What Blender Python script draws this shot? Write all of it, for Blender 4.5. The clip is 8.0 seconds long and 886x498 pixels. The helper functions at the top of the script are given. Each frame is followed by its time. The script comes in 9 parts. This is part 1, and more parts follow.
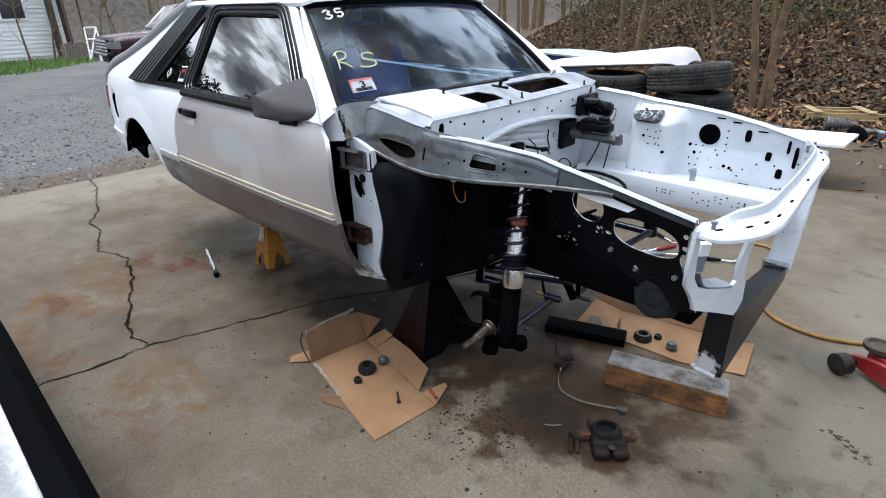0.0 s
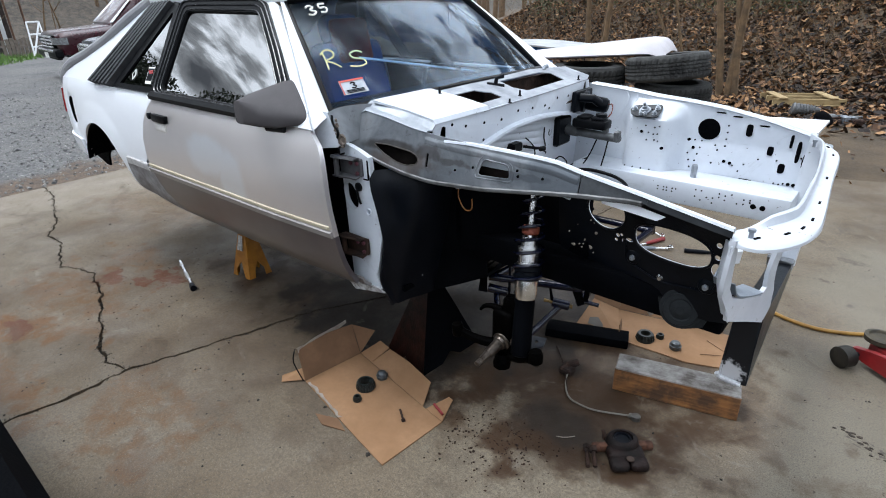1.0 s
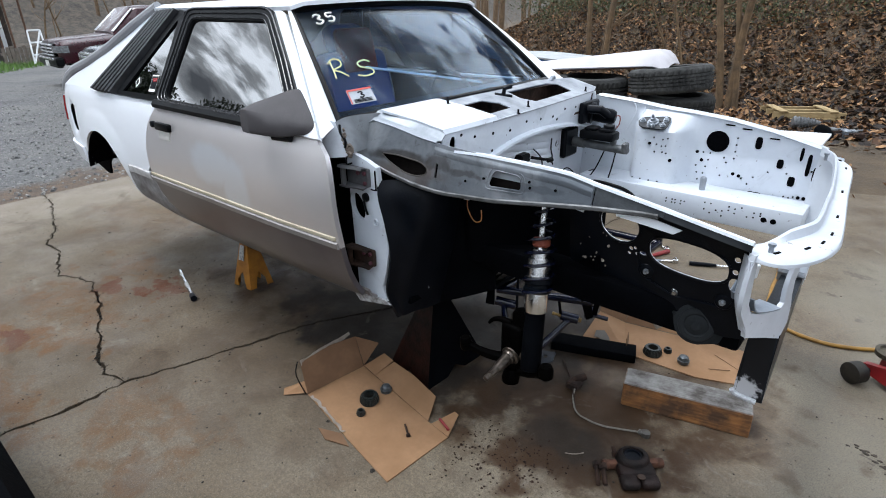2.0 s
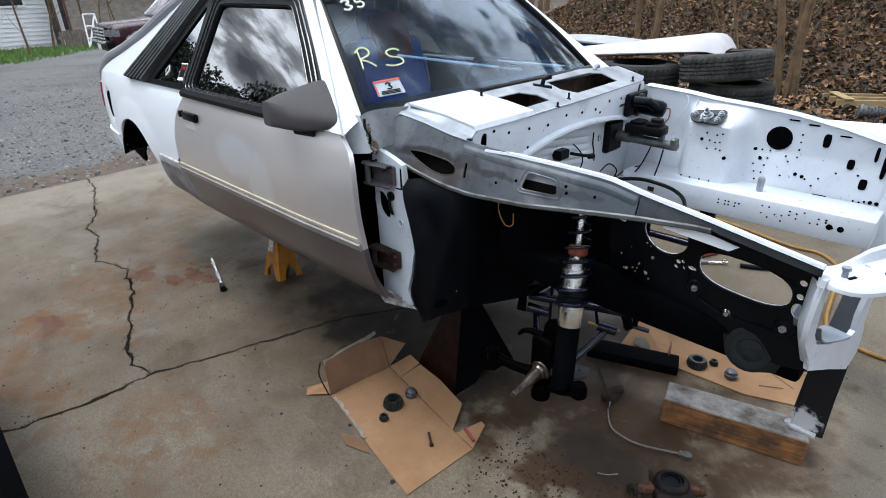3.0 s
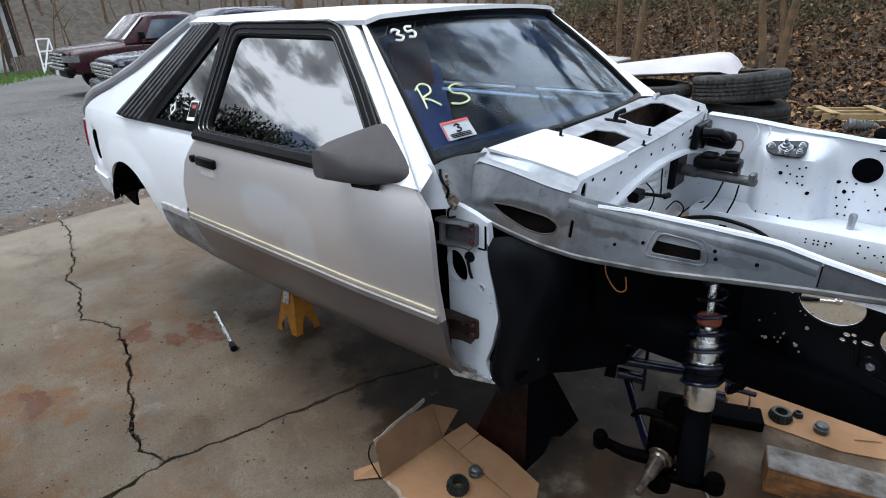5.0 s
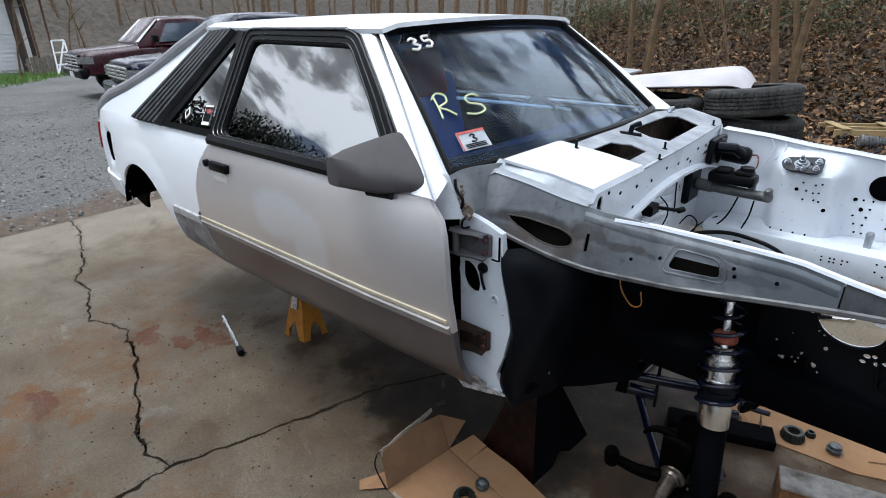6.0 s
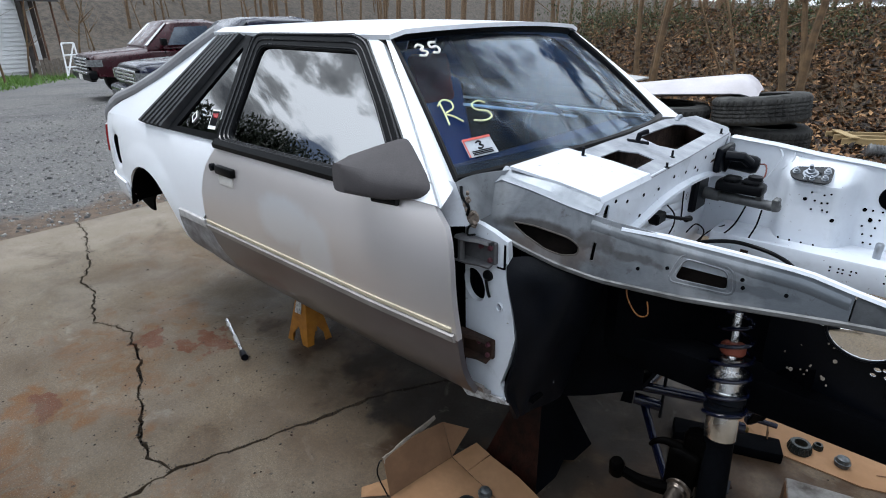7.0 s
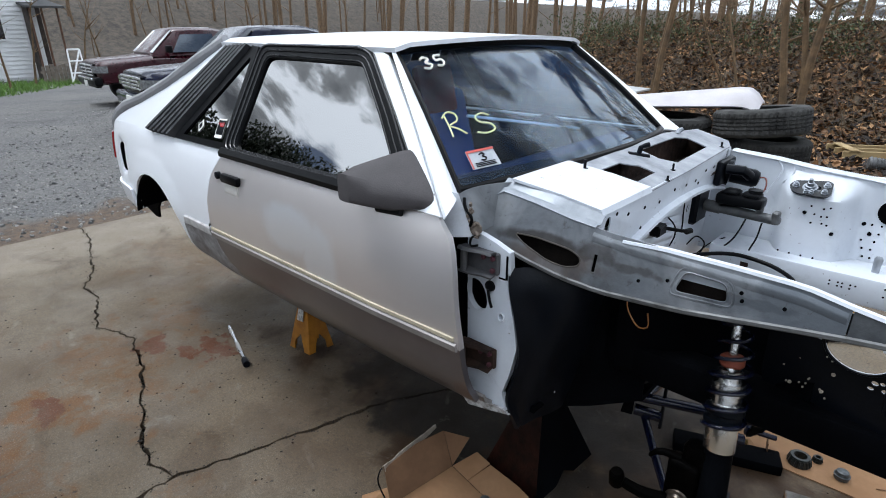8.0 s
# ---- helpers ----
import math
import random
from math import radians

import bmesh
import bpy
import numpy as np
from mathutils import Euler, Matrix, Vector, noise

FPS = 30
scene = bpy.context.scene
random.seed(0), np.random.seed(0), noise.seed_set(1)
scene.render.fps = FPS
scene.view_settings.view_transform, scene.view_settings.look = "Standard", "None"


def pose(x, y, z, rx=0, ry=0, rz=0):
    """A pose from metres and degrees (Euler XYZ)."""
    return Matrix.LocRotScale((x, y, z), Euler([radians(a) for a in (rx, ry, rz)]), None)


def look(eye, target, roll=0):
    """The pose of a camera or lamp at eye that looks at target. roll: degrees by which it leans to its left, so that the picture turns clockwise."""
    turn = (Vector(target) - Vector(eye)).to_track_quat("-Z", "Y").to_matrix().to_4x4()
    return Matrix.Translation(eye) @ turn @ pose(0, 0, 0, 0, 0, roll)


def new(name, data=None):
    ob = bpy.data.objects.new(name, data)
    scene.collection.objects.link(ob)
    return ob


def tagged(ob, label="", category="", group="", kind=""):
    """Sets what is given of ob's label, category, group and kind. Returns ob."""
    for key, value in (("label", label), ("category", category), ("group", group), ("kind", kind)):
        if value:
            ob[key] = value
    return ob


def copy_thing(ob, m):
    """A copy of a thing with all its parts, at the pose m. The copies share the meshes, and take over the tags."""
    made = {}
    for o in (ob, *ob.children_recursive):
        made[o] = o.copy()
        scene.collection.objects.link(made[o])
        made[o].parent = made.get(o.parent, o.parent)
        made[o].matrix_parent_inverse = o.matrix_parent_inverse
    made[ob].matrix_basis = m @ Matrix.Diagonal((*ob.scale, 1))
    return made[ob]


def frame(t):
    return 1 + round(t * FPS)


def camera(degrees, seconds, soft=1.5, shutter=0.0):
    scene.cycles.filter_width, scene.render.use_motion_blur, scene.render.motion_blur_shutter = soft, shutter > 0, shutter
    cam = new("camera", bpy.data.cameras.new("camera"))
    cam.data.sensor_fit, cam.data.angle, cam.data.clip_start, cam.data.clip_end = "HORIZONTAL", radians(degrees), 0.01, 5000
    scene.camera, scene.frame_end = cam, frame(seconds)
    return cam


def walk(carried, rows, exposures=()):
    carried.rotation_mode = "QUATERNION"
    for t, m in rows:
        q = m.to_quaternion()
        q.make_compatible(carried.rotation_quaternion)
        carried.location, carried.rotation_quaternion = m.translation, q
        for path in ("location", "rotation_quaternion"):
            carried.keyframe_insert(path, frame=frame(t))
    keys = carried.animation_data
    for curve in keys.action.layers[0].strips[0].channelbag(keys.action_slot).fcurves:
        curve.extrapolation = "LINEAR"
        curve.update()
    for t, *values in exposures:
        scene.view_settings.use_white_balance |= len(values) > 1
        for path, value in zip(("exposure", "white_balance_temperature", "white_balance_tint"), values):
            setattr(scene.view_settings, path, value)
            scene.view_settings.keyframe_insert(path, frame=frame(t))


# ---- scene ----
cam = camera(77.4, 8.0, soft=1.0)
PATH = [
    (0, (1.092, -2.008, 1.55), (-0.184, -0.7, 0.737), -0.8),
    (0.5, (0.979, -1.998, 1.563), (-0.244, -0.651, 0.734), -1.8),
    (1, (0.897, -1.998, 1.568), (-0.282, -0.621, 0.724), -1.3),
    (1.5, (0.859, -2.007, 1.564), (-0.319, -0.608, 0.754), -0.8),
    (2.8, (0.807, -1.909, 1.559), (-0.429, -0.584, 0.713), -1.2),
    (3, (0.783, -1.869, 1.569), (-0.487, -0.586, 0.709), -1.3),
    (3.5, (0.715, -1.81, 1.58), (-0.58, -0.556, 0.713), -1.2),
    (4, (0.527, -1.826, 1.592), (-0.725, -0.534, 0.718), -1.7),
    (4.5, (0.37, -1.863, 1.597), (-0.83, -0.5, 0.758), -2.5),
    (6, (0.289, -1.88, 1.603), (-0.934, -0.506, 0.817), -0.9),
    (6.5, (0.286, -1.877, 1.606), (-0.948, -0.51, 0.826), -0.6),
    (7, (0.281, -1.874, 1.606), (-0.958, -0.506, 0.836), -0.5),
    (7.5, (0.282, -1.882, 1.615), (-0.962, -0.51, 0.859), -0.2),
    (8, (0.287, -1.889, 1.619), (-0.962, -0.515, 0.876), 0.0),
]
walk(cam, [(t, look(eye, target, roll)) for t, eye, target, roll in PATH], [(0, 0.11), (1.0, 0.05), (3, 0.0), (4.5, -0.08), (8, -0.16)])

# ---- world and light ----
SUN_EL, SUN_AZ = radians(66), radians(245)
world = bpy.data.worlds.new("sky")
scene.world = world
world.use_nodes = True
wn, wl = world.node_tree.nodes, world.node_tree.links
wn.clear()


def wnode(kind, **kw):
    n = wn.new(kind)
    for k, v in kw.items():
        n.inputs[k].default_value = v
    return n


w_out = wn.new("ShaderNodeOutputWorld")
w_bg = wnode("ShaderNodeBackground", Strength=0.61)
w_sky = wn.new("ShaderNodeTexSky")
w_sky.sky_type, w_sky.sun_disc = "NISHITA", False
w_sky.sun_elevation, w_sky.sun_rotation = SUN_EL, SUN_AZ
w_co = wn.new("ShaderNodeTexCoord")
w_sep = wn.new("ShaderNodeSeparateXYZ")
w_max = wn.new("ShaderNodeMath")
w_max.operation = "ADD"
w_max.inputs[1].default_value = 0.12
w_div = wn.new("ShaderNodeVectorMath")
w_div.operation = "DIVIDE"
wl.new(w_co.outputs["Generated"], w_sep.inputs[0])
wl.new(w_sep.outputs[2], w_max.inputs[0])
wl.new(w_co.outputs["Generated"], w_div.inputs[0])
wl.new(w_max.outputs[0], w_div.inputs[1])
w_noise = wnode("ShaderNodeTexNoise", Scale=2.3, Detail=9.0, Roughness=0.56, Distortion=0.3)
w_noise2 = wnode("ShaderNodeTexNoise", Scale=2.1, Detail=10.0, Roughness=0.57, Distortion=0.3)
w_shift = wn.new("ShaderNodeVectorMath")
w_shift.inputs[1].default_value = (3.34, 1.60, 0.0)
wl.new(w_div.outputs[0], w_shift.inputs[0])
wl.new(w_shift.outputs[0], w_noise.inputs["Vector"])
wl.new(w_shift.outputs[0], w_noise2.inputs["Vector"])
w_cover = wn.new("ShaderNodeValToRGB")
w_cover.color_ramp.elements[0].position, w_cover.color_ramp.elements[1].position = 0.35, 0.42
w_shade = wn.new("ShaderNodeValToRGB")
w_shade.color_ramp.elements[0].position, w_shade.color_ramp.elements[1].position = 0.475, 0.61
w_shade.color_ramp.elements[0].color = (4.5, 4.95, 5.55, 1)
w_shade.color_ramp.elements[1].color = (0.42, 0.47, 0.55, 1)
w_mid = w_shade.color_ramp.elements.new(0.525)
w_mid.color = (1.35, 1.48, 1.64, 1)
wl.new(w_noise.outputs["Fac"], w_cover.inputs[0])
wl.new(w_noise2.outputs["Fac"], w_shade.inputs[0])
w_dim = wn.new("ShaderNodeVectorMath")
w_dim.operation = "SCALE"
w_dim.inputs["Scale"].default_value = 0.19
wl.new(w_sky.outputs[0], w_dim.inputs[0])
w_mix = wn.new("ShaderNodeMix")
w_mix.data_type = "RGBA"
wl.new(w_cover.outputs[0], w_mix.inputs["Factor"])
wl.new(w_dim.outputs[0], w_mix.inputs[6])
wl.new(w_shade.outputs[0], w_mix.inputs[7])
# an overcast sky is brighter overhead than near the horizon
w_grad = wn.new("ShaderNodeMapRange")
w_grad.inputs["From Min"].default_value, w_grad.inputs["From Max"].default_value = 0.0, 1.0
w_grad.inputs["To Min"].default_value, w_grad.inputs["To Max"].default_value = 0.50, 1.35
wl.new(w_sep.outputs[2], w_grad.inputs["Value"])
w_over = wn.new("ShaderNodeVectorMath")
w_over.operation = "SCALE"
wl.new(w_mix.outputs[2], w_over.inputs[0])
wl.new(w_grad.outputs[0], w_over.inputs["Scale"])
wl.new(w_over.outputs[0], w_bg.inputs["Color"])
wl.new(w_bg.outputs[0], w_out.inputs[0])

sun_data = bpy.data.lights.new("sun", "SUN")
sun_data.energy, sun_data.angle, sun_data.color = 2.4, radians(18), (0.94, 0.975, 1.0)
sun = new("sun", sun_data)
sun.rotation_euler = (radians(90) - SUN_EL, 0, math.pi - SUN_AZ)

# ---- materials ----


def nodes_of(name):
    m = bpy.data.materials.new(name)
    m.use_nodes = True
    nt = m.node_tree
    return m, nt, nt.nodes, nt.links, nt.nodes["Principled BSDF"]


def noise_fac(nt, scale, detail=4.0, rough=0.55, lo=0.35, hi=0.65, distort=0.0, coords="Object"):
    co = nt.nodes.new("ShaderNodeTexCoord")
    n = nt.nodes.new("ShaderNodeTexNoise")
    n.inputs["Scale"].default_value, n.inputs["Detail"].default_value = scale, detail
    n.inputs["Roughness"].default_value, n.inputs["Distortion"].default_value = rough, distort
    nt.links.new(co.outputs[coords], n.inputs["Vector"])
    r = nt.nodes.new("ShaderNodeMapRange")
    r.inputs["From Min"].default_value, r.inputs["From Max"].default_value = lo, hi
    nt.links.new(n.outputs["Fac"], r.inputs["Value"])
    return r.outputs["Result"]


def mixed(nt, fac, a, b):
    """A colour between a and b (colours or sockets)."""
    n = nt.nodes.new("ShaderNodeMix")
    n.data_type = "RGBA"
    if isinstance(fac, (int, float)):
        n.inputs["Factor"].default_value = fac
    else:
        nt.links.new(fac, n.inputs["Factor"])
    for slot, v in ((6, a), (7, b)):
        if isinstance(v, tuple):
            n.inputs[slot].default_value = (*v, 1) if len(v) == 3 else v
        else:
            nt.links.new(v, n.inputs[slot])
    return n.outputs[2]


def times(nt, a, b):
    n = nt.nodes.new("ShaderNodeMath")
    n.operation, n.use_clamp = "MULTIPLY", True
    for slot, v in ((0, a), (1, b)):
        if isinstance(v, (int, float)):
            n.inputs[slot].default_value = v
        else:
            nt.links.new(v, n.inputs[slot])
    return n.outputs[0]


def bumped(nt, b, height, strength, distance):
    n = nt.nodes.new("ShaderNodeBump")
    n.inputs["Strength"].default_value, n.inputs["Distance"].default_value = strength, distance
    nt.links.new(height, n.inputs["Height"])
    nt.links.new(n.outputs[0], b.inputs["Normal"])


def blob(nt, x, y, z, rx, ry, rz, warp=0.25, wscale=6.0):
    """A soft mask round a place, with a ragged outline."""
    co = nt.nodes.new("ShaderNodeNewGeometry")
    wn_ = nt.nodes.new("ShaderNodeTexNoise")
    wn_.inputs["Scale"].default_value, wn_.inputs["Detail"].default_value = wscale, 4.0
    nt.links.new(co.outputs["Position"], wn_.inputs["Vector"])
    mp = nt.nodes.new("ShaderNodeMapping")
    mp.vector_type = "TEXTURE"
    mp.inputs["Location"].default_value, mp.inputs["Scale"].default_value = (x, y, z), (rx, ry, rz)
    nt.links.new(co.outputs["Position"], mp.inputs["Vector"])
    ln = nt.nodes.new("ShaderNodeVectorMath")
    ln.operation = "LENGTH"
    nt.links.new(mp.outputs[0], ln.inputs[0])
    ad = nt.nodes.new("ShaderNodeMath")
    ad.operation = "MULTIPLY_ADD"
    ad.inputs[1].default_value = -4 * warp
    nt.links.new(wn_.outputs["Fac"], ad.inputs[0])
    a2 = nt.nodes.new("ShaderNodeMath")
    a2.operation = "ADD"
    a2.inputs[1].default_value = 2 * warp
    nt.links.new(a2.outputs[0], ad.inputs[2])
    nt.links.new(ln.outputs["Value"], a2.inputs[0])
    mr = nt.nodes.new("ShaderNodeMapRange")
    mr.interpolation_type = "SMOOTHSTEP"
    mr.inputs["From Min"].default_value, mr.inputs["From Max"].default_value = 1.0, 0.55
    nt.links.new(ad.outputs[0], mr.inputs["Value"])
    return mr.outputs["Result"]


def surface(name, a, b, rough=0.5, metal=0.0, scale=6.0, grain=80.0, bump=0.15, depth=0.002, rough2=None, coat=0.0, spec=None, mottle=0.35):
    """Two colours mixed at a large and a small scale, with fine relief."""
    m, nt, nodes, links, bs = nodes_of(name)
    big, small = noise_fac(nt, scale, 5.0), noise_fac(nt, grain, 3.0)
    col = mixed(nt, big, a, b)
    col = mixed(nt, times(nt, small, mottle), col, tuple(0.75 * v for v in a))
    links.new(col, bs.inputs["Base Color"])
    bs.inputs["Metallic"].default_value = metal
    if coat:
        bs.inputs["Coat Weight"].default_value, bs.inputs["Coat Roughness"].default_value = coat, 0.08
    if spec is not None:
        bs.inputs["Specular IOR Level"].default_value = spec
    r = nodes.new("ShaderNodeMapRange")
    r.inputs["To Min"].default_value, r.inputs["To Max"].default_value = rough, rough2 or min(1.0, rough * 1.3)
    links.new(big, r.inputs["Value"])
    links.new(r.outputs[0], bs.inputs["Roughness"])
    if bump:
        bumped(nt, bs, small, bump, depth)
    return m


WHITE = surface("white_paint", (0.82, 0.85, 0.90), (0.80, 0.83, 0.88), 0.28, scale=2, grain=30, bump=0, coat=0.4, mottle=0.04)
BAYWHITE = surface("sprayed_white", (0.62, 0.66, 0.72), (0.53, 0.57, 0.635), 0.32, scale=3.5, grain=60, bump=0.05, coat=0.25, mottle=0.12)


def dirtied(m, dirt, chips):
    """Grime in ragged patches and small chips over a finish."""
    nt = m.node_tree
    bs = nt.nodes["Principled BSDF"]
    src = bs.inputs["Base Color"].links[0].from_socket
    col = mixed(nt, times(nt, noise_fac(nt, 8, 9.0, 0.72, 0.56, 0.74, 0.6), 0.5), src, dirt)
    col = mixed(nt, times(nt, noise_fac(nt, 48, 3.0, 0.6, 0.69, 0.73), 0.7), col, chips)
    nt.links.new(col, bs.inputs["Base Color"])
    return m


dirtied(BAYWHITE, (0.30, 0.32, 0.35), (0.10, 0.09, 0.085))
SUPPORT = dirtied(surface("scuffed_support_white", (0.54, 0.57, 0.62), (0.45, 0.48, 0.53), 0.4, scale=5, grain=60, bump=0.05, coat=0.1, mottle=0.15), (0.26, 0.27, 0.29), (0.09, 0.08, 0.075))
BLACK = surface("black_undercoat", (0.0012, 0.0014, 0.002), (0.0025, 0.003, 0.004), 0.55, grain=140, bump=0.25, spec=0.015)
SATIN = surface("satin_black", (0.002, 0.003, 0.005), (0.005, 0.006, 0.009), 0.30, grain=120, bump=0.08, spec=0.10)
RUBBER = surface("tyre_rubber", (0.014, 0.014, 0.015), (0.045, 0.045, 0.042), 0.75, scale=5, grain=120, bump=0.3, spec=0.2)
TRIM = surface("black_plastic_trim", (0.003, 0.0034, 0.004), (0.007, 0.0075, 0.009), 0.30, grain=200, bump=0.05, spec=0.08)
GLOSSTRIM = surface("glossy_black_bead", (0.012, 0.013, 0.015), (0.02, 0.021, 0.024), 0.22, bump=0, spec=0.35, coat=0.15)
MIRROR_GREY = surface("faded_grey_plastic", (0.050, 0.046, 0.049), (0.080, 0.074, 0.077), 0.62, scale=9, grain=260, bump=0.12, spec=0.3)
STEEL = surface("bare_steel", (0.40, 0.43, 0.47), (0.14, 0.16, 0.19), 0.38, metal=0.75, scale=7, grain=50, bump=0.1)
CHROME = surface("bright_aluminium", (0.80, 0.80, 0.80), (0.62, 0.62, 0.62), 0.22, metal=1.0, scale=20, grain=90, bump=0.04)
BLUETUBE = surface("hammered_blue_black_tube", (0.002, 0.003, 0.011), (0.004, 0.006, 0.018), 0.10, scale=60, grain=230, bump=0.14, depth=0.002, spec=0.35)
CARD = surface("corrugated_cardboard", (0.265, 0.146, 0.073), (0.215, 0.116, 0.056), 0.85, scale=5, grain=60, bump=0.06)
# darker card for upright walls, folded flaps and creases
CARD_DARK = surface("darker_cardboard", (0.17, 0.092, 0.047), (0.12, 0.064, 0.034), 0.88, scale=8, grain=60, bump=0.08)
PAPERTORN = surface("torn_paper_edge", (0.30, 0.265, 0.23), (0.21, 0.17, 0.135), 0.9, scale=30)
RUST = surface("rusty_iron", (0.040, 0.020, 0.013), (0.014, 0.010, 0.009), 0.75, scale=25, grain=160, bump=0.5, spec=0.25)
YELLOW = surface("yellow_stand_paint", (0.36, 0.145, 0.010), (0.20, 0.075, 0.010), 0.45, scale=14, bump=0.1)
REDPAINT = surface("red_paint", (0.26, 0.012, 0.014), (0.15, 0.008, 0.009), 0.4, scale=9, coat=0.15)
TAIL_RED = surface("red_lens", (0.32, 0.012, 0.014), (0.25, 0.01, 0.012), 0.15, coat=0.6)
HOSE = surface("yellow_air_hose", (0.30, 0.155, 0.022), (0.20, 0.10, 0.018), 0.5, scale=12)
GREASE = surface("greasy_bearing_steel", (0.010, 0.014, 0.014), (0.030, 0.037, 0.037), 0.3, metal=0.4, scale=60, grain=200, bump=0.3)
INTERIOR = surface("dark_interior", (0.028, 0.095, 0.33), (0.034, 0.11, 0.37), 0.7, grain=150, spec=0.2)
BARK = surface("bark", (0.20, 0.13, 0.075), (0.11, 0.075, 0.05), 0.9, scale=12, grain=70, bump=0.6, depth=0.01)
SAPLING = surface("pale_bark", (0.17, 0.105, 0.052), (0.075, 0.052, 0.033), 0.85, scale=8, grain=60, bump=0.4, depth=0.006)
CREAM = surface("cream_pinstripe", (0.52, 0.46, 0.34), (0.42, 0.37, 0.27), 0.45)


def glass_material(name, tint, gloss=1.0, rough=0.01, ior=1.5):
    """A thin tinted pane: clear through, mirror-like at a glance."""
    m, nt, nodes, links, bs = nodes_of(name)
    nodes.remove(bs)
    tr, gl, mx, fr = (nodes.new("ShaderNode" + k) for k in ("BsdfTransparent", "BsdfGlossy", "MixShader", "Fresnel"))
    tr.inputs["Color"].default_value = (*tint, 1)
    gl.inputs["Color"].default_value, gl.inputs["Roughness"].default_value = (gloss, gloss, gloss, 1), rough
    fr.inputs["IOR"].default_value = ior
    links.new(fr.outputs[0], mx.inputs[0])
    links.new(tr.outputs[0], mx.inputs[1])
    links.new(gl.outputs[0], mx.inputs[2])
    links.new(mx.outputs[0], nodes["Material Output"].inputs[0])
    return m


SIDE_GLASS = glass_material("tinted_side_glass", (0.07, 0.08, 0.095), 1.0, 0.008, 3.0)


def screen_material():
    """A clear laminated pane whose gloss grows towards grazing views."""
    m, nt, nodes, links, bs = nodes_of("windscreen_glass")
    nodes.remove(bs)
    tr, gl, mx, lw, pw, ad = (nodes.new("ShaderNode" + k) for k in ("BsdfTransparent", "BsdfGlossy", "MixShader", "LayerWeight", "Math", "Math"))
    tr.inputs["Color"].default_value = (0.72, 0.86, 0.98, 1)
    gl.inputs["Color"].default_value, gl.inputs["Roughness"].default_value = (1, 1, 1, 1), 0.01
    lw.inputs["Blend"].default_value = 0.5
    pw.operation, ad.operation = "POWER", "MULTIPLY_ADD"
    pw.inputs[1].default_value, ad.inputs[1].default_value, ad.inputs[2].default_value = 3.7, 0.36, 0.025
    links.new(lw.outputs["Facing"], pw.inputs[0])
    links.new(pw.outputs[0], ad.inputs[0])
    links.new(ad.outputs[0], mx.inputs[0])
    links.new(tr.outputs[0], mx.inputs[1])
    links.new(gl.outputs[0], mx.inputs[2])
    links.new(mx.outputs[0], nodes["Material Output"].inputs[0])
    return m


SCREEN_GLASS = screen_material()

# ---- building helpers ----


def finish(name, bm, mat, sharp=35, smooth=True):
    bmesh.ops.recalc_face_normals(bm, faces=bm.faces)
    me = bpy.data.meshes.new(name)
    bm.to_mesh(me)
    bm.free()
    me.materials.append(mat)
    if smooth:
        me.polygons.foreach_set("use_smooth", [True] * len(me.polygons))
        me.set_sharp_from_angle(angle=radians(sharp))
    return new(name, me)


def thing(name, place, label, category, group=""):
    e = new(name)
    e.location = place
    e.empty_display_size = 0.05
    return tagged(e, label, category, group)


def part(name, bm, mat, parent, label="", sharp=35):
    """One mesh under a thing or a part; its points are given in the world."""
    ob = finish(name, bm, mat, sharp)
    at = Vector()
    up = parent
    while up:
        at += Vector(up.location)
        up = up.parent
    ob.parent = parent
    ob.location = -at if at.length else (0, 0, 0)
    if label:
        ob["label"] = label
    return ob


def mesh_thing(name, bm, mat, label, category, group="", sharp=35):
    return tagged(finish(name, bm, mat, sharp), label, category, group)


def structure(name, bm, mat, label="", sharp=35):
    return tagged(finish(name, bm, mat, sharp), label, "", "", "structure")


def box(bm, lo, hi, bevel=0.0, m=None, seg=1):
    vs = [bm.verts.new((x, y, z)) for x in (lo[0], hi[0]) for y in (lo[1], hi[1]) for z in (lo[2], hi[2])]
    fs = [bm.faces.new([vs[i] for i in q]) for q in ((0, 1, 3, 2), (4, 6, 7, 5), (0, 4, 5, 1), (2, 3, 7, 6), (0, 2, 6, 4), (1, 5, 7, 3))]
    if bevel:
        es = list({e for f in fs for e in f.edges})
        r = bmesh.ops.bevel(bm, geom=es, offset=bevel, segments=seg, affect="EDGES", profile=0.5)
        vs = list({v for f in r["faces"] for v in f.verts} | {v for v in vs if v.is_valid})
    if m is not None:
        bmesh.ops.transform(bm, matrix=m, verts=vs)
    return bm


def ring(bm, centre, u, v, r, n, squash=1.0):
    return [bm.verts.new(centre + (u * math.cos(2 * math.pi * k / n) + v * squash * math.sin(2 * math.pi * k / n)) * r) for k in range(n)]


def bridge(bm, a, b):
    n = len(a)
    for k in range(n):
        bm.faces.new((a[k], a[(k + 1) % n], b[(k + 1) % n], b[k]))


def tube(bm, pts, r, n=10, caps=True, radii=None):
    """A round bar along a line of points."""
    pts = [Vector(p) for p in pts]
    last, first, u = None, None, None
    for i, p in enumerate(pts):
        d = (pts[min(i + 1, len(pts) - 1)] - pts[max(i - 1, 0)]).normalized()
        if u is None:
            u = d.orthogonal().normalized()
        u = (u - d * u.dot(d)).normalized()
        now = ring(bm, p, u, d.cross(u), radii[i] if radii else r, n)
        if last:
            bridge(bm, last, now)
        else:
            first = now
        last = now
    if caps:
        bm.faces.new(first[::-1])
        bm.faces.new(last)
    return bm


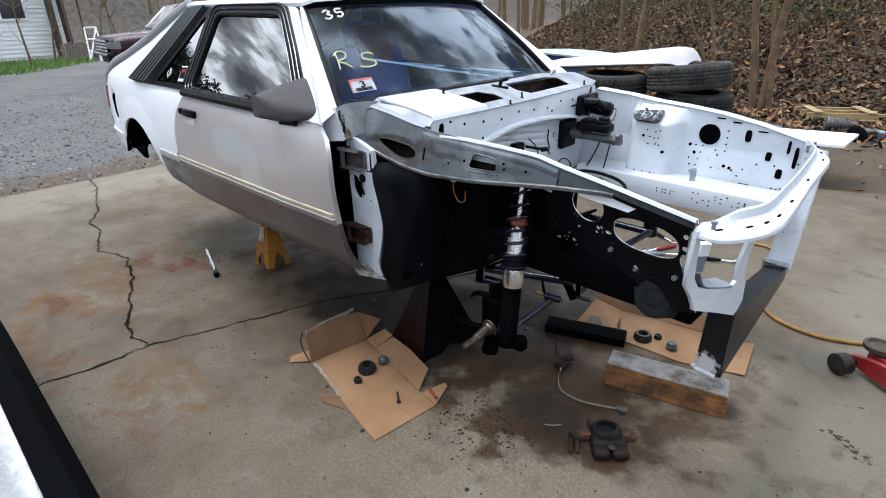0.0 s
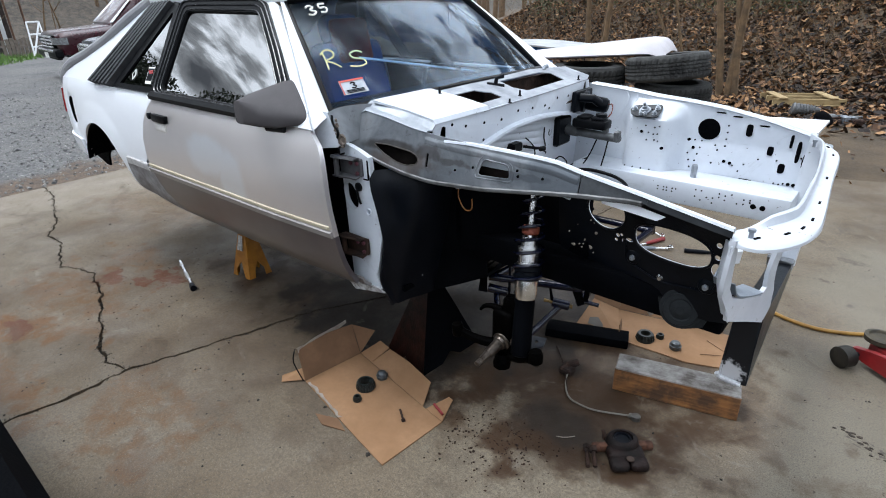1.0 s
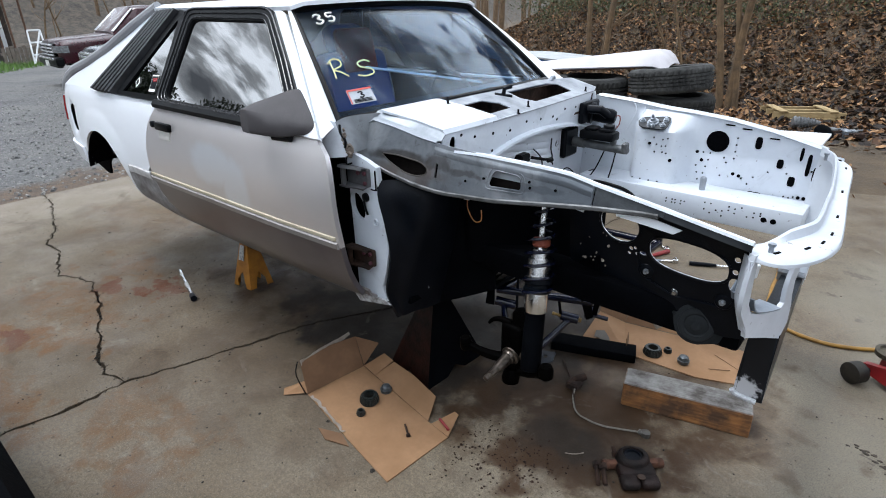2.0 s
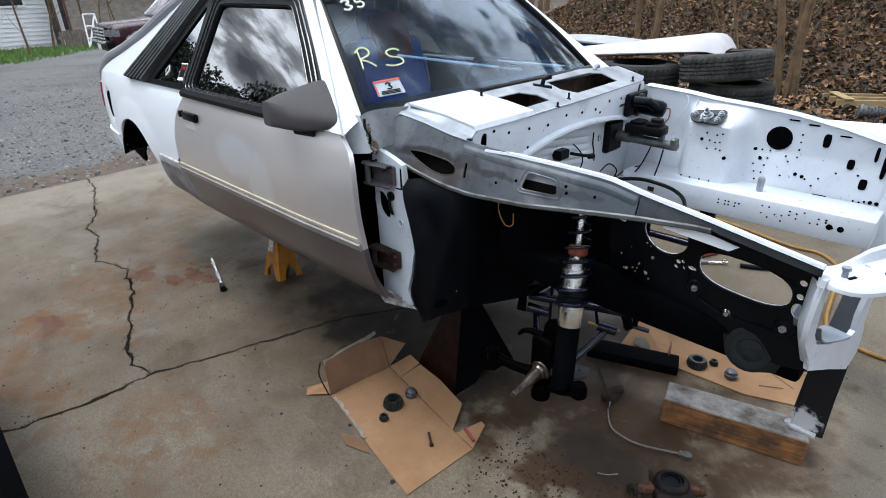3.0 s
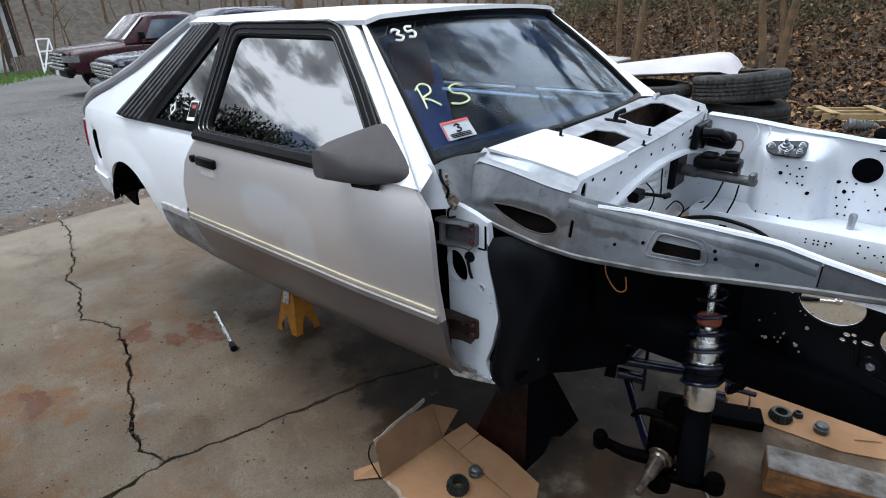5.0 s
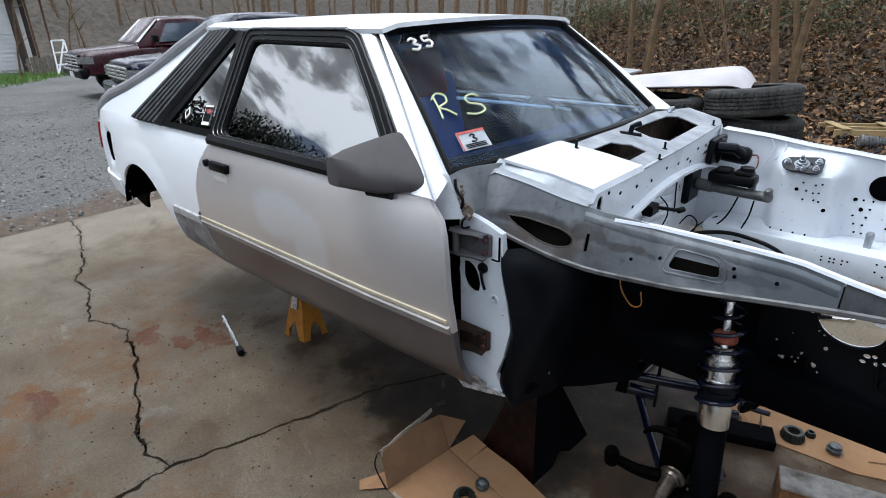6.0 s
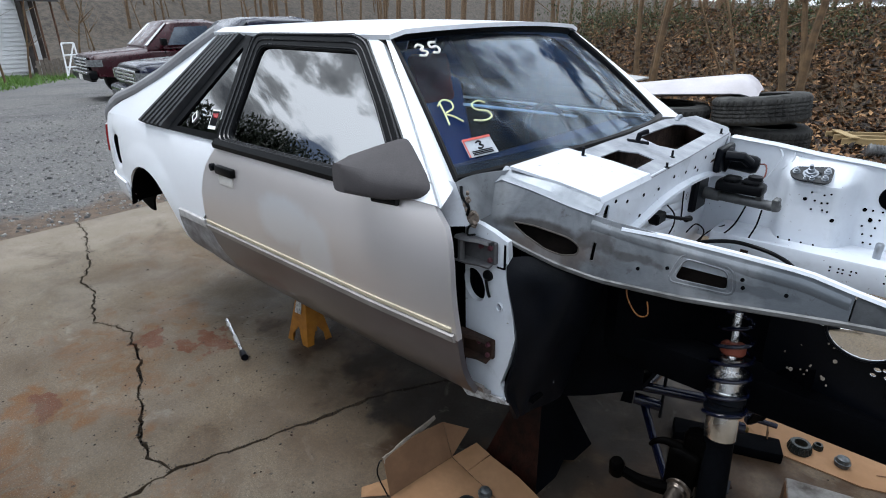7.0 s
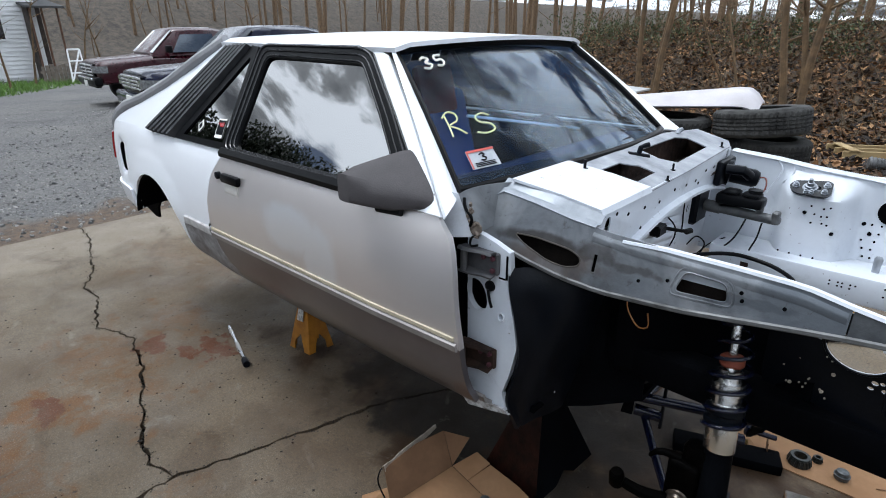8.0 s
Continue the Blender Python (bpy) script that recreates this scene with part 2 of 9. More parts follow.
def turned(bm, p0, p1, rows, n=20):
    """A turned piece along the line p0-p1: rows of (distance along, radius)."""
    p0, p1 = Vector(p0), Vector(p1)
    d = (p1 - p0).normalized()
    u = d.orthogonal().normalized()
    w = d.cross(u)
    last = None
    for s, r in rows:
        now = ring(bm, p0 + d * s, u, w, max(r, 1e-4), n)
        if last:
            bridge(bm, last, now)
        else:
            bm.faces.new(now[::-1])
        last = now
    bm.faces.new(last)
    return bm


def sheet(bm, rows, thick, flip=1):
    """A sheet of metal or glass over a grid of points, with thickness."""
    g = [[Vector(p) for p in r] for r in rows]
    R, C = len(g), len(g[0])
    nor = [[None] * C for _ in range(R)]
    for i in range(R):
        for j in range(C):
            a = g[min(i + 1, R - 1)][j] - g[max(i - 1, 0)][j]
            b = g[i][min(j + 1, C - 1)] - g[i][max(j - 1, 0)]
            n = a.cross(b)
            nor[i][j] = n.normalized() * flip if n.length > 1e-12 else Vector((0, 0, 1))
    top = [[bm.verts.new(g[i][j]) for j in range(C)] for i in range(R)]
    low = [[bm.verts.new(g[i][j] - nor[i][j] * thick) for j in range(C)] for i in range(R)]
    for i in range(R - 1):
        for j in range(C - 1):
            bm.faces.new((top[i][j], top[i][j + 1], top[i + 1][j + 1], top[i + 1][j]))
            bm.faces.new((low[i][j], low[i + 1][j], low[i + 1][j + 1], low[i][j + 1]))
    for i in range(R - 1):
        bm.faces.new((top[i][0], top[i + 1][0], low[i + 1][0], low[i][0]))
        bm.faces.new((top[i][-1], low[i][-1], low[i + 1][-1], top[i + 1][-1]))
    for j in range(C - 1):
        bm.faces.new((top[0][j], low[0][j], low[0][j + 1], top[0][j + 1]))
        bm.faces.new((top[-1][j], top[-1][j + 1], low[-1][j + 1], low[-1][j]))
    return bm


def plate(bm, outline, holes, place, thick):
    """A flat-cut sheet: outline and holes in two dimensions, laid out by place(u, v, depth)."""
    layers = []
    for d in (0.0, thick):
        tmp, loops = [], []
        es = []
        for loop in (outline, *holes):
            vs = [bm.verts.new((u, v, 0)) for u, v in loop]
            es += [bm.edges.new((vs[k], vs[(k + 1) % len(vs)])) for k in range(len(vs))]
            loops.append(vs)
        r = bmesh.ops.triangle_fill(bm, use_beauty=True, use_dissolve=False, edges=es, normal=(0, 0, 1))
        layers.append(loops)
        for vs in loops:
            for v in vs:
                v.co = Vector(place(v.co.x, v.co.y, d))
    for la, lb in zip(*layers):
        n = len(la)
        for k in range(n):
            bm.faces.new((la[k], la[(k + 1) % n], lb[(k + 1) % n], lb[k]))
    return bm


def oval(cx, cy, rx, ry, n=20, power=2.0, tilt=0.0):
    out = []
    for k in range(n):
        a = 2 * math.pi * k / n
        c, s = math.cos(a), math.sin(a)
        x, y = rx * math.copysign(abs(c) ** (2 / power), c), ry * math.copysign(abs(s) ** (2 / power), s)
        out.append((cx + x * math.cos(tilt) - y * math.sin(tilt), cy + x * math.sin(tilt) + y * math.cos(tilt)))
    return out


def interp(x, xs, ys):
    return float(np.interp(x, xs, ys))


def smooth_line(pts, n):
    """A smooth run of n points through the given ones."""
    pts = [Vector(p) for p in pts]
    out = []
    m = len(pts) - 1
    for k in range(n):
        s = k / (n - 1) * m
        i = min(int(s), m - 1)
        f = s - i
        p0, p1, p2, p3 = pts[max(i - 1, 0)], pts[i], pts[i + 1], pts[min(i + 2, m)]
        out.append(0.5 * (2 * p1 + (p2 - p0) * f + (2 * p0 - 5 * p1 + 4 * p2 - p3) * f * f + (3 * p1 - p0 - 3 * p2 + p3) * f ** 3))
    return out


def rounded(pts, r, n=4):
    """The outline with its corners rounded off."""
    out, k = [], len(pts)
    for i in range(k):
        a, b, c = (Vector((*pts[j % k], 0)) for j in (i - 1, i, i + 1))
        p, q = b + (a - b).normalized() * min(r, (a - b).length * 0.45), b + (c - b).normalized() * min(r, (c - b).length * 0.45)
        for j in range(n + 1):
            f = j / n
            w = p.lerp(b, f).lerp(b.lerp(q, f), f)
            out.append((w.x, w.y))
    return out

# ---- ground, slab, bank ----


def dulled(nt, col, k):
    """The colour toned down as a whole."""
    n = nt.nodes.new("ShaderNodeVectorMath")
    n.operation = "SCALE"
    n.inputs["Scale"].default_value = k
    nt.links.new(col, n.inputs[0])
    return n.outputs[0]


def concrete_material():
    m, nt, nodes, links, bs = nodes_of("stained_shaded_concrete")
    col = mixed(nt, noise_fac(nt, 1.3, 6.0, 0.6, 0.36, 0.66), (0.196, 0.146, 0.094), (0.112, 0.078, 0.047))
    col = mixed(nt, noise_fac(nt, 0.55, 3.0, 0.5, 0.45, 0.7), col, (0.238, 0.197, 0.143))
    col = mixed(nt, times(nt, noise_fac(nt, 7, 6.0, 0.65, 0.52, 0.72), 0.55), col, (0.072, 0.056, 0.042))
    col = mixed(nt, times(nt, noise_fac(nt, 70, 4.0, 0.65, 0.40, 0.68), 0.6), col, (0.075, 0.064, 0.050))
    for x, y, rx, ry, k in ((-2.55, -1.25, 0.55, 0.30, 0.45), (-2.0, -1.75, 0.5, 0.14, 0.5), (-3.9, -0.2, 0.8, 0.5, 0.2), (-1.25, -1.45, 0.4, 0.25, 0.4),
                            (-2.2, -1.95, 0.7, 0.2, 0.35), (-2.43, -1.56, 0.22, 0.14, 0.8), (-2.85, -0.80, 0.30, 0.12, 0.45)):
        col = mixed(nt, times(nt, times(nt, blob(nt, x, y, 0, 1.1 * rx, 1.1 * ry, 1, 0.8, 7.0), noise_fac(nt, 8, 10.0, 0.75, 0.40, 0.60, 1.0)), 1.7 * k), col, (0.150, 0.064, 0.015))
    col = mixed(nt, times(nt, blob(nt, -4.75, -0.4, 0, 0.55, 2.6, 1, 0.5, 3.0), 0.65), col, (0.30, 0.255, 0.20))
    col = mixed(nt, times(nt, blob(nt, 1.75, 0.9, 0, 1.35, 2.0, 1, 0.35, 1.5), 0.6), col, (0.245, 0.222, 0.175))
    for x, y, rx, ry in ((0.52, 2.86, 0.09, 0.10), (0.74, 2.50, 0.05, 0.10), (0.83, 2.43, 0.05, 0.06), (0.67, 2.20, 0.05, 0.05), (0.85, 1.95, 0.09, 0.05), (0.73, 1.57, 0.05, 0.03), (0.91, 1.34, 0.04, 0.03), (0.55, 0.10, 0.22, 0.14)):
        col = mixed(nt, times(nt, times(nt, blob(nt, x, y, 0, rx, ry, 1, 0.8, 16.0), noise_fac(nt, 26, 6.0, 0.7, 0.36, 0.56)), 0.7), col, (0.085, 0.068, 0.050))
    for x, y, rx, ry in ((-2.394, -0.81, 0.15, 0.11), (-2.664, -1.016, 0.13, 0.09), (-2.45, -0.90, 0.10, 0.05), (-2.43, -1.56, 0.12, 0.07)):
        col = mixed(nt, times(nt, times(nt, blob(nt, x, y, 0, rx, ry, 1, 0.9, 11.0), noise_fac(nt, 15, 10.0, 0.75, 0.34, 0.54, 0.6)), 1.6), col, (0.105, 0.030, 0.006))
    col = mixed(nt, times(nt, noise_fac(nt, 145, 3.0, 0.7, 0.56, 0.70), 0.45), col, (0.33, 0.30, 0.25))
    # brown oil stains, and the shade under the car painted in with them
    for x, y, rx, ry, k in ((-0.25, 0.05, 1.0, 0.75, 1.0), (0.1, -0.36, 0.40, 0.33, 1.15), (0.12, -0.52, 0.22, 0.20, 1.1), (-0.1, -0.05, 0.5, 0.4, 0.55), (-1.5, -1.25, 0.25, 0.12, 0.4), (-2.5, -2.1, 0.35, 0.2, 0.6),
                            (-1.15, -0.20, 1.1, 0.45, 0.95), (-0.85, -0.50, 0.5, 0.3, 0.8), (-1.0, -0.75, 0.9, 0.4, 0.35), (-0.7, 0.15, 0.9, 0.75, 0.9), (-0.3, -0.15, 0.55, 0.5, 0.8)):
        col = mixed(nt, times(nt, times(nt, blob(nt, x, y, 0, 1.1 * rx, 1.1 * ry, 1, 0.6, 5.0), noise_fac(nt, 3.4, 7.0, 0.65, 0.26, 0.52, 0.6)), 0.92 * k), col, (0.046, 0.020, 0.005))
    # darker blobs paint the shade under sill and stand, with one oil stain
    for x, y, rx, ry, k in ((-1.0, -0.30, 0.85, 0.34, 0.85), (-0.55, 0.05, 0.7, 0.45, 0.7), (0.10, -0.42, 0.20, 0.15, 0.75), (-1.05, -0.45, 0.42, 0.22, 1.2), (-0.75, -0.30, 0.38, 0.26, 1.2), (-0.50, 0.20, 0.55, 0.5, 0.7)):
        col = mixed(nt, times(nt, times(nt, blob(nt, x, y, 0, rx, ry, 1, 0.5, 6.0), noise_fac(nt, 5.0, 8.0, 0.7, 0.22, 0.46, 0.6)), k), col, (0.018, 0.012, 0.008))
    col = mixed(nt, times(nt, noise_fac(nt, 190, 3.0, 0.7, 0.48, 0.66), 0.55), col, (0.045, 0.037, 0.028))
    # specks of grit, and pale scuffs
    col = mixed(nt, times(nt, noise_fac(nt, 38, 2.0, 0.5, 0.69, 0.73), 0.75), col, (0.035, 0.028, 0.022))
    col = mixed(nt, times(nt, noise_fac(nt, 4.5, 8.0, 0.7, 0.60, 0.74, 1.2), 0.5), col, (0.27, 0.25, 0.215))
    col = mixed(nt, times(nt, noise_fac(nt, 2.6, 7.0, 0.72, 0.54, 0.72, 0.8), 0.7), col, (0.080, 0.052, 0.031))
    bs.inputs["Specular IOR Level"].default_value = 0.32
    links.new(dulled(nt, col, 0.76), bs.inputs["Base Color"])
    r = nodes.new("ShaderNodeMapRange")
    r.inputs["To Min"].default_value, r.inputs["To Max"].default_value = 0.5, 0.85
    links.new(noise_fac(nt, 3, 5.0), r.inputs["Value"])
    links.new(r.outputs[0], bs.inputs["Roughness"])
    bumped(nt, bs, noise_fac(nt, 120, 5.0, 0.7, 0.3, 0.7), 0.25, 0.003)
    return m


def lot_material():
    """Old asphalt with loose gravel, turning to soil and leaf litter beyond the slab."""
    m, nt, nodes, links, bs = nodes_of("gravel_and_soil")
    grey = mixed(nt, noise_fac(nt, 0.5, 6.0, 0.6, 0.35, 0.65), (0.105, 0.105, 0.11), (0.165, 0.16, 0.155))
    grey = mixed(nt, times(nt, noise_fac(nt, 28, 5.0, 0.75, 0.5, 0.62), 0.7), grey, (0.28, 0.275, 0.26))
    grey = mixed(nt, times(nt, noise_fac(nt, 17, 5.0, 0.75, 0.52, 0.66), 0.8), grey, (0.045, 0.045, 0.045))
    grey = mixed(nt, times(nt, noise_fac(nt, 0.9, 4.0, 0.5, 0.58, 0.7), 0.7), grey, (0.06, 0.06, 0.062))
    soil = mixed(nt, noise_fac(nt, 2.0, 6.0, 0.6, 0.35, 0.65), (0.120, 0.082, 0.046), (0.058, 0.040, 0.023))
    soil = mixed(nt, times(nt, noise_fac(nt, 30, 5.0, 0.7, 0.5, 0.65), 0.6), soil, (0.15, 0.105, 0.062))
    rim = blob(nt, -5.2, 0.5, 0, 0.75, 5.5, 1, 0.5, 1.6)
    grey = mixed(nt, times(nt, rim, 0.85), grey, mixed(nt, noise_fac(nt, 14, 5.0, 0.6, 0.4, 0.6), (0.15, 0.095, 0.056), (0.075, 0.05, 0.033)))
    geo = nodes.new("ShaderNodeNewGeometry")
    sep = nodes.new("ShaderNodeSeparateXYZ")
    links.new(geo.outputs["Position"], sep.inputs[0])
    # soil lies where 1.2 x + y is over 2.5, with a ragged edge
    a = nodes.new("ShaderNodeMath")
    a.operation = "MULTIPLY_ADD"
    a.inputs[1].default_value = 0.45
    links.new(sep.outputs[0], a.inputs[0])
    links.new(sep.outputs[1], a.inputs[2])
    edge = nodes.new("ShaderNodeMath")
    edge.operation = "MULTIPLY_ADD"
    edge.inputs[1].default_value = 2.5
    links.new(noise_fac(nt, 0.8, 5.0, 0.6, 0.2, 0.8), edge.inputs[0])
    links.new(a.outputs[0], edge.inputs[2])
    side = nodes.new("ShaderNodeMapRange")
    side.inputs["From Min"].default_value, side.inputs["From Max"].default_value = 2.6, 3.6
    links.new(edge.outputs[0], side.inputs["Value"])
    hill = nodes.new("ShaderNodeMapRange")
    hill.inputs["From Min"].default_value, hill.inputs["From Max"].default_value = -33.0, -37.0
    links.new(sep.outputs[0], hill.inputs["Value"])
    ground_ = mixed(nt, side.outputs[0], grey, soil)
    ground_ = mixed(nt, hill.outputs[0], ground_, mixed(nt, noise_fac(nt, 2.6, 9.0, 0.8, 0.40, 0.60), (0.105, 0.082, 0.060), (0.028, 0.023, 0.018)))
    links.new(dulled(nt, ground_, 0.77), bs.inputs["Base Color"])
    bs.inputs["Roughness"].default_value = 0.88
    bumped(nt, bs, noise_fac(nt, 24, 6.0, 0.75, 0.3, 0.7), 0.6, 0.02)
    return m


CONCRETE, LOT = concrete_material(), lot_material()


def bank_height(x, y):
    """The leafy bank behind the slab rises past y = 8; the lot lies flat."""
    d = (y + 0.30 * x) - 7.2
    s = min(max(d / 7.0, 0.0), 1.0)
    h = 1.75 * s * s * (3 - 2 * s)
    h *= min(max((x + 14.0) / 5.0, 0.0), 1.0)
    if d > 0:
        h += 0.10 * min(d, 2.0) * noise.noise(Vector((x * 0.6, y * 0.6, 0.3)))
    far = min(max((-x - 35.0) / 16.0, 0.0), 1.0)
    h += 5.5 * far * far * (3 - 2 * far)
    return h - 0.035 - 0.024 * min(max(-6.0 - x, 0.0), 19.0)


def ground_lines(lo, hi, near_lo, near_hi, step):
    near = list(np.arange(near_lo, near_hi + 1e-6, step))
    out, d, x = [], step, near_lo
    while x > lo:
        d *= 1.5
        x = max(lo, x - d)
        out.insert(0, x)
    far, d, x = [], step, near_hi
    while x < hi:
        d *= 1.5
        x = min(hi, x + d)
        far.append(x)
    return out + near + far


bm = bmesh.new()
gx, gy = ground_lines(-1500, 1500, -16, 12, 0.5), ground_lines(-1500, 1500, 2, 20, 0.5)
gx = sorted(gx + [-34.0, -37.0, -40.0, -43.0, -46.0, -49.0, -52.0])
gv = [[bm.verts.new((x, y, bank_height(x, y))) for y in gy] for x in gx]
for i in range(len(gx) - 1):
    for j in range(len(gy) - 1):
        bm.faces.new((gv[i][j], gv[i + 1][j], gv[i + 1][j + 1], gv[i][j + 1]))
structure("ground", bm, LOT, "grey gravelled asphalt lot rising into a bank of dead leaves", 60)

# the slab, broken by two cracks into three pieces with open joints
CRACK_ACROSS = [(-1.95, -3.6), (-1.80, -2.5), (-1.75, -2.05), (-1.644, -1.876), (-1.60, -1.62), (-1.606, -1.363), (-1.50, -1.05), (-1.43, -0.80), (-1.357, -0.537), (-1.25, -0.33), (-1.151, -0.163), (-0.95, 0.35), (-0.8, 1.2), (-0.7, 2.3), (-0.6, 3.35)]
CRACK_ALONG = [(-1.616, -1.363), (-1.75, -1.40), (-1.93, -1.352), (-2.15, -1.27), (-2.45, -1.15), (-2.72, -1.09), (-2.80, -1.06), (-2.95, -1.09), (-3.10, -1.16), (-3.30, -1.10), (-3.5, -1.02), (-3.75, -1.03), (-4.0, -0.90), (-4.35, -0.80), (-4.8, -0.68), (-5.09, -0.66)]


def jagged(pts, step, amount, seed):
    rnd = random.Random(seed)
    out = [Vector(pts[0])]
    for a, b in zip(pts, pts[1:]):
        a, b = Vector(a), Vector(b)
        n = max(1, int((b - a).length / step))
        side = Vector((-(b - a).y, (b - a).x)).normalized()
        for k in range(1, n + 1):
            out.append(a.lerp(b, k / n) + (side * rnd.uniform(-amount, amount) if k < n else Vector((0, 0))))
    return out


def offset_line(line, lo, hi, seed):
    """The line moved sideways by a ragged gap."""
    rnd = random.Random(seed)
    out = []
    for i, p in enumerate(line):
        d = (line[min(i + 1, len(line) - 1)] - line[max(i - 1, 0)])
        s = Vector((-d.y, d.x)).normalized()
        out.append(p + s * rnd.uniform(lo, hi) * (0.6 + 1.5 * abs(noise.noise(Vector((p.x * 4, p.y * 4, seed))))))
    return out


ca, cl = jagged(CRACK_ACROSS, 0.03, 0.008, 3), jagged(CRACK_ALONG, 0.028, 0.011, 4)
X0, X1, Y0, Y1 = -5.09, 6.0, -3.6, 3.35
junction = min(range(len(ca)), key=lambda k: (ca[k] - cl[0]).length)
slabs = [
    offset_line(ca, -0.013, -0.002, 5) + [Vector((X1, Y1 + 2.6)), Vector((X1, Y0))],
    offset_line(ca[junction:], 0.003, 0.012, 6) + [Vector((X0 - 0.12, Y1))] + offset_line(cl[1:], -0.009, -0.002, 7)[::-1],
    offset_line(ca[:junction + 1], 0.003, 0.011, 8) + offset_line(cl[1:], 0.003, 0.012, 9) + [Vector((X0 + 0.05, Y0))],
]
slab_root = tagged(new("floor"), "stained tan concrete slab with two jagged cracks", "", "", "structure")
for line in slabs:
    bm = bmesh.new()
    plate(bm, [(p.x, p.y) for p in line], [], lambda u, v, d: (u, v, -d), 0.12)
    part("slab", bm, CONCRETE, slab_root, sharp=50)
bm = bmesh.new()
box(bm, (X0, Y0, -0.10), (X1, Y1, -0.035))
part("joint_bed", bm, surface("crack_dirt", (0.004, 0.0035, 0.003), (0.014, 0.011, 0.009), 0.95, scale=20, spec=0.1), slab_root)

# crumbs of concrete along the cracks
rnd = random.Random(27)
verts, faces = [], []
for line in (ca, cl):
    for p in line:
        for k in range(6):
            x, y, r, a = p.x + rnd.gauss(0, 0.010), p.y + rnd.gauss(0, 0.010), rnd.uniform(0.0015, 0.005), rnd.uniform(0, 6.28)
            b = len(verts)
            verts += [(x + r * math.cos(a + q * 1.571), y + r * math.sin(a + q * 1.571), 0.0006) for q in range(4)] + [(x, y, r * 0.9)]
            faces += [(b + q, b + (q + 1) % 4, b + 4) for q in range(4)]
me = bpy.data.meshes.new("crack_crumbs")
me.from_pydata(verts, [], faces)
me.materials.append(surface("crumb", (0.05, 0.04, 0.03), (0.02, 0.016, 0.013), 0.9, scale=40))
tagged(new("crack_crumbs", me), "dark crumbs of broken concrete along the cracks", "grit", "", "stuff")

# loose stones on the lot, thickest along the slab's edge
def stones(seed, count):
    rnd = random.Random(seed)
    verts, faces = [], []
    for k in range(count):
        x = -5.25 - abs(rnd.gauss(0, 2.4)) - (rnd.uniform(0, 8) if k % 3 == 0 else 0)
        y = rnd.uniform(-4.0, 5.0) - 0.12 * (x + 5)
        r, z, a = rnd.uniform(0.006, 0.022) * (1.5 if rnd.random() < 0.06 else 1), bank_height(x, y), rnd.uniform(0, 6.28)
        b = len(verts)
        for q in range(5):
            f = rnd.uniform(0.7, 1.25)
            verts.append((x + r * f * math.cos(a + q * 1.2566), y + r * f * math.sin(a + q * 1.2566), z - 0.002))
        for q in range(5):
            f = rnd.uniform(0.45, 0.8)
            verts.append((x + r * f * math.cos(a + q * 1.2566), y + r * f * math.sin(a + q * 1.2566), z + r * rnd.uniform(0.5, 0.9)))
        faces.append(tuple(range(b + 5, b + 10)))
        faces += [(b + q, b + (q + 1) % 5, b + 5 + (q + 1) % 5, b + 5 + q) for q in range(5)]
    me = bpy.data.meshes.new("gravel")
    me.from_pydata(verts, [], faces)
    m, nt, nodes, links, bs = nodes_of("loose_stone")
    geo = nodes.new("ShaderNodeNewGeometry")
    links.new(mixed(nt, geo.outputs["Random Per Island"], (0.06, 0.06, 0.062), (0.30, 0.29, 0.275)), bs.inputs["Base Color"])
    bs.inputs["Roughness"].default_value = 0.85
    me.materials.append(m)
    return tagged(new("gravel", me), "loose grey stones scattered over the lot", "gravel", "", "stuff")


stones(19, 7000)

# ---- the project car: a hatchback shell on stands, nose along +x ----
car = thing("project_car", (-1.3, 0, 0.5), "white and silver hatchback, front end stripped, raised on stands", "car")

BODY_Z = (0.46, 0.52, 0.56, 0.62, 0.68, 0.74, 0.80, 0.86, 0.94, 1.02, 1.08, 1.12, 1.15, 1.17)
BODY_Y = (0.70, 0.765, 0.800, 0.838, 0.862, 0.876, 0.886, 0.890, 0.890, 0.884, 0.874, 0.864, 0.852, 0.838)


def body_y(x, z):
    """Half the body's width."""
    y = interp(z, BODY_Z, BODY_Y)
    y *= interp(x, (-3.34, -3.28, -3.20, -3.05, -2.8, -2.4, -2.0, -0.9, -0.5), (0.84, 0.895, 0.93, 0.955, 0.975, 0.993, 1.0, 1.0, 0.985))
    # the dished scoop ahead of the quarter vent
    if -3.10 < x < -2.96 and 0.86 < z < 1.055:
        edge = min(1.0, (z - 0.86) / 0.025, (1.055 - z) / 0.025)
        y -= 0.034 * edge * max(0.0, min(1.0, (-2.97 - x) / 0.10)) * (1.0 if x > -3.075 else max(0.0, (x + 3.10) / 0.025))
    # the flare round the rear wheel opening
    d = math.hypot(x + 2.60, z - 0.62)
    if 0.3 < d < 0.44:
        y += 0.012 * math.cos((d - 0.30) / 0.14 * math.pi / 2)
    return y


def side_panel(bm, xs, ztop, zbot, nz, s, lift=0.0, thick=0.012):
    rows = []
    for x in xs:
        a, b = ztop(x), zbot(x)
        rows.append([(x, s * (body_y(x, b + (a - b) * k / nz) + lift), b + (a - b) * k / nz) for k in range(nz + 1)])
    return sheet(bm, rows, thick, 1 if s < 0 else -1)


def upper_y(z):
    return -0.85 + 0.68 * (z - 1.16)


def side_plate(bm, outline, holes, out=0.0, thick=0.012, s=1):
    return plate(bm, outline, holes, lambda u, v, d: (u, s * (upper_y(v) - (out - d) * 0.83) * interp(u, (-3.2, -3.05, -2.8, -2.4, -2.0), (0.93, 0.955, 0.975, 0.993, 1.0)), v + (out - d) * 0.56), thick)


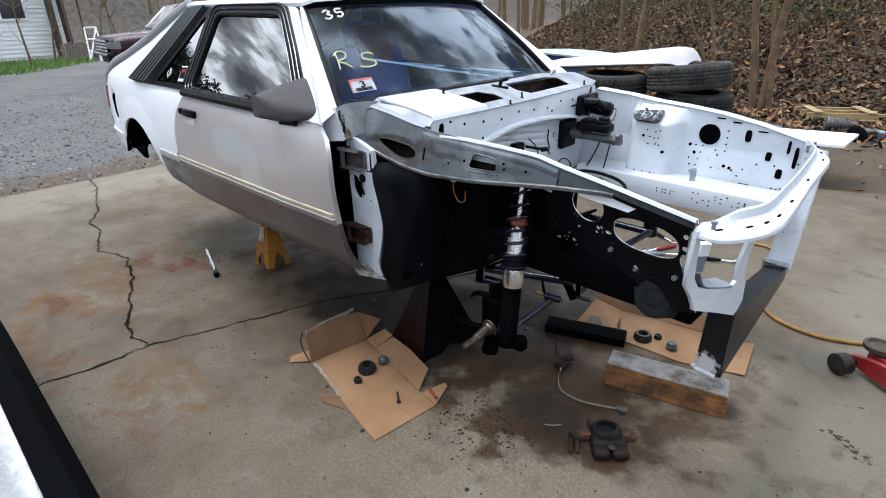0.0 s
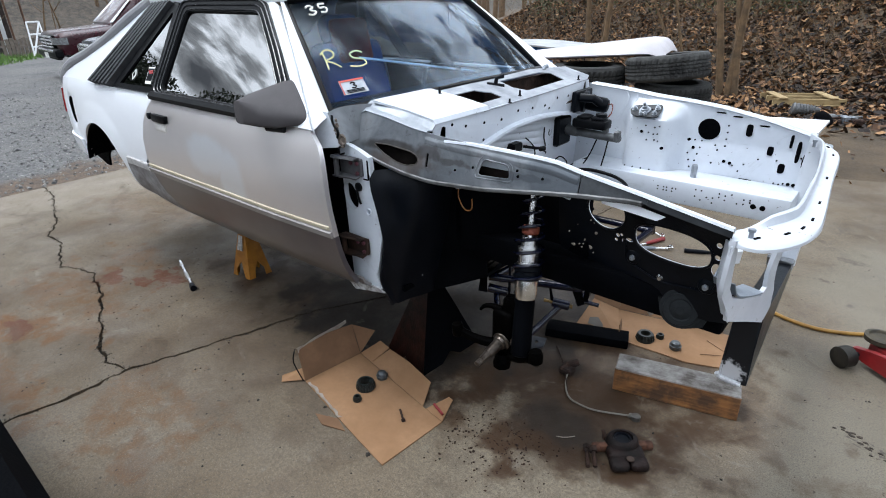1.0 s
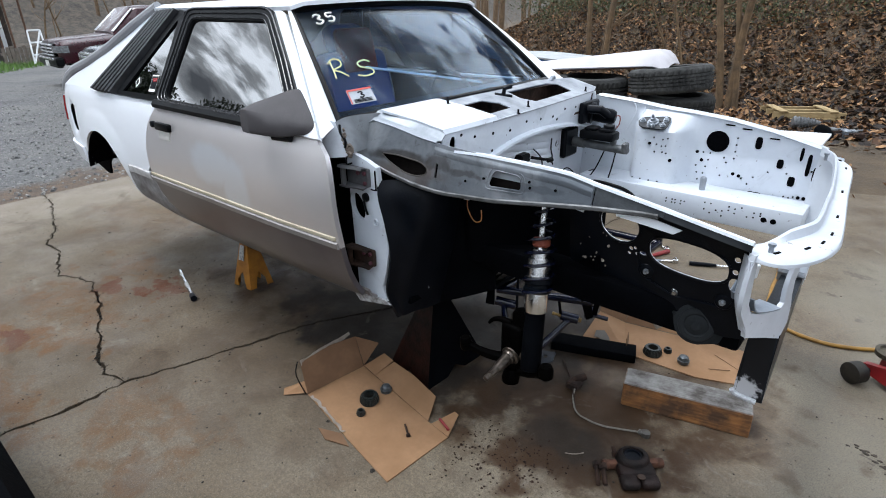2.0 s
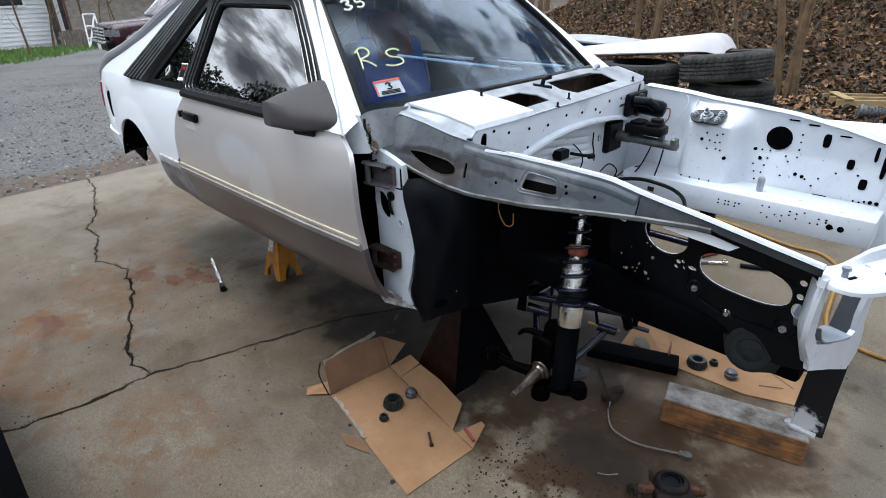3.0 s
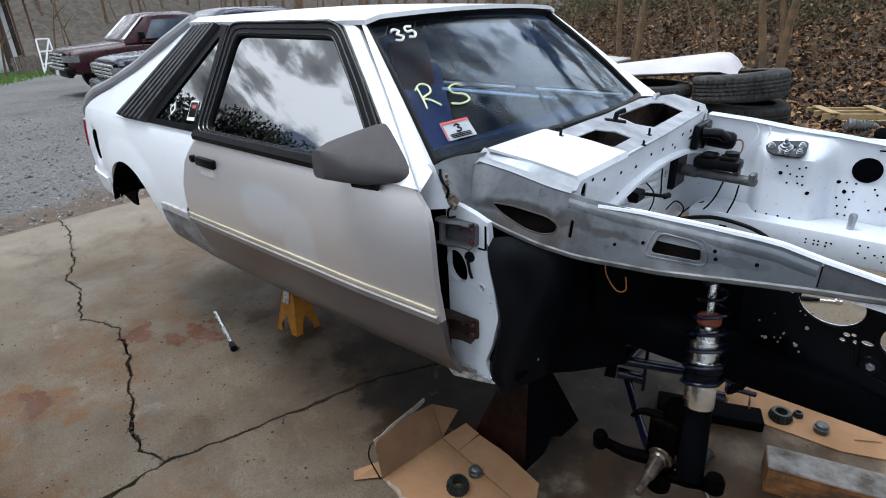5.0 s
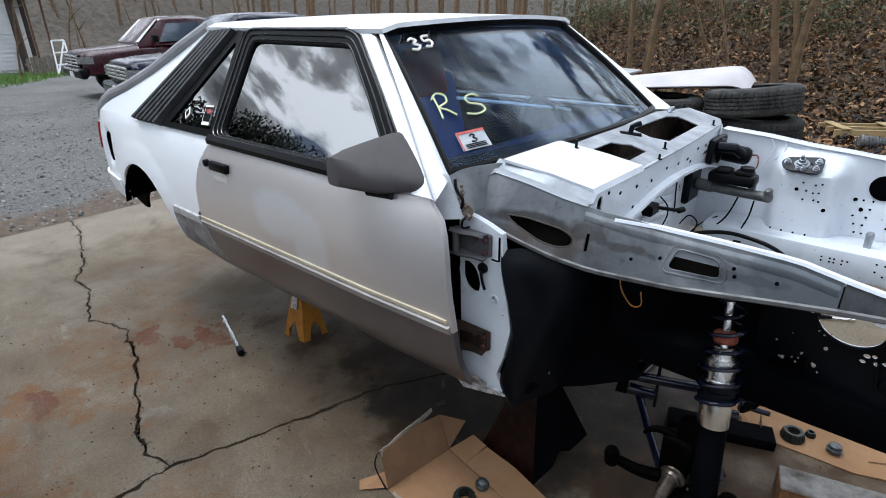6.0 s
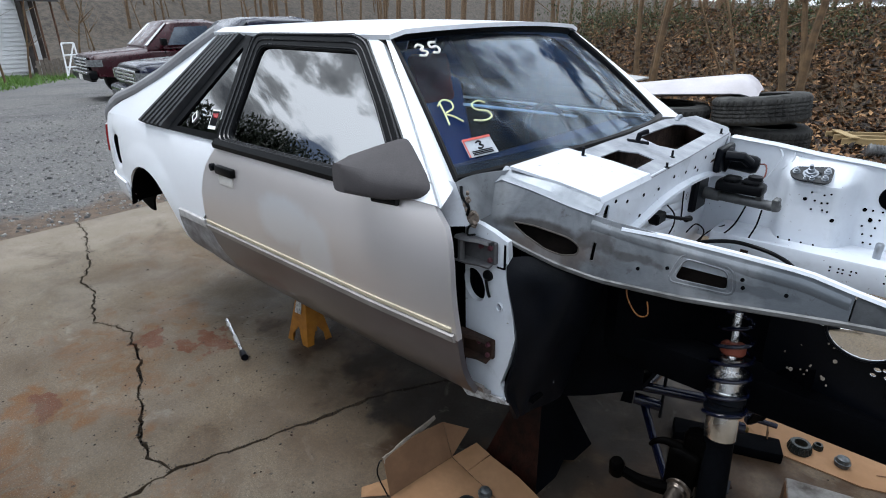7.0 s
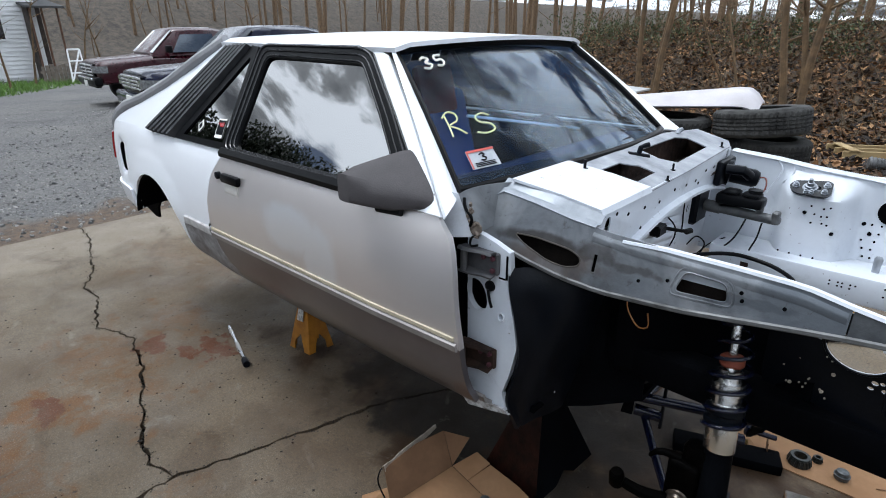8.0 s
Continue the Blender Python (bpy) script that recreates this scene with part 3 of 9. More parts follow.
def dense(lo, hi, n):
    return [lo + (hi - lo) * k / n for k in range(n + 1)]


ROCKER_X, ROCKER_Z = (-2.34, -2.25, -2.1, -1.95, -1.6, -1.2, -0.55), (0.70, 0.63, 0.575, 0.55, 0.545, 0.548, 0.560)


def rocker_z(x):
    return interp(x, ROCKER_X, ROCKER_Z)


def arch_z(x):
    d = 0.315 ** 2 - (x + 2.60) ** 2
    return 0.625 + math.sqrt(d) if d > 0 else 0.625


def quarter_bottom(x):
    if x > -2.30:
        return max(rocker_z(x), arch_z(x) if x < -2.285 else 0)
    if x > -2.913:
        return max(arch_z(x), 0.69 if x < -2.8 else 0.0)
    return interp(x, (-3.35, -3.2, -2.95, -2.913), (0.70, 0.69, 0.69, 0.69))


def quarter_top(x):
    return interp(x, (-3.34, -3.26, -3.15, -3.0, -2.6, -2.3, -1.8), (1.07, 1.12, 1.145, 1.152, 1.158, 1.162, 1.165))


# quarter panels, white above the side moulding
arch_x = sorted({-2.60 + 0.3149 * math.sin(radians(a)) for a in range(-90, 91, 6)})
qx = dense(-3.32, -3.12, 6) + dense(-3.105, -2.95, 14) + [-2.93] + [x for x in arch_x] + dense(-2.27, -1.985, 9)
for s in (-1, 1):
    bm = bmesh.new()
    side_panel(bm, sorted(qx), quarter_top, quarter_bottom, 18, s)
    # the strip between the wheel arch and the curved rear edge of the door
    sheet(bm, [[(xl + (xr - xl) * k / 3, s * body_y(xl + (xr - xl) * k / 3, z), z) for z in dense(0.82, 1.164, 14) for xl, xr in ((-1.985, interp(z, (0.82, 0.95, 1.05, 1.16), (-1.986, -1.977, -1.936, -1.842))),)] for k in range(4)], 0.012, 1 if s < 0 else -1)
    part("quarter_panel", bm, WHITE, car, "white rear quarter panel with a flared wheel arch")
    # wheel house behind the arch, near side only
    if s > 0:
        continue
    bm = bmesh.new()
    rows = []
    for a in range(-78, 63, 10):
        x, z = -2.60 + 0.325 * math.sin(radians(a)), 0.625 + 0.325 * math.cos(radians(a))
        rows.append([(x, s * 0.868, z - 0.008), (x, s * 0.80, z + 0.012), (x, s * 0.60, z + 0.02)])
    sheet(bm, rows, 0.01)
    plate(bm, [(u, max(v, 0.71)) for u, v in oval(-2.60, 0.67, 0.34, 0.34, 24)], [], lambda u, v, d: (u, s * (0.59 + d), v), 0.01)
    part("wheel_house", bm, BLACK, car)
    bm = bmesh.new()
    plate(bm, [(-3.10, 0.90), (-3.36, 0.74), (-3.34, 0.68), (-3.15, 0.63), (-3.03, 0.597), (-2.985, 0.597), (-2.97, 0.66), (-2.905, 0.725), (-2.76, 0.775), (-2.60, 0.80), (-2.45, 0.95), (-2.75, 0.97)], [], lambda u, v, d: (u, s * (0.74 - d), v), 0.012)
    part("splash_shield", bm, BLACK, car)

# doors
DOOR_REAR_Z, DOOR_REAR_X = (0.54, 0.60, 0.66, 0.72, 0.82, 0.95, 1.05, 1.16), (-1.80, -1.87, -1.925, -1.955, -1.982, -1.972, -1.93, -1.835)


def door_surface(bm, s, lift, thick):
    rows = []
    zs = [0.548, 0.57, 0.61, 0.66, 0.72, 0.775, 0.80, 0.83, 0.88, 0.94, 1.0, 1.06, 1.10, 1.13, 1.15, 1.163]
    for k in range(33):
        f = k / 32
        row = []
        for z in zs:
            xr, xf = interp(z, DOOR_REAR_Z, DOOR_REAR_X), interp(z, (0.54, 0.8, 1.04, 1.10, 1.15, 1.17), (-0.575, -0.572, -0.60, -0.625, -0.68, -0.73))
            x = xr + (xf - xr) * f
            zz = z + (rocker_z(x) - 0.545) * max(0.0, (0.70 - z) / 0.16) * 0.6
            y = body_y(x, zz) + lift
            # the shallow feature line above the moulding
            y += 0.004 * math.exp(-((zz - 0.865) / 0.012) ** 2)
            row.append((x, s * y, zz))
        rows.append(row)
    return sheet(bm, rows, thick, 1 if s < 0 else -1)


def door_paint():
    m, nt, nodes, links, bs = nodes_of("silver_two_tone_paint")
    geo = nodes.new("ShaderNodeNewGeometry")
    sep = nodes.new("ShaderNodeSeparateXYZ")
    links.new(geo.outputs["Position"], sep.inputs[0])
    low = nodes.new("ShaderNodeMapRange")
    low.inputs["From Min"].default_value, low.inputs["From Max"].default_value = 0.782, 0.778
    links.new(sep.outputs[2], low.inputs["Value"])
    silver = mixed(nt, noise_fac(nt, 1.2, 4.0), (0.82, 0.785, 0.785), (0.73, 0.70, 0.70))
    patch = nodes.new("ShaderNodeMath")
    patch.operation, patch.use_clamp = "MAXIMUM", True
    links.new(blob(nt, -1.36, -0.88, 0.955, 0.22, 0.4, 0.11, 0.12, 11.0), patch.inputs[0])
    links.new(blob(nt, -1.19, -0.88, 0.885, 0.12, 0.4, 0.16, 0.12, 9.0), patch.inputs[1])
    silver = mixed(nt, times(nt, patch.outputs[0], 0.85), silver, (0.84, 0.87, 0.92))
    grey = mixed(nt, noise_fac(nt, 2.5, 5.0), (0.125, 0.112, 0.124), (0.16, 0.145, 0.158))
    links.new(mixed(nt, low.outputs[0], silver, grey), bs.inputs["Base Color"])
    bs.inputs["Metallic"].default_value, bs.inputs["Roughness"].default_value = 0.72, 0.31
    bs.inputs["Coat Weight"].default_value, bs.inputs["Coat Roughness"].default_value = 0.6, 0.12
    return m


DOOR_PAINT = door_paint()
for s in (-1, 1):
    bm = bmesh.new()
    door_surface(bm, s, 0.003, 0.02)
    door = part("door", bm, DOOR_PAINT if s < 0 else WHITE, car, "silver door over a dark grey lower band, with a pale primer patch" if s < 0 else "white door")
    if s > 0:
        continue
    bm = bmesh.new()
    sheet(bm, [[(x, -(body_y(x, z) + o), z) for z, o in ((0.772, 0.004), (0.776, 0.012), (0.797, 0.014), (0.803, 0.004))] for x in dense(-1.975, -0.580, 20)], 0.01, 1)
    part("side_moulding", bm, surface("grey_moulding", (0.27, 0.25, 0.24), (0.20, 0.185, 0.18), 0.35, coat=0.2), door)
    bm = bmesh.new()
    sheet(bm, [[(x, -(body_y(x, z) + o), z) for z, o in ((0.803, 0.005), (0.806, 0.0085), (0.817, 0.0085), (0.820, 0.005))] for x in dense(-1.972, -0.590, 20)], 0.008, 1)
    part("pinstripe", bm, CREAM, door, "cream pinstripe moulding")
    # handle in its recess, and lock
    bm = bmesh.new()
    box(bm, (-1.815, -0.899, 1.047), (-1.685, -0.875, 1.083), 0.007, seg=2)
    part("door_handle", bm, TRIM, door, "black flap handle")
    bm = bmesh.new()
    sheet(bm, [[(x, -(body_y(x, z) + 0.0045 + o), z) for z, o in ((1.005, 0), (1.014, 0.004), (1.045, 0.003), (1.05, 0))] for x in dense(-1.80, -1.70, 6)], 0.006, 1)
    part("handle_scoop", bm, surface("scoop_paint", (0.62, 0.60, 0.57), (0.55, 0.53, 0.5), 0.4), door)
    bm = bmesh.new()
    turned(bm, (-1.855, -0.876, 1.066), (-1.855, -0.9, 1.066), [(0, 0.015), (0.016, 0.015), (0.018, 0.011), (0.0185, 0.004)], 14)
    part("door_lock", bm, SATIN, door)

# rocker below door and quarter
for s in (-1, 1):
    bm = bmesh.new()
    sheet(bm, [[(x, s * (body_y(x, z) - i), z) for z, i in ((rocker_z(x) + 0.02, 0.035), (rocker_z(x) - 0.004, 0.03), (0.512, 0.06), (0.50, 0.10), (0.50, 0.22))] for x in dense(-2.20, -0.56, 18)], 0.01, 1 if s < 0 else -1)
    part("rocker_panel", bm, surface("rocker_grey", (0.20, 0.185, 0.18), (0.13, 0.12, 0.118), 0.4), car)

# lower quarter: the dark grey band and moulding run on to the wheel arch
bm = bmesh.new()
rows = []
for x in dense(0, 1, 12):
    row = []
    for k in range(6):
        xl = -2.262 + (interp(0.55 + 0.225 * k / 5, DOOR_REAR_Z, DOOR_REAR_X) - 0.004 + 2.262) * x
        lo = max(quarter_bottom(xl), 0.55)
        z = lo + (0.775 - lo) * k / 5
        row.append((xl, -(body_y(xl, z) + 0.0025), z))
    rows.append(row)
sheet(bm, rows, 0.006, 1)
part("lower_quarter_band", bm, surface("faded_grey_band", (0.09, 0.08, 0.083), (0.34, 0.34, 0.35), 0.45, scale=12), car, "dark grey lower band with worn paint")
bm = bmesh.new()
sheet(bm, [[(x, -(body_y(x, z) + o), z) for z, o in ((0.772, 0.004), (0.776, 0.011), (0.797, 0.012), (0.81, 0.011), (0.816, 0.004))] for x in dense(-2.235, -1.99, 6)], 0.01, 1)
part("quarter_moulding", bm, surface("worn_moulding", (0.55, 0.54, 0.54), (0.35, 0.34, 0.34), 0.5, scale=30), car)

LOUVRE = surface("louvre_plastic", (0.030, 0.032, 0.036), (0.05, 0.053, 0.058), 0.38, scale=20, spec=0.4)
# upper sides: white sail, black window frame, glass, louvres
SIDE_OUT = [(-0.66, 1.150), (-0.735, 1.215), (-0.95, 1.395), (-1.13, 1.535), (-1.20, 1.556), (-2.10, 1.560), (-2.24, 1.545), (-2.42, 1.450), (-2.62, 1.347), (-2.85, 1.260), (-3.00, 1.214), (-3.10, 1.178), (-3.16, 1.142), (-2.6, 1.150)]
OPENING = [(-0.78, 1.172), (-1.02, 1.375), (-1.215, 1.522), (-1.30, 1.543), (-2.13, 1.548), (-2.20, 1.520), (-2.60, 1.156), (-1.83, 1.168)]
for s in (1, -1):
    bm = bmesh.new()
    side_plate(bm, SIDE_OUT, [OPENING], 0.0, 0.02, s)
    part("side_frame", bm, WHITE, car, "white pillars and sail panel")
    bm = bmesh.new()
    door_glass = [(-0.825, 1.178), (-1.035, 1.354), (-1.215, 1.494), (-1.245, 1.502), (-1.79, 1.506), (-1.815, 1.488), (-1.765, 1.178)]
    side_plate(bm, [(-0.735, 1.178), (-0.99, 1.378), (-1.20, 1.538), (-1.275, 1.556), (-1.86, 1.554), (-1.90, 1.53), (-1.832, 1.160), (-0.76, 1.160)], [rounded(door_glass, 0.05)], 0.012, 0.02, s)
    wframe = part("window_frame", bm, TRIM, car, "black door window frame")
    # raised beads that run round the frame
    for shift, r_ in ((1.0, 0.0045), (0.55, 0.0032), (0.12, 0.0028)):
        inner, outer = [Vector(p) for p in door_glass], [Vector(p) for p in ((-0.745, 1.170), (-0.99, 1.374), (-1.20, 1.532), (-1.275, 1.550), (-1.862, 1.548), (-1.893, 1.53), (-1.828, 1.166))]
        loop = rounded([tuple(a.lerp(b, shift * 0.97)) for a, b in zip(inner, outer)], 0.04)
        bm = bmesh.new()
        pts = [Vector((u, s * (upper_y(v) - 0.014 * 0.83) * interp(u, (-2.4, -2.0), (0.993, 1.0)), v + 0.014 * 0.56)) for u, v in loop]
        tube(bm, pts + [pts[0]], r_, 6, caps=False)
        part("frame_bead", bm, GLOSSTRIM, wframe)
    bm = bmesh.new()
    side_plate(bm, rounded(door_glass, 0.05), [], 0.001, 0.004, s)
    g = part("door_glass", bm, SIDE_GLASS, car)
    g.visible_shadow = False
    # quarter light
    bm = bmesh.new()
    qw = [(-1.86, 1.185), (-1.935, 1.492), (-1.95, 1.498), (-2.215, 1.178)]
    side_plate(bm, [(-1.838, 1.162), (-1.915, 1.54), (-1.97, 1.545), (-2.285, 1.158)], [qw], 0.010, 0.016, s)
    part("quarter_window_frame", bm, TRIM, car)
    bm = bmesh.new()
    side_plate(bm, qw, [], 0.003, 0.004, s)
    g = part("quarter_glass", bm, SIDE_GLASS, car)
    g.visible_shadow = False
    # louvres: a black backing with slanted blades that run down the pillar
    bm = bmesh.new()
    side_plate(bm, [(-1.975, 1.545), (-2.135, 1.547), (-2.19, 1.522), (-2.595, 1.157), (-2.29, 1.158)], [], -0.012, 0.008, s)
    louvre = part("louvre_panel", bm, TRIM, car, "black slatted quarter louvre")
    for k in range(6):
        f = k / 6
        a, b = Vector((-2.31 - 0.275 * f, 1.160)), Vector((-1.985 - 0.185 * f, 1.543 - 0.012 * f))
        w = Vector((-0.034, 0.0))
        bm = bmesh.new()
        rows = [[(a.x + w.x * q, s * (upper_y(a.y) - o * 0.83), a.y + o * 0.56), (b.x + w.x * q * 0.75, s * (upper_y(b.y) - o * 0.83), b.y + o * 0.56)] for q, o in ((0.0, -0.010), (0.25, 0.026), (0.62, 0.026), (1.05, -0.004))]
        sheet(bm, rows, 0.004)
        part("louvre_blade", bm, LOUVRE, louvre)

# belt weatherstrip
bm = bmesh.new()
sheet(bm, [[(x, -(interp(x, (-1.84, -0.8), (0.862, 0.858)) + o), z) for z, o in ((1.140, -0.004), (1.143, 0.012), (1.160, 0.014), (1.176, 0.0), (1.178, -0.02))] for x in dense(-1.845, -0.80, 12)], 0.01, 1)
part("belt_moulding", bm, TRIM, car, "black belt weatherstrip")

# roof and drip rails
bm = bmesh.new()
rows = []
for k in range(13):
    x = -1.10 - 1.16 * k / 12
    rows.append([(x + 0.05 * (1 - (y / 0.585) ** 2) * (1 - k / 6 if k < 6 else 0), y, 1.557 + 0.032 * (1 - (y / 0.585) ** 2) * (0.6 + 0.4 * math.sin(math.pi * k / 12)) - (0.012 if abs(y) > 0.57 else 0)) for y in dense(-0.59, 0.59, 20)])
sheet(bm, rows, 0.015, 1)
part("roof", bm, WHITE, car)

# windscreen with black surround
def screen_point(u, v):
    """u from -1 (near side) to 1, v from 0 (base) to 1 (top)."""
    lo = Vector((-0.565 - 0.15 * u * u, 0.735 * u, 1.208 - 0.035 * u * u))
    hi = Vector((-1.085 - 0.055 * u * u, 0.575 * u, 1.572 - 0.022 * u * u))
    p = lo.lerp(hi, v)
    p.z += 0.014 * math.sin(math.pi * v)
    return p


bm = bmesh.new()
sheet(bm, [[screen_point(u, v) for v in dense(0.03, 0.985, 10)] for u in dense(-0.965, 0.965, 24)], 0.005, 1)
screen = part("windscreen", bm, SCREEN_GLASS, car, "tinted windscreen with paint-pen marks and an inspection sticker")
screen.visible_shadow = False
for path_uv in ([(u, 0.012) for u in dense(-0.985, 0.985, 20)], [(u, 0.99) for u in dense(-0.98, 0.98, 20)], [(-0.985, v) for v in dense(0, 1, 8)], [(0.985, v) for v in dense(0, 1, 8)]):
    bm = bmesh.new()
    tube(bm, [screen_point(u, v) for u, v in path_uv], 0.016, 8)
    part("screen_seal", bm, TRIM, car)
# white A-pillars between the screen's edge and the door frame
for sd in (-1, 1):
    bm = bmesh.new()
    rows = []
    for k in range(11):
        f = k / 10
        a = Vector((-0.655 - 0.49 * f, 0, 1.148 + 0.400 * f))
        a.y = sd * -upper_y(a.z) - 0.004 * sd
        p = screen_point(sd * 0.985, f)
        rows.append([a + Vector((0.012, 0, 0.006)), a.lerp(p, 0.35) + Vector((0.016, 0, 0.012)), a.lerp(p, 0.7) + Vector((0.012, 0, 0.010)), p + Vector((0, 0, 0.004))])
    sheet(bm, rows, 0.012, 1 if sd > 0 else -1)
    part("a_pillar", bm, WHITE, car, "white windscreen pillar")
# black frit band along the base
bm = bmesh.new()
sheet(bm, [[screen_point(u, v) + Vector((-0.004, 0, -0.004)) for v in dense(0.0, 0.085, 2)] for u in dense(-0.96, 0.96, 20)], 0.003, 1)
part("screen_band", bm, SATIN, car)

# rear hatch, spoiler, tail
bm = bmesh.new()
HATCH = [(-2.245, 1.555, 0.585), (-2.42, 1.462, 0.66), (-2.62, 1.362, 0.715), (-2.85, 1.275, 0.765), (-3.05, 1.222, 0.79)]
EDGE = HATCH + [(-3.15, 1.178, 0.80), (-3.22, 1.13, 0.805), (-3.25, 1.09, 0.80)]
sheet(bm, [[(x, w * f * 0.93, z + 0.012 * (1 - f * f)) for f in dense(-1, 1, 12)] for x, z, w in HATCH], 0.006, -1)
part("hatch_glass", bm, SIDE_GLASS, car)
for s in (-1, 1):
    bm = bmesh.new()
    tube(bm, [(x, s * w * 0.965, z + 0.010) for x, z, w in EDGE], 0.028, 10)
    part("hatch_moulding", bm, surface("grey_hatch_edge", (0.24, 0.245, 0.26), (0.30, 0.305, 0.32), 0.5), car, "grey hatch edge moulding")
bm = bmesh.new()
sheet(bm, [[(x, y, z - 0.05 * max(0.0, abs(y) - 0.60) / 0.18) for x, z in ((-2.98, 1.232), (-3.05, 1.215), (-3.12, 1.192), (-3.17, 1.168), (-3.20, 1.140), (-3.19, 1.11), (-3.12, 1.12))] for y in dense(-0.77, 0.77, 14)], 0.01, -1)
part("spoiler", bm, surface("grey_spoiler", (0.30, 0.31, 0.33), (0.40, 0.41, 0.43), 0.4, coat=0.2), car, "grey rear spoiler")
bm = bmesh.new()
sheet(bm, [[(x, y, z) for x, z in ((-3.18, 1.14), (-3.30, 1.10), (-3.33, 1.0), (-3.33, 0.86), (-3.36, 0.84), (-3.36, 0.70), (-3.32, 0.68))] for y in dense(-0.74, 0.74, 10)], 0.012, -1)
part("tail_panel", bm, WHITE, car)
for s in (-1, 1):
    bm = bmesh.new()
    sheet(bm, [[(x - 0.012, s * (body_y(x, z) + 0.008), z) for z in dense(0.925, 1.07, 3)] for x in dense(-3.325, -3.235, 5)], 0.03, 1 if s < 0 else -1)
    part("tail_lamp", bm, TAIL_RED, car, "red tail lamp")
    # rear bumper corner wrapping round the quarter
    bm = bmesh.new()
    sheet(bm, [[(x, s * (body_y(x, z) + 0.014), z) for z in dense(0.69, 0.80, 4)] for x in dense(-3.32, -2.93, 9)], 0.012, 1 if s < 0 else -1)
    part("bumper_corner", bm, WHITE, car, "white rear bumper corner")
    # vertical vent behind the rear wheel
    bm = bmesh.new()
    plate(bm, oval(0.0, 0.957, 0.021, 0.082, 20, 3.5), [], lambda u, v, d: (-3.066 - d - 0.10 * u, s * (0.818 - u), v), 0.006)
    part("quarter_vent", bm, BLACK, car, "black vertical vent in a dished scoop")

# floor pan and dark cabin
bm = bmesh.new()
box(bm, (-2.20, -0.66, 0.505), (-0.45, 0.66, 0.53))
part("floor_pan", bm, BLACK, car)
bm = bmesh.new()
box(bm, (-3.1, -0.56, 0.62), (-2.25, 0.56, 0.98), 0.05)
part("luggage_floor", bm, INTERIOR, car)
for s in (-1, 1):
    bm = bmesh.new()
    sheet(bm, [[(x, s * (body_y(x, z) - 0.08), z) for z in dense(0.54, 1.15, 4)] for x in dense(-1.95, -0.72, 4)], 0.02)
    part("door_card", bm, BLACK, car)
bm = bmesh.new()
sheet(bm, [[(-0.63, y, 1.175), (-0.75, y, 1.185), (-0.88, y, 1.165), (-0.93, y, 1.12), (-0.92, y, 1.0), (-0.85, y, 0.85)] for y in dense(-0.60, 0.60, 8)], 0.02)
part("dashboard", bm, surface("dash_vinyl", (0.004, 0.010, 0.032), (0.006, 0.013, 0.038), 0.6, grain=150, spec=0.15), car, "dark blue dashboard")
bm = bmesh.new()
tube(bm, [Vector((-1.06, 0.36, 1.06)) + Vector((-0.35 * math.sin(a), math.cos(a), 0.94 * math.sin(a))) * 0.185 for a in dense(0, 2 * math.pi, 24)], 0.014, 8, caps=False)
tube(bm, [(-1.06, 0.36, 1.06), (-0.80, 0.36, 0.97)], 0.03)
tube(bm, [(-1.06, 0.18, 1.06), (-1.06, 0.54, 1.06)], 0.016)
part("steering_wheel", bm, TRIM, car)
for y in (-0.36, 0.36):
    bm = bmesh.new()
    box(bm, (-1.75, y - 0.25, 0.62), (-1.22, y + 0.25, 0.80), 0.05, seg=2)
    box(bm, (-0.09, -0.25, 0.0), (0.09, 0.25, 0.58), 0.05, pose(-1.74, y, 0.74, 0, -16, 0), 2)
    box(bm, (-0.05, -0.13, 0.58), (0.06, 0.13, 0.74), 0.04, pose(-1.74, y, 0.74, 0, -16, 0), 2)
    part("seat", bm, INTERIOR, car, "dark blue cloth front seat")
bm = bmesh.new()
box(bm, (-2.55, -0.6, 0.62), (-2.1, 0.6, 0.86), 0.05, seg=2)
part("rear_seat", bm, INTERIOR, car)
bm = bmesh.new()
tube(bm, [(-1.12, -0.20, 1.300), (-1.10, 0.66, 1.148)], 0.006, 8)
part("cabin_bar", bm, WHITE, car, "thin white bar across the cabin")
bm = bmesh.new()
box(bm, (-0.03, -0.14, -0.12), (0.03, 0.14, 0.14), 0.03, pose(-1.82, 0.37, 1.30, 0, -14, 0), 2)
part("headrest", bm, REDPAINT, car, "red head restraint")
# black box added behind the hinge gap, standing for its shade
bm = bmesh.new()
box(bm, (-1.05, -0.715, 0.52), (-0.66, -0.66, 1.14), 0.01)
part("gap_backing", bm, BLACK, car)

# ---- engine bay and bare front end ----


def spots(bm, pts, place, r=0.006, n=8, thick=0.004):
    """Punched holes, shown as small dark discs let into the sheet."""
    for u, v in pts:
        plate(bm, oval(u, v, r, r, n), [], place, thick)
    return bm


def cowl_place(u, v, d):
    """u along x, v along y on the cowl's top."""
    return (u, v, 1.16 - 0.252 * (u + 0.335) - d)


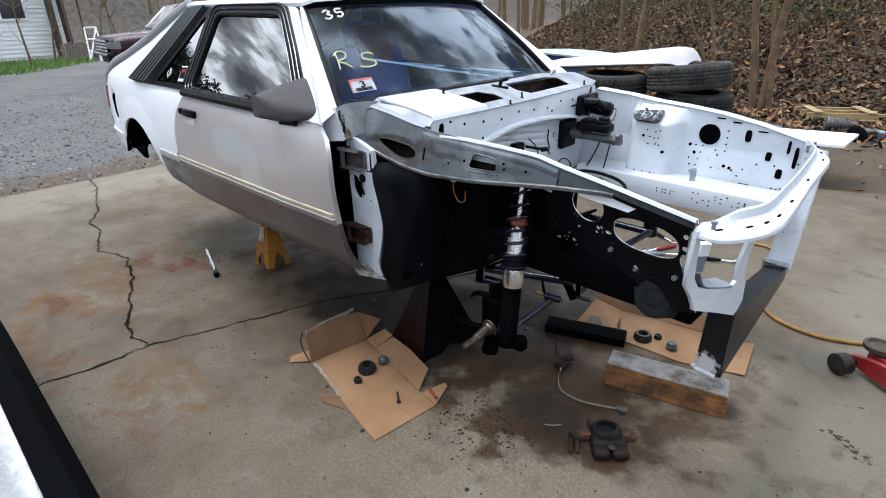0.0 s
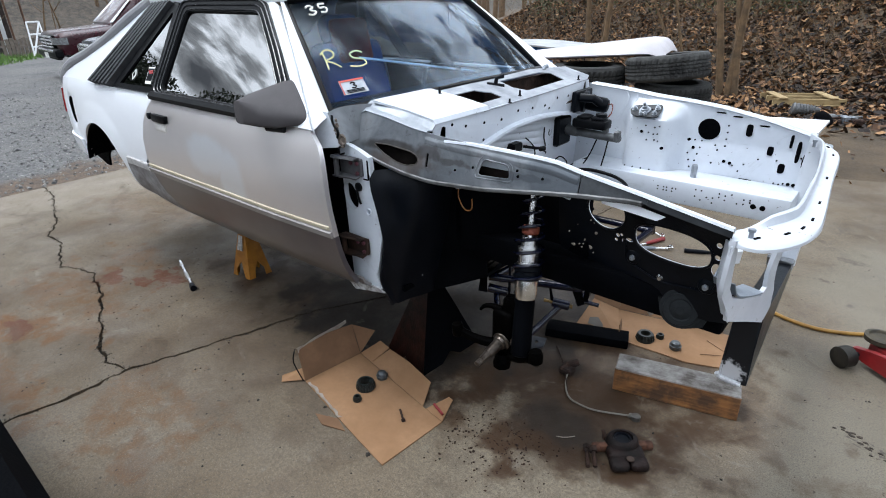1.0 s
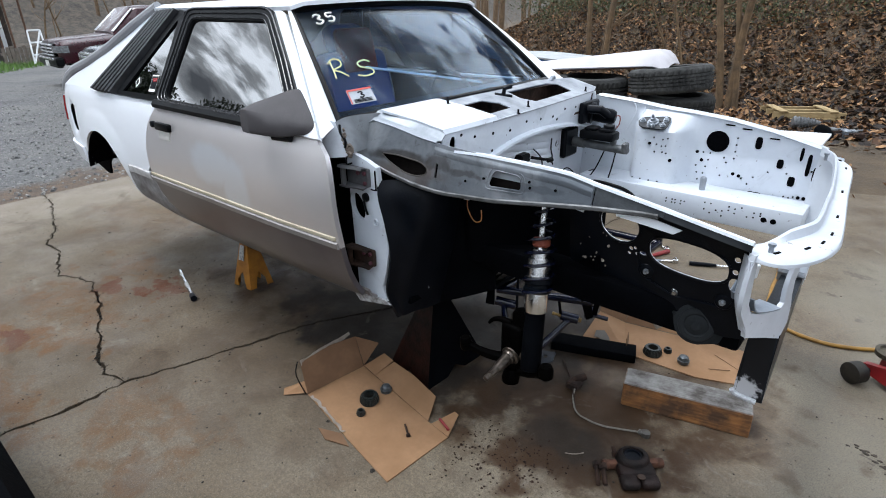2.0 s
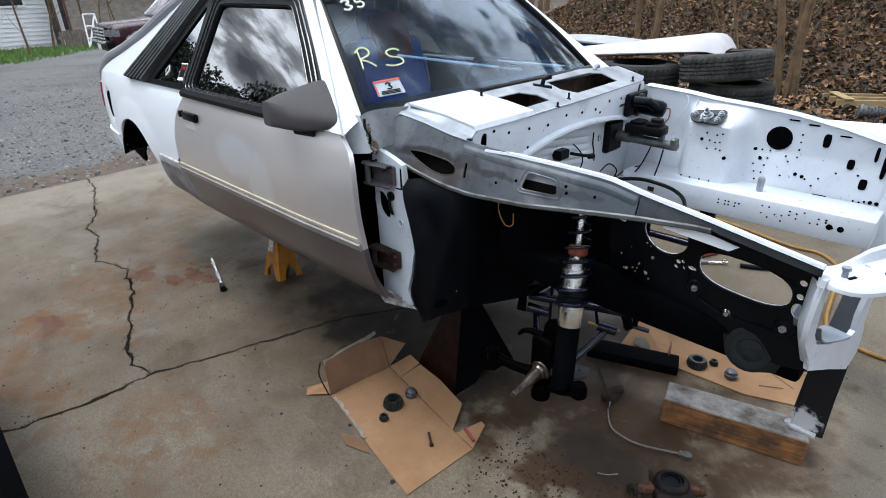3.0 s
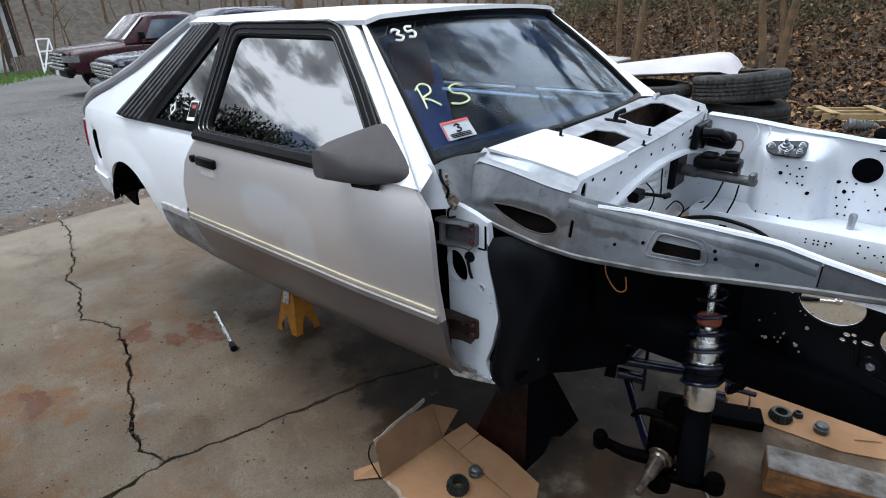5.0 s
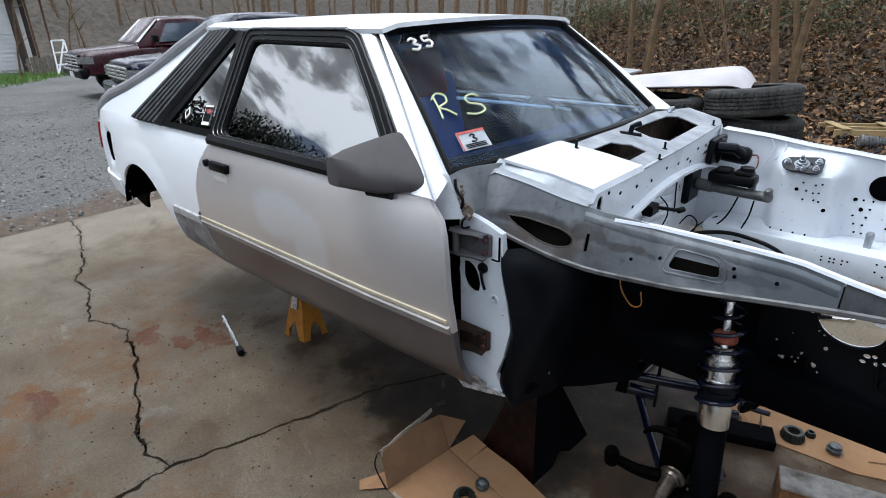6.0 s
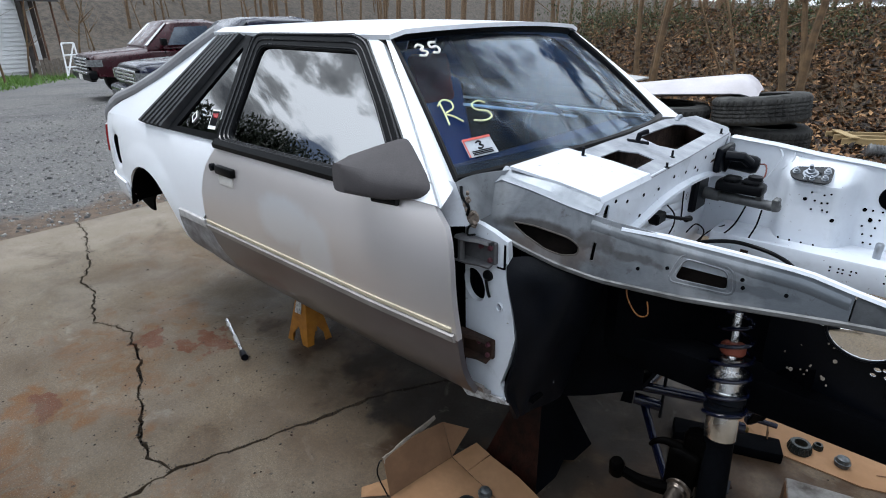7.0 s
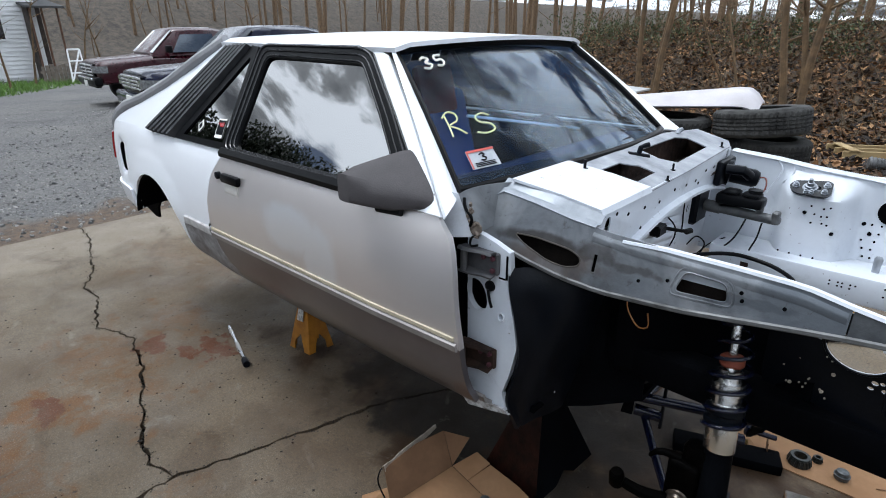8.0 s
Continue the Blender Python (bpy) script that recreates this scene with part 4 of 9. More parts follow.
# cowl top with its two openings
bm = bmesh.new()
plate(bm, [(-0.335, -0.30), (-0.345, 0.10), (-0.365, 0.585), (-0.395, 0.66), (-0.53, 0.66), (-0.575, 0.40), (-0.56, 0.0), (-0.555, -0.30)],
      [[(-0.392, -0.255), (-0.398, -0.095), (-0.455, -0.095), (-0.47, -0.12), (-0.50, -0.15), (-0.50, -0.275), (-0.46, -0.285)],
       [(-0.398, 0.10), (-0.412, 0.44), (-0.50, 0.46), (-0.528, 0.40), (-0.528, 0.07), (-0.45, 0.06)]], cowl_place, 0.004)
cowl = part("cowl_top", bm, surface("cowl_bare_paint", (0.33, 0.35, 0.385), (0.15, 0.165, 0.19), 0.42, scale=9), car, "pale grey cowl panel with cut openings and studs")
bm = bmesh.new()
box(bm, (-0.56, -0.32, 1.08), (-0.36, 0.64, 1.09))
box(bm, (-0.57, -0.62, 1.05), (-0.555, 0.64, 1.19))
box(bm, (-0.384, -0.58, 1.085), (-0.378, 0.64, 1.150))
box(bm, (-0.555, 0.628, 1.09), (-0.384, 0.640, 1.165))
part("cowl_well", bm, RUST, cowl)
bm = bmesh.new()
sheet(bm, [[(-0.330, y, 1.163), (-0.332, y, 1.172), (-0.45, y, 1.191), (-0.60, y - 0.02, 1.214)] for y in dense(-0.60, -0.29, 6)], 0.008, -1)
part("cowl_cover", bm, BAYWHITE, cowl, "white cowl end cover")
# studs and spray jets on the cowl
for x, y, h, r in ((-0.375, 0.0, 0.025, 0.004), (-0.38, 0.52, 0.022, 0.004), (-0.53, -0.33, 0.03, 0.005), (-0.345, -0.12, 0.018, 0.004)):
    bm = bmesh.new()
    z = 1.16 - 0.252 * (x + 0.335)
    turned(bm, (x, y, z - 0.002), (x, y, z + h), [(0, r * 2.2), (0.004, r * 2.2), (0.0045, r), (h, r)], 8)
    part("stud", bm, SATIN, cowl)
bm = bmesh.new()
tube(bm, [(-0.505, 0.005, 1.195), (-0.500, 0.01, 1.23), (-0.49, 0.025, 1.235), (-0.482, 0.035, 1.238)], 0.009, 10)
tube(bm, [(-0.53, -0.02, 1.207), (-0.475, 0.03, 1.196)], 0.009, 8)
part("wiper_spindle", bm, SATIN, cowl)
bm = bmesh.new()
tube(bm, [(-0.545, 0.47, 1.21), (-0.543, 0.48, 1.224), (-0.538, 0.495, 1.226)], 0.010, 10)
part("wiper_spindle", bm, STEEL, cowl)

# cowl front face with its slot and punched holes, and the curved lip below
bm = bmesh.new()


def face_place(u, v, d):
    """u along y, v up, on the cowl's front face."""
    return (-0.330 - 0.035 * max(0.0, u) / 0.6 - 0.10 * (1.16 - v) - d, u, v)


def face_arch(u):
    """Height of the arched lower edge of the cowl's face."""
    return interp(u, (-0.60, -0.40, -0.30, -0.20, -0.11, -0.02, 0.08, 0.18, 0.29, 0.40, 0.54, 0.68), (0.965, 1.012, 1.036, 1.058, 1.070, 1.074, 1.072, 1.064, 1.052, 1.035, 1.004, 0.970))


plate(bm, [(-0.60, 1.163), (0.60, 1.163), (0.63, 1.12)] + [(u, face_arch(u)) for u in dense(0.63, -0.60, 30)], [oval(-0.545, 1.105, 0.016, 0.042, 16, 3.0), oval(0.565, 1.13, 0.014, 0.028, 14, 3.0)], face_place, 0.004)
face = part("cowl_face", bm, BAYWHITE, car, "white cowl face")
bm = bmesh.new()
for at in [(-0.42 + 0.115 * k, 1.125 - 0.008 * (k % 3)) for k in range(9)] + [(-0.45, 1.06), (-0.30, 1.05), (0.45, 1.10), (-0.5, 1.145), (0.2, 1.09)]:
    part("punched_hole", spots(bmesh.new(), [at], lambda u, v, d: face_place(u, v, d - 0.0022), 0.0055, 8, 0.002), BLACK, face)
plate(bm, oval(-0.545, 1.105, 0.017, 0.043, 16, 3.0), [], lambda u, v, d: face_place(u, v, d + 0.02), 0.002)
part("slot_back", bm, BLACK, face)
bm = bmesh.new()
plate(bm, oval(0.565, 1.13, 0.015, 0.029, 14, 3.0), [], lambda u, v, d: face_place(u, v, d + 0.02), 0.002)
part("slot_back", bm, BLACK, face)
bm = bmesh.new()
lip = [Vector(face_place(u, face_arch(u), 0.0)) for u in dense(-0.59, 0.62, 40)]
sheet(bm, [[p + Vector((-0.004, 0, 0.006)), p + Vector((0.004, 0, 0.005)), p + Vector((0.020, 0, 0.0)), p + Vector((0.022, 0, -0.004)), p + Vector((0.004, 0, -0.003)), p + Vector((-0.09, 0, 0.004))] for p in lip], 0.003, 1)
part("firewall_lip", bm, BAYWHITE, car)
# firewall with pressed ribs
bm = bmesh.new()
rows = []
for i in range(121):
    z = 1.10 - 0.55 * i / 120
    row = []
    for j in range(49):
        y = -0.58 + 1.29 * j / 48
        rib = 0.0045 * math.sin((z + y * 0.12) * 205) * min(1.0, 1.6 * math.exp(-((y - 0.08) / 0.14) ** 4)) * math.exp(-((z - 0.955) / 0.095) ** 4)
        row.append((-0.425 - 0.10 * max(0, 0.75 - z) + rib + 0.01 * math.sin(y * 7), y, z))
    rows.append(row)
sheet(bm, rows, 0.008, -1)
fire = part("firewall", bm, BAYWHITE, car, "white ribbed firewall")
bm = bmesh.new()


def fire_place(u, v, d):
    return (-0.417 - d + 0.01 * math.sin(u * 7), u, v)


spots(bm, [(0.33, 0.95), (0.37, 0.92)], fire_place, 0.016, 14, 0.004)
spots(bm, [(0.30, 0.86), (-0.1, 0.92), (0.12, 0.80), (-0.25, 0.90)], fire_place, 0.008, 10, 0.004)
part("firewall_holes", bm, BLACK, fire)["kind"] = "stuff"
for pts in ([(-0.405, 0.27, 0.985), (-0.40, 0.26, 0.94), (-0.405, 0.285, 0.90), (-0.40, 0.27, 0.87)], [(-0.39, 0.33, 0.80), (-0.37, 0.37, 0.83), (-0.34, 0.39, 0.80), (-0.35, 0.37, 0.75)], [(-0.37, 0.40, 0.74), (-0.34, 0.46, 0.78), (-0.30, 0.52, 0.80)]):
    bm = bmesh.new()
    tube(bm, smooth_line(pts, 14), 0.003, 6)
    part("wire", bm, TRIM, fire)
for pts, r in (([(-0.16, 0.43, 0.92), (-0.165, 0.42, 0.86), (-0.185, 0.44, 0.80), (-0.19, 0.455, 0.775)], 0.0035), ([(-0.22, 0.44, 0.92), (-0.24, 0.42, 0.85), (-0.28, 0.44, 0.79), (-0.33, 0.48, 0.75)], 0.0035), ([(-0.40, 0.10, 0.97), (-0.385, 0.14, 0.93), (-0.39, 0.17, 0.88), (-0.40, 0.16, 0.84)], 0.003)):
    bm = bmesh.new()
    tube(bm, smooth_line(pts, 14), r, 6)
    part("brake_pipe", bm, SATIN, fire)
# pedal link and its cable on the firewall
bm = bmesh.new()
box(bm, (-0.425, -0.02, 0.925), (-0.38, 0.05, 0.965), 0.006)
tube(bm, [(-0.38, 0.05, 0.945), (-0.34, 0.09, 0.935), (-0.33, 0.12, 0.93)], 0.007, 8)
turned(bm, (-0.335, 0.12, 0.925), (-0.325, 0.15, 0.925), [(0, 0.011), (0.025, 0.011)], 10)
part("clutch_fork_cable", bm, TRIM, fire)
# yellow and silver fittings low in the bay
bm = bmesh.new()
turned(bm, (-0.19, 0.455, 0.727), (-0.19, 0.455, 0.79), [(0, 0.03), (0.02, 0.03), (0.021, 0.018), (0.045, 0.018), (0.046, 0.012), (0.06, 0.012)], 12)
part("pipe_union", bm, RUST, fire)
bm = bmesh.new()
tube(bm, smooth_line([(-0.37, 0.30, 0.765), (-0.30, 0.345, 0.780), (-0.23, 0.385, 0.785), (-0.164, 0.400, 0.780), (-0.076, 0.378, 0.775), (0.0, 0.31, 0.77), (0.05, 0.22, 0.75)], 24), 0.008, 10)
part("heater_hose", bm, TRIM, fire, "black hose")

# wiper motor and master cylinder
bm = bmesh.new()
turned(bm, (-0.36, 0.52, 1.075), (-0.22, 0.555, 1.055), [(0, 0.05), (0.03, 0.052), (0.035, 0.036), (0.12, 0.036), (0.135, 0.028), (0.14, 0.012)], 18)
box(bm, (-0.365, 0.43, 1.03), (-0.335, 0.60, 1.13), 0.012, seg=2)
tube(bm, [(-0.33, 0.46, 1.10), (-0.27, 0.47, 1.10), (-0.25, 0.50, 1.075)], 0.02, 10)
motor = part("wiper_motor", bm, SATIN, car, "greasy black wiper motor")
bm = bmesh.new()
tube(bm, smooth_line([(-0.24, 0.545, 1.06), (-0.20, 0.53, 1.07), (-0.19, 0.50, 1.03), (-0.22, 0.47, 1.0)], 12), 0.0032, 6)
part("wire", bm, surface("dull_red_wire", (0.14, 0.02, 0.015), (0.08, 0.015, 0.012), 0.5), motor)
bm = bmesh.new()
turned(bm, (-0.38, 0.445, 0.945), (-0.10, 0.43, 0.940), [(0, 0.024), (0.06, 0.024), (0.062, 0.020), (0.25, 0.019), (0.275, 0.017), (0.28, 0.01)], 16)
box(bm, (-0.13, 0.41, 0.925), (-0.105, 0.45, 0.975), 0.006)
box(bm, (-0.19, 0.42, 0.955), (-0.165, 0.445, 0.982), 0.004)
mc = part("master_cylinder", bm, surface("cast_grey", (0.10, 0.105, 0.11), (0.16, 0.165, 0.17), 0.5, metal=0.5, scale=30), car, "grey master cylinder with a black reservoir")
bm = bmesh.new()
box(bm, (-0.335, 0.395, 0.972), (-0.165, 0.475, 1.015), 0.012, seg=2)
box(bm, (-0.315, 0.40, 1.012), (-0.255, 0.47, 1.03), 0.012, seg=2)
box(bm, (-0.245, 0.40, 1.012), (-0.18, 0.47, 1.03), 0.012, seg=2)
turned(bm, (-0.205, 0.435, 1.028), (-0.205, 0.435, 1.044), [(0, 0.026), (0.014, 0.026), (0.016, 0.02)], 16)
part("reservoir", bm, TRIM, mc)
bm = bmesh.new()
box(bm, (-0.43, 0.37, 0.87), (-0.385, 0.50, 1.01), 0.01)
part("mounting_plate", bm, SATIN, mc)

# near-side upper rail: bare steel outer face with two long cut-outs, white top flange
RX = (-0.64, -0.60, -0.50, -0.38, -0.27, -0.075, 0.15, 0.24, 0.40, 0.635)
R_TOP = (1.165, 1.190, 1.176, 1.155, 1.143, 1.132, 1.122, 1.104, 1.075, 1.028)
R_BOT = (1.071, 1.057, 1.027, 1.005, 0.997, 1.008, 1.036, 1.046, 1.056, 1.005)


def rail_y(x, z):
    t = (z - 0.99) / 0.13
    return -interp(x, (-0.64, -0.5, 0.24, 0.635), (0.715, 0.700, 0.655, 0.612)) + 0.030 * max(0.0, t) ** 1.5


def rail_place(u, v, d):
    return (u, rail_y(u, v) + d, v)


SEAM = 0.235
rail_out = [(x, interp(x, RX, R_TOP)) for x in dense(-0.645, SEAM, 30)] + [(x, interp(x, RX, R_BOT)) for x in dense(SEAM, -0.645, 30)]
hole_a = rounded([(-0.545, 1.088), (-0.47, 1.090), (-0.362, 1.080), (-0.325, 1.064), (-0.328, 1.038), (-0.372, 1.026), (-0.425, 1.032), (-0.505, 1.062)], 0.018)
hole_b = rounded([(-0.098, 1.048), (0.020, 1.052), (0.008, 1.092), (-0.082, 1.098)], 0.016)
hole_a = [(-0.541 + 0.94 * (u + 0.545), 1.089 + 0.90 * (v - 1.088)) for u, v in hole_a]
bm = bmesh.new()
plate(bm, rail_out, [hole_a, hole_b, [(-0.302, 1.085), (-0.293, 1.085), (-0.293, 1.04), (-0.302, 1.04)]], rail_place, 0.004)
rail_m, nt, nodes, links, bs = nodes_of("heat_tinted_steel")
col = mixed(nt, noise_fac(nt, 5, 5.0, 0.6, 0.35, 0.65), (0.27, 0.29, 0.315), (0.145, 0.16, 0.18))
col = mixed(nt, times(nt, noise_fac(nt, 13, 5.0, 0.7, 0.58, 0.74), 0.5), col, (0.07, 0.055, 0.045))
col = mixed(nt, times(nt, blob(nt, -0.42, -0.69, 1.04, 0.17, 0.2, 0.055, 0.3, 20.0), 0.55), col, (0.15, 0.10, 0.07))
col = mixed(nt, times(nt, noise_fac(nt, 3.2, 7.0, 0.7, 0.50, 0.68, 1.2), 0.75), col, (0.095, 0.10, 0.108))
col = mixed(nt, times(nt, noise_fac(nt, 2.1, 5.0, 0.6, 0.52, 0.70, 0.8), 0.6), col, (0.50, 0.52, 0.545))
col = mixed(nt, times(nt, blob(nt, -0.45, -0.69, 1.086, 0.17, 0.2, 0.026, 0.30, 14.0), 0.75), col, (0.030, 0.023, 0.018))
col = mixed(nt, times(nt, blob(nt, -0.30, -0.69, 1.09, 0.05, 0.2, 0.035, 0.5, 18.0), 0.6), col, (0.04, 0.03, 0.024))
col = mixed(nt, times(nt, blob(nt, -0.20, -0.68, 1.07, 0.10, 0.2, 0.016, 0.6, 22.0), 0.6), col, (0.05, 0.045, 0.04))
col = mixed(nt, times(nt, blob(nt, 0.06, -0.66, 1.066, 0.10, 0.2, 0.012, 0.6, 25.0), 0.6), col, (0.06, 0.058, 0.055))
col = mixed(nt, times(nt, blob(nt, 0.20, -0.66, 1.07, 0.22, 0.2, 0.09, 0.4, 9.0), 0.7), col, (0.085, 0.10, 0.12))
col = mixed(nt, times(nt, noise_fac(nt, 34, 6.0, 0.75, 0.60, 0.70, 0.5), 0.6), col, (0.05, 0.045, 0.042))
links.new(dulled(nt, col, 0.84), bs.inputs["Base Color"])
bs.inputs["Metallic"].default_value, bs.inputs["Roughness"].default_value = 0.6, 0.40
bumped(nt, bs, noise_fac(nt, 60, 4.0), 0.12, 0.002)
rail = part("upper_rail", bm, rail_m, car, "bare heat-tinted steel upper apron rail with cut-outs")
# steel flange from the cowl's end cover down to the rail's top edge
bm = bmesh.new()
rows = []
for x in dense(-0.625, -0.315, 12):
    zc, zr = interp(x, (-0.62, -0.45, -0.332, -0.325), (1.213, 1.189, 1.170, 1.164)), interp(x, RX, R_TOP)
    yr = rail_y(x, zr)
    zl = min(zr + 0.002, zc - 0.012)
    rows.append([(x, -0.601, zc), (x, -0.607, zc - 0.003), (x, 0.35 * yr - 0.65 * 0.612, zc - 0.018), (x, yr + 0.004, zl), (x, yr - 0.003, zl - 0.004)])
sheet(bm, rows, 0.004, 1)
part("cowl_flange", bm, surface("flange_steel", (0.36, 0.39, 0.43), (0.20, 0.22, 0.245), 0.45, metal=0.4), cowl, "bare steel flange")
# folded ridge below the top edge, and the stamped dish round the front cut-out
bm = bmesh.new()
sheet(bm, [[(x, rail_y(x, z0 + dz) + o, z0 + dz) for dz, o in ((-0.010, 0.001), (-0.018, -0.0022), (-0.023, -0.0028), (-0.036, 0.001))] for x in dense(-0.318, SEAM - 0.004, 24) for z0 in (interp(x, RX, R_TOP),)], 0.002, -1)
part("pressed_ridge", bm, rail_m, rail)
bm = bmesh.new()
mid_u, mid_v = -0.038, 1.073
pts = [Vector(rail_place(mid_u + 1.22 * (u - mid_u), mid_v + 1.38 * (v - mid_v), 0.001)) for u, v in hole_b]
tube(bm, pts + [pts[0]], 0.003, 6, caps=False)
part("stamped_dish", bm, rail_m, rail)
BURNT = surface("burnt_steel_edge", (0.05, 0.042, 0.036), (0.10, 0.09, 0.08), 0.5, metal=0.4, scale=30)
# rolled rims round the cut-outs and the folded lower lip
for loop in (hole_a, hole_b):
    bm = bmesh.new()
    pts = [Vector(rail_place(u, v, 0.0)) for u, v in loop]
    tube(bm, pts + [pts[0]], 0.0022, 6, caps=False)
    part("rolled_rim", bm, BURNT if loop is hole_a else rail_m, rail)
bm = bmesh.new()
sheet(bm, [[(x, rail_y(x, z0) + o, z0 + dz) for o, dz in ((0.002, 0.003), (-0.0012, 0.001), (-0.0012, -0.005), (0.0, -0.006), (0.03, -0.005))] for x in dense(-0.62, 0.41, 28) for z0 in (interp(x, RX, R_BOT),)], 0.003, 1)
part("lower_flange", bm, surface("lip_steel", (0.15, 0.155, 0.16), (0.05, 0.05, 0.05), 0.5, metal=0.4, scale=14), rail)
bm = bmesh.new()
sheet(bm, [[(x, rail_y(x, z0) + o, z0 + dz) for o, dz in ((-0.001, -0.003), (0.001, 0.002), (0.009, 0.003), (0.013, 0.001), (0.018, -0.10 if x < 0.23 else -0.012))] for x in dense(-0.24, 0.635, 24) for z0 in (interp(x, RX, R_TOP) - 0.006 * max(0.0, -x) / 0.24 - 0.006 * max(0.0, -0.14 - x) / 0.1,)], 0.003, -1)
part("top_flange", bm, BAYWHITE, rail, "white-painted flange")
bm = bmesh.new()
plate(bm, [(x, interp(x, RX, R_TOP) - 0.004) for x in dense(SEAM + 0.003, 0.423, 10)] + [(x, interp(x, RX, R_BOT)) for x in dense(0.423, SEAM + 0.003, 10)], [], lambda u, v, d: rail_place(u, v, d + 0.002), 0.004)
part("rail_front", bm, surface("dark_scuffed_steel", (0.030, 0.034, 0.040), (0.085, 0.093, 0.10), 0.4, metal=0.4, scale=8), rail, "dark scuffed front section of the rail")
bm = bmesh.new()
plate(bm, [(x, interp(x, RX, R_TOP) - 0.004) for x in dense(0.424, 0.635, 8)] + [(x, interp(x, RX, R_TOP) - 0.020) for x in dense(0.635, 0.424, 8)], [], rail_place, 0.004)
part("rail_nose", bm, surface("scuffed_black_paint", (0.008, 0.010, 0.013), (0.035, 0.04, 0.046), 0.4, metal=0.3, scale=10), rail)
bm = bmesh.new()
plate(bm, [(0.29, 1.048), (0.33, 1.052), (0.47, 1.022), (0.45, 1.008), (0.30, 1.028)], [], lambda u, v, d: (u, rail_y(u, v) + 0.022 + d, v), 0.003)
part("bright_tab", bm, WHITE, rail)
bm = bmesh.new()
spots(bm, [(-0.115, 1.068), (0.04, 1.082), (0.045, 1.066), (0.125, 1.072), (-0.18, 1.05)], lambda u, v, d: rail_place(u, v, d - 0.0022), 0.0042, 10, 0.002)
part("punched_holes", bm, BLACK, rail)["kind"] = "stuff"
# inner side of the near rail, under the flange
bm = bmesh.new()
sheet(bm, [[(x, -0.600 + 0.05 * (x > 0.2), 1.10), (x, -0.56, 1.02)] for x in dense(-0.36, 0.1, 6)], 0.004)
part("rail_inner", bm, BAYWHITE, rail)
# dark brown plate added behind the cut-outs for the shade inside the rail
bm = bmesh.new()
plate(bm, [(x, interp(x, RX, R_TOP) - 0.03) for x in dense(-0.60, 0.23, 16)] + [(x, interp(x, RX, R_BOT) + 0.005) for x in dense(0.23, -0.60, 16)], [], lambda u, v, d: (u, rail_y(u, v) + 0.035 + d, v), 0.004)
part("rail_backing", bm, surface("rail_hole_shade", (0.008, 0.0055, 0.0045), (0.002, 0.0018, 0.0018), 0.7, scale=12, spec=0.1), rail)
# the join of rail, cowl and pillar: torn seam sealer and bare steel
bm = bmesh.new()
rnd = random.Random(11)
for k in range(12):
    f = k / 11
    p = Vector((-0.628 + 0.03 * f + rnd.uniform(-0.012, 0.012), -0.768, 1.168 - 0.085 * f))
    tube(bm, [p, p + Vector((rnd.uniform(-0.012, 0.014), -0.005, rnd.uniform(-0.022, 0.012)))], 0.005, 7, radii=[rnd.uniform(0.003, 0.007), rnd.uniform(0.002, 0.006)])
turned(bm, (-0.612, -0.762, 1.105), (-0.612, -0.775, 1.105), [(0, 0.020), (0.006, 0.021), (0.010, 0.012)], 9)
part("seam_sealer", bm, surface("old_sealer", (0.20, 0.165, 0.14), (0.05, 0.036, 0.028), 0.8, scale=40), car, "torn old seam sealer")
bm = bmesh.new()
tube(bm, smooth_line([(-0.655, -0.765, 1.185), (-0.645, -0.772, 1.16), (-0.622, -0.772, 1.135), (-0.628, -0.772, 1.11)], 12), 0.0045, 6)
tube(bm, smooth_line([(-0.600, -0.765, 1.085), (-0.618, -0.775, 1.080), (-0.622, -0.775, 1.055), (-0.600, -0.770, 1.060)], 10), 0.0035, 6)
part("old_wire", bm, TRIM, car)
bm = bmesh.new()
sheet(bm, [smooth_line([(-0.690 - 0.088 * f, -0.800 + 0.004 * f, 1.030 + 0.170 * f), (-0.650 - 0.088 * f, -0.792, 1.036 + 0.168 * f), (-0.607 - 0.070 * f, -0.764, 1.045 + 0.146 * f)], 7) for f in dense(0.22, 1, 8)], 0.006, -1)
part("pillar_base", bm, SUPPORT, car, "white pillar foot with torn seam")
bm = bmesh.new()
sheet(bm, [smooth_line([(-0.607 - 0.070 * f, -0.764, 1.045 + 0.146 * f), (-0.606 - 0.052 * f, -0.738, 1.050 + 0.155 * f), (-0.606 - 0.03 * f, -0.685, 1.058 + 0.152 * f), (-0.603, -0.59, 1.075 + 0.132 * f)], 10) for f in dense(0.24, 1, 10)], 0.005, 1)
part("rail_join", bm, rail_m, car, "bare steel join of rail, cowl and pillar")
# black box stands for the shade in the hollow behind the pillar
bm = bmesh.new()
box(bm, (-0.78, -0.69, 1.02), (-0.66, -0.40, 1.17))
part("pillar_void_shade", bm, BLACK, car)

# hinge pillar with hinges
bm = bmesh.new()


def pillar_place(u, v, d):
    return (u, -0.735 + d - 0.02 * (v - 0.8), v)


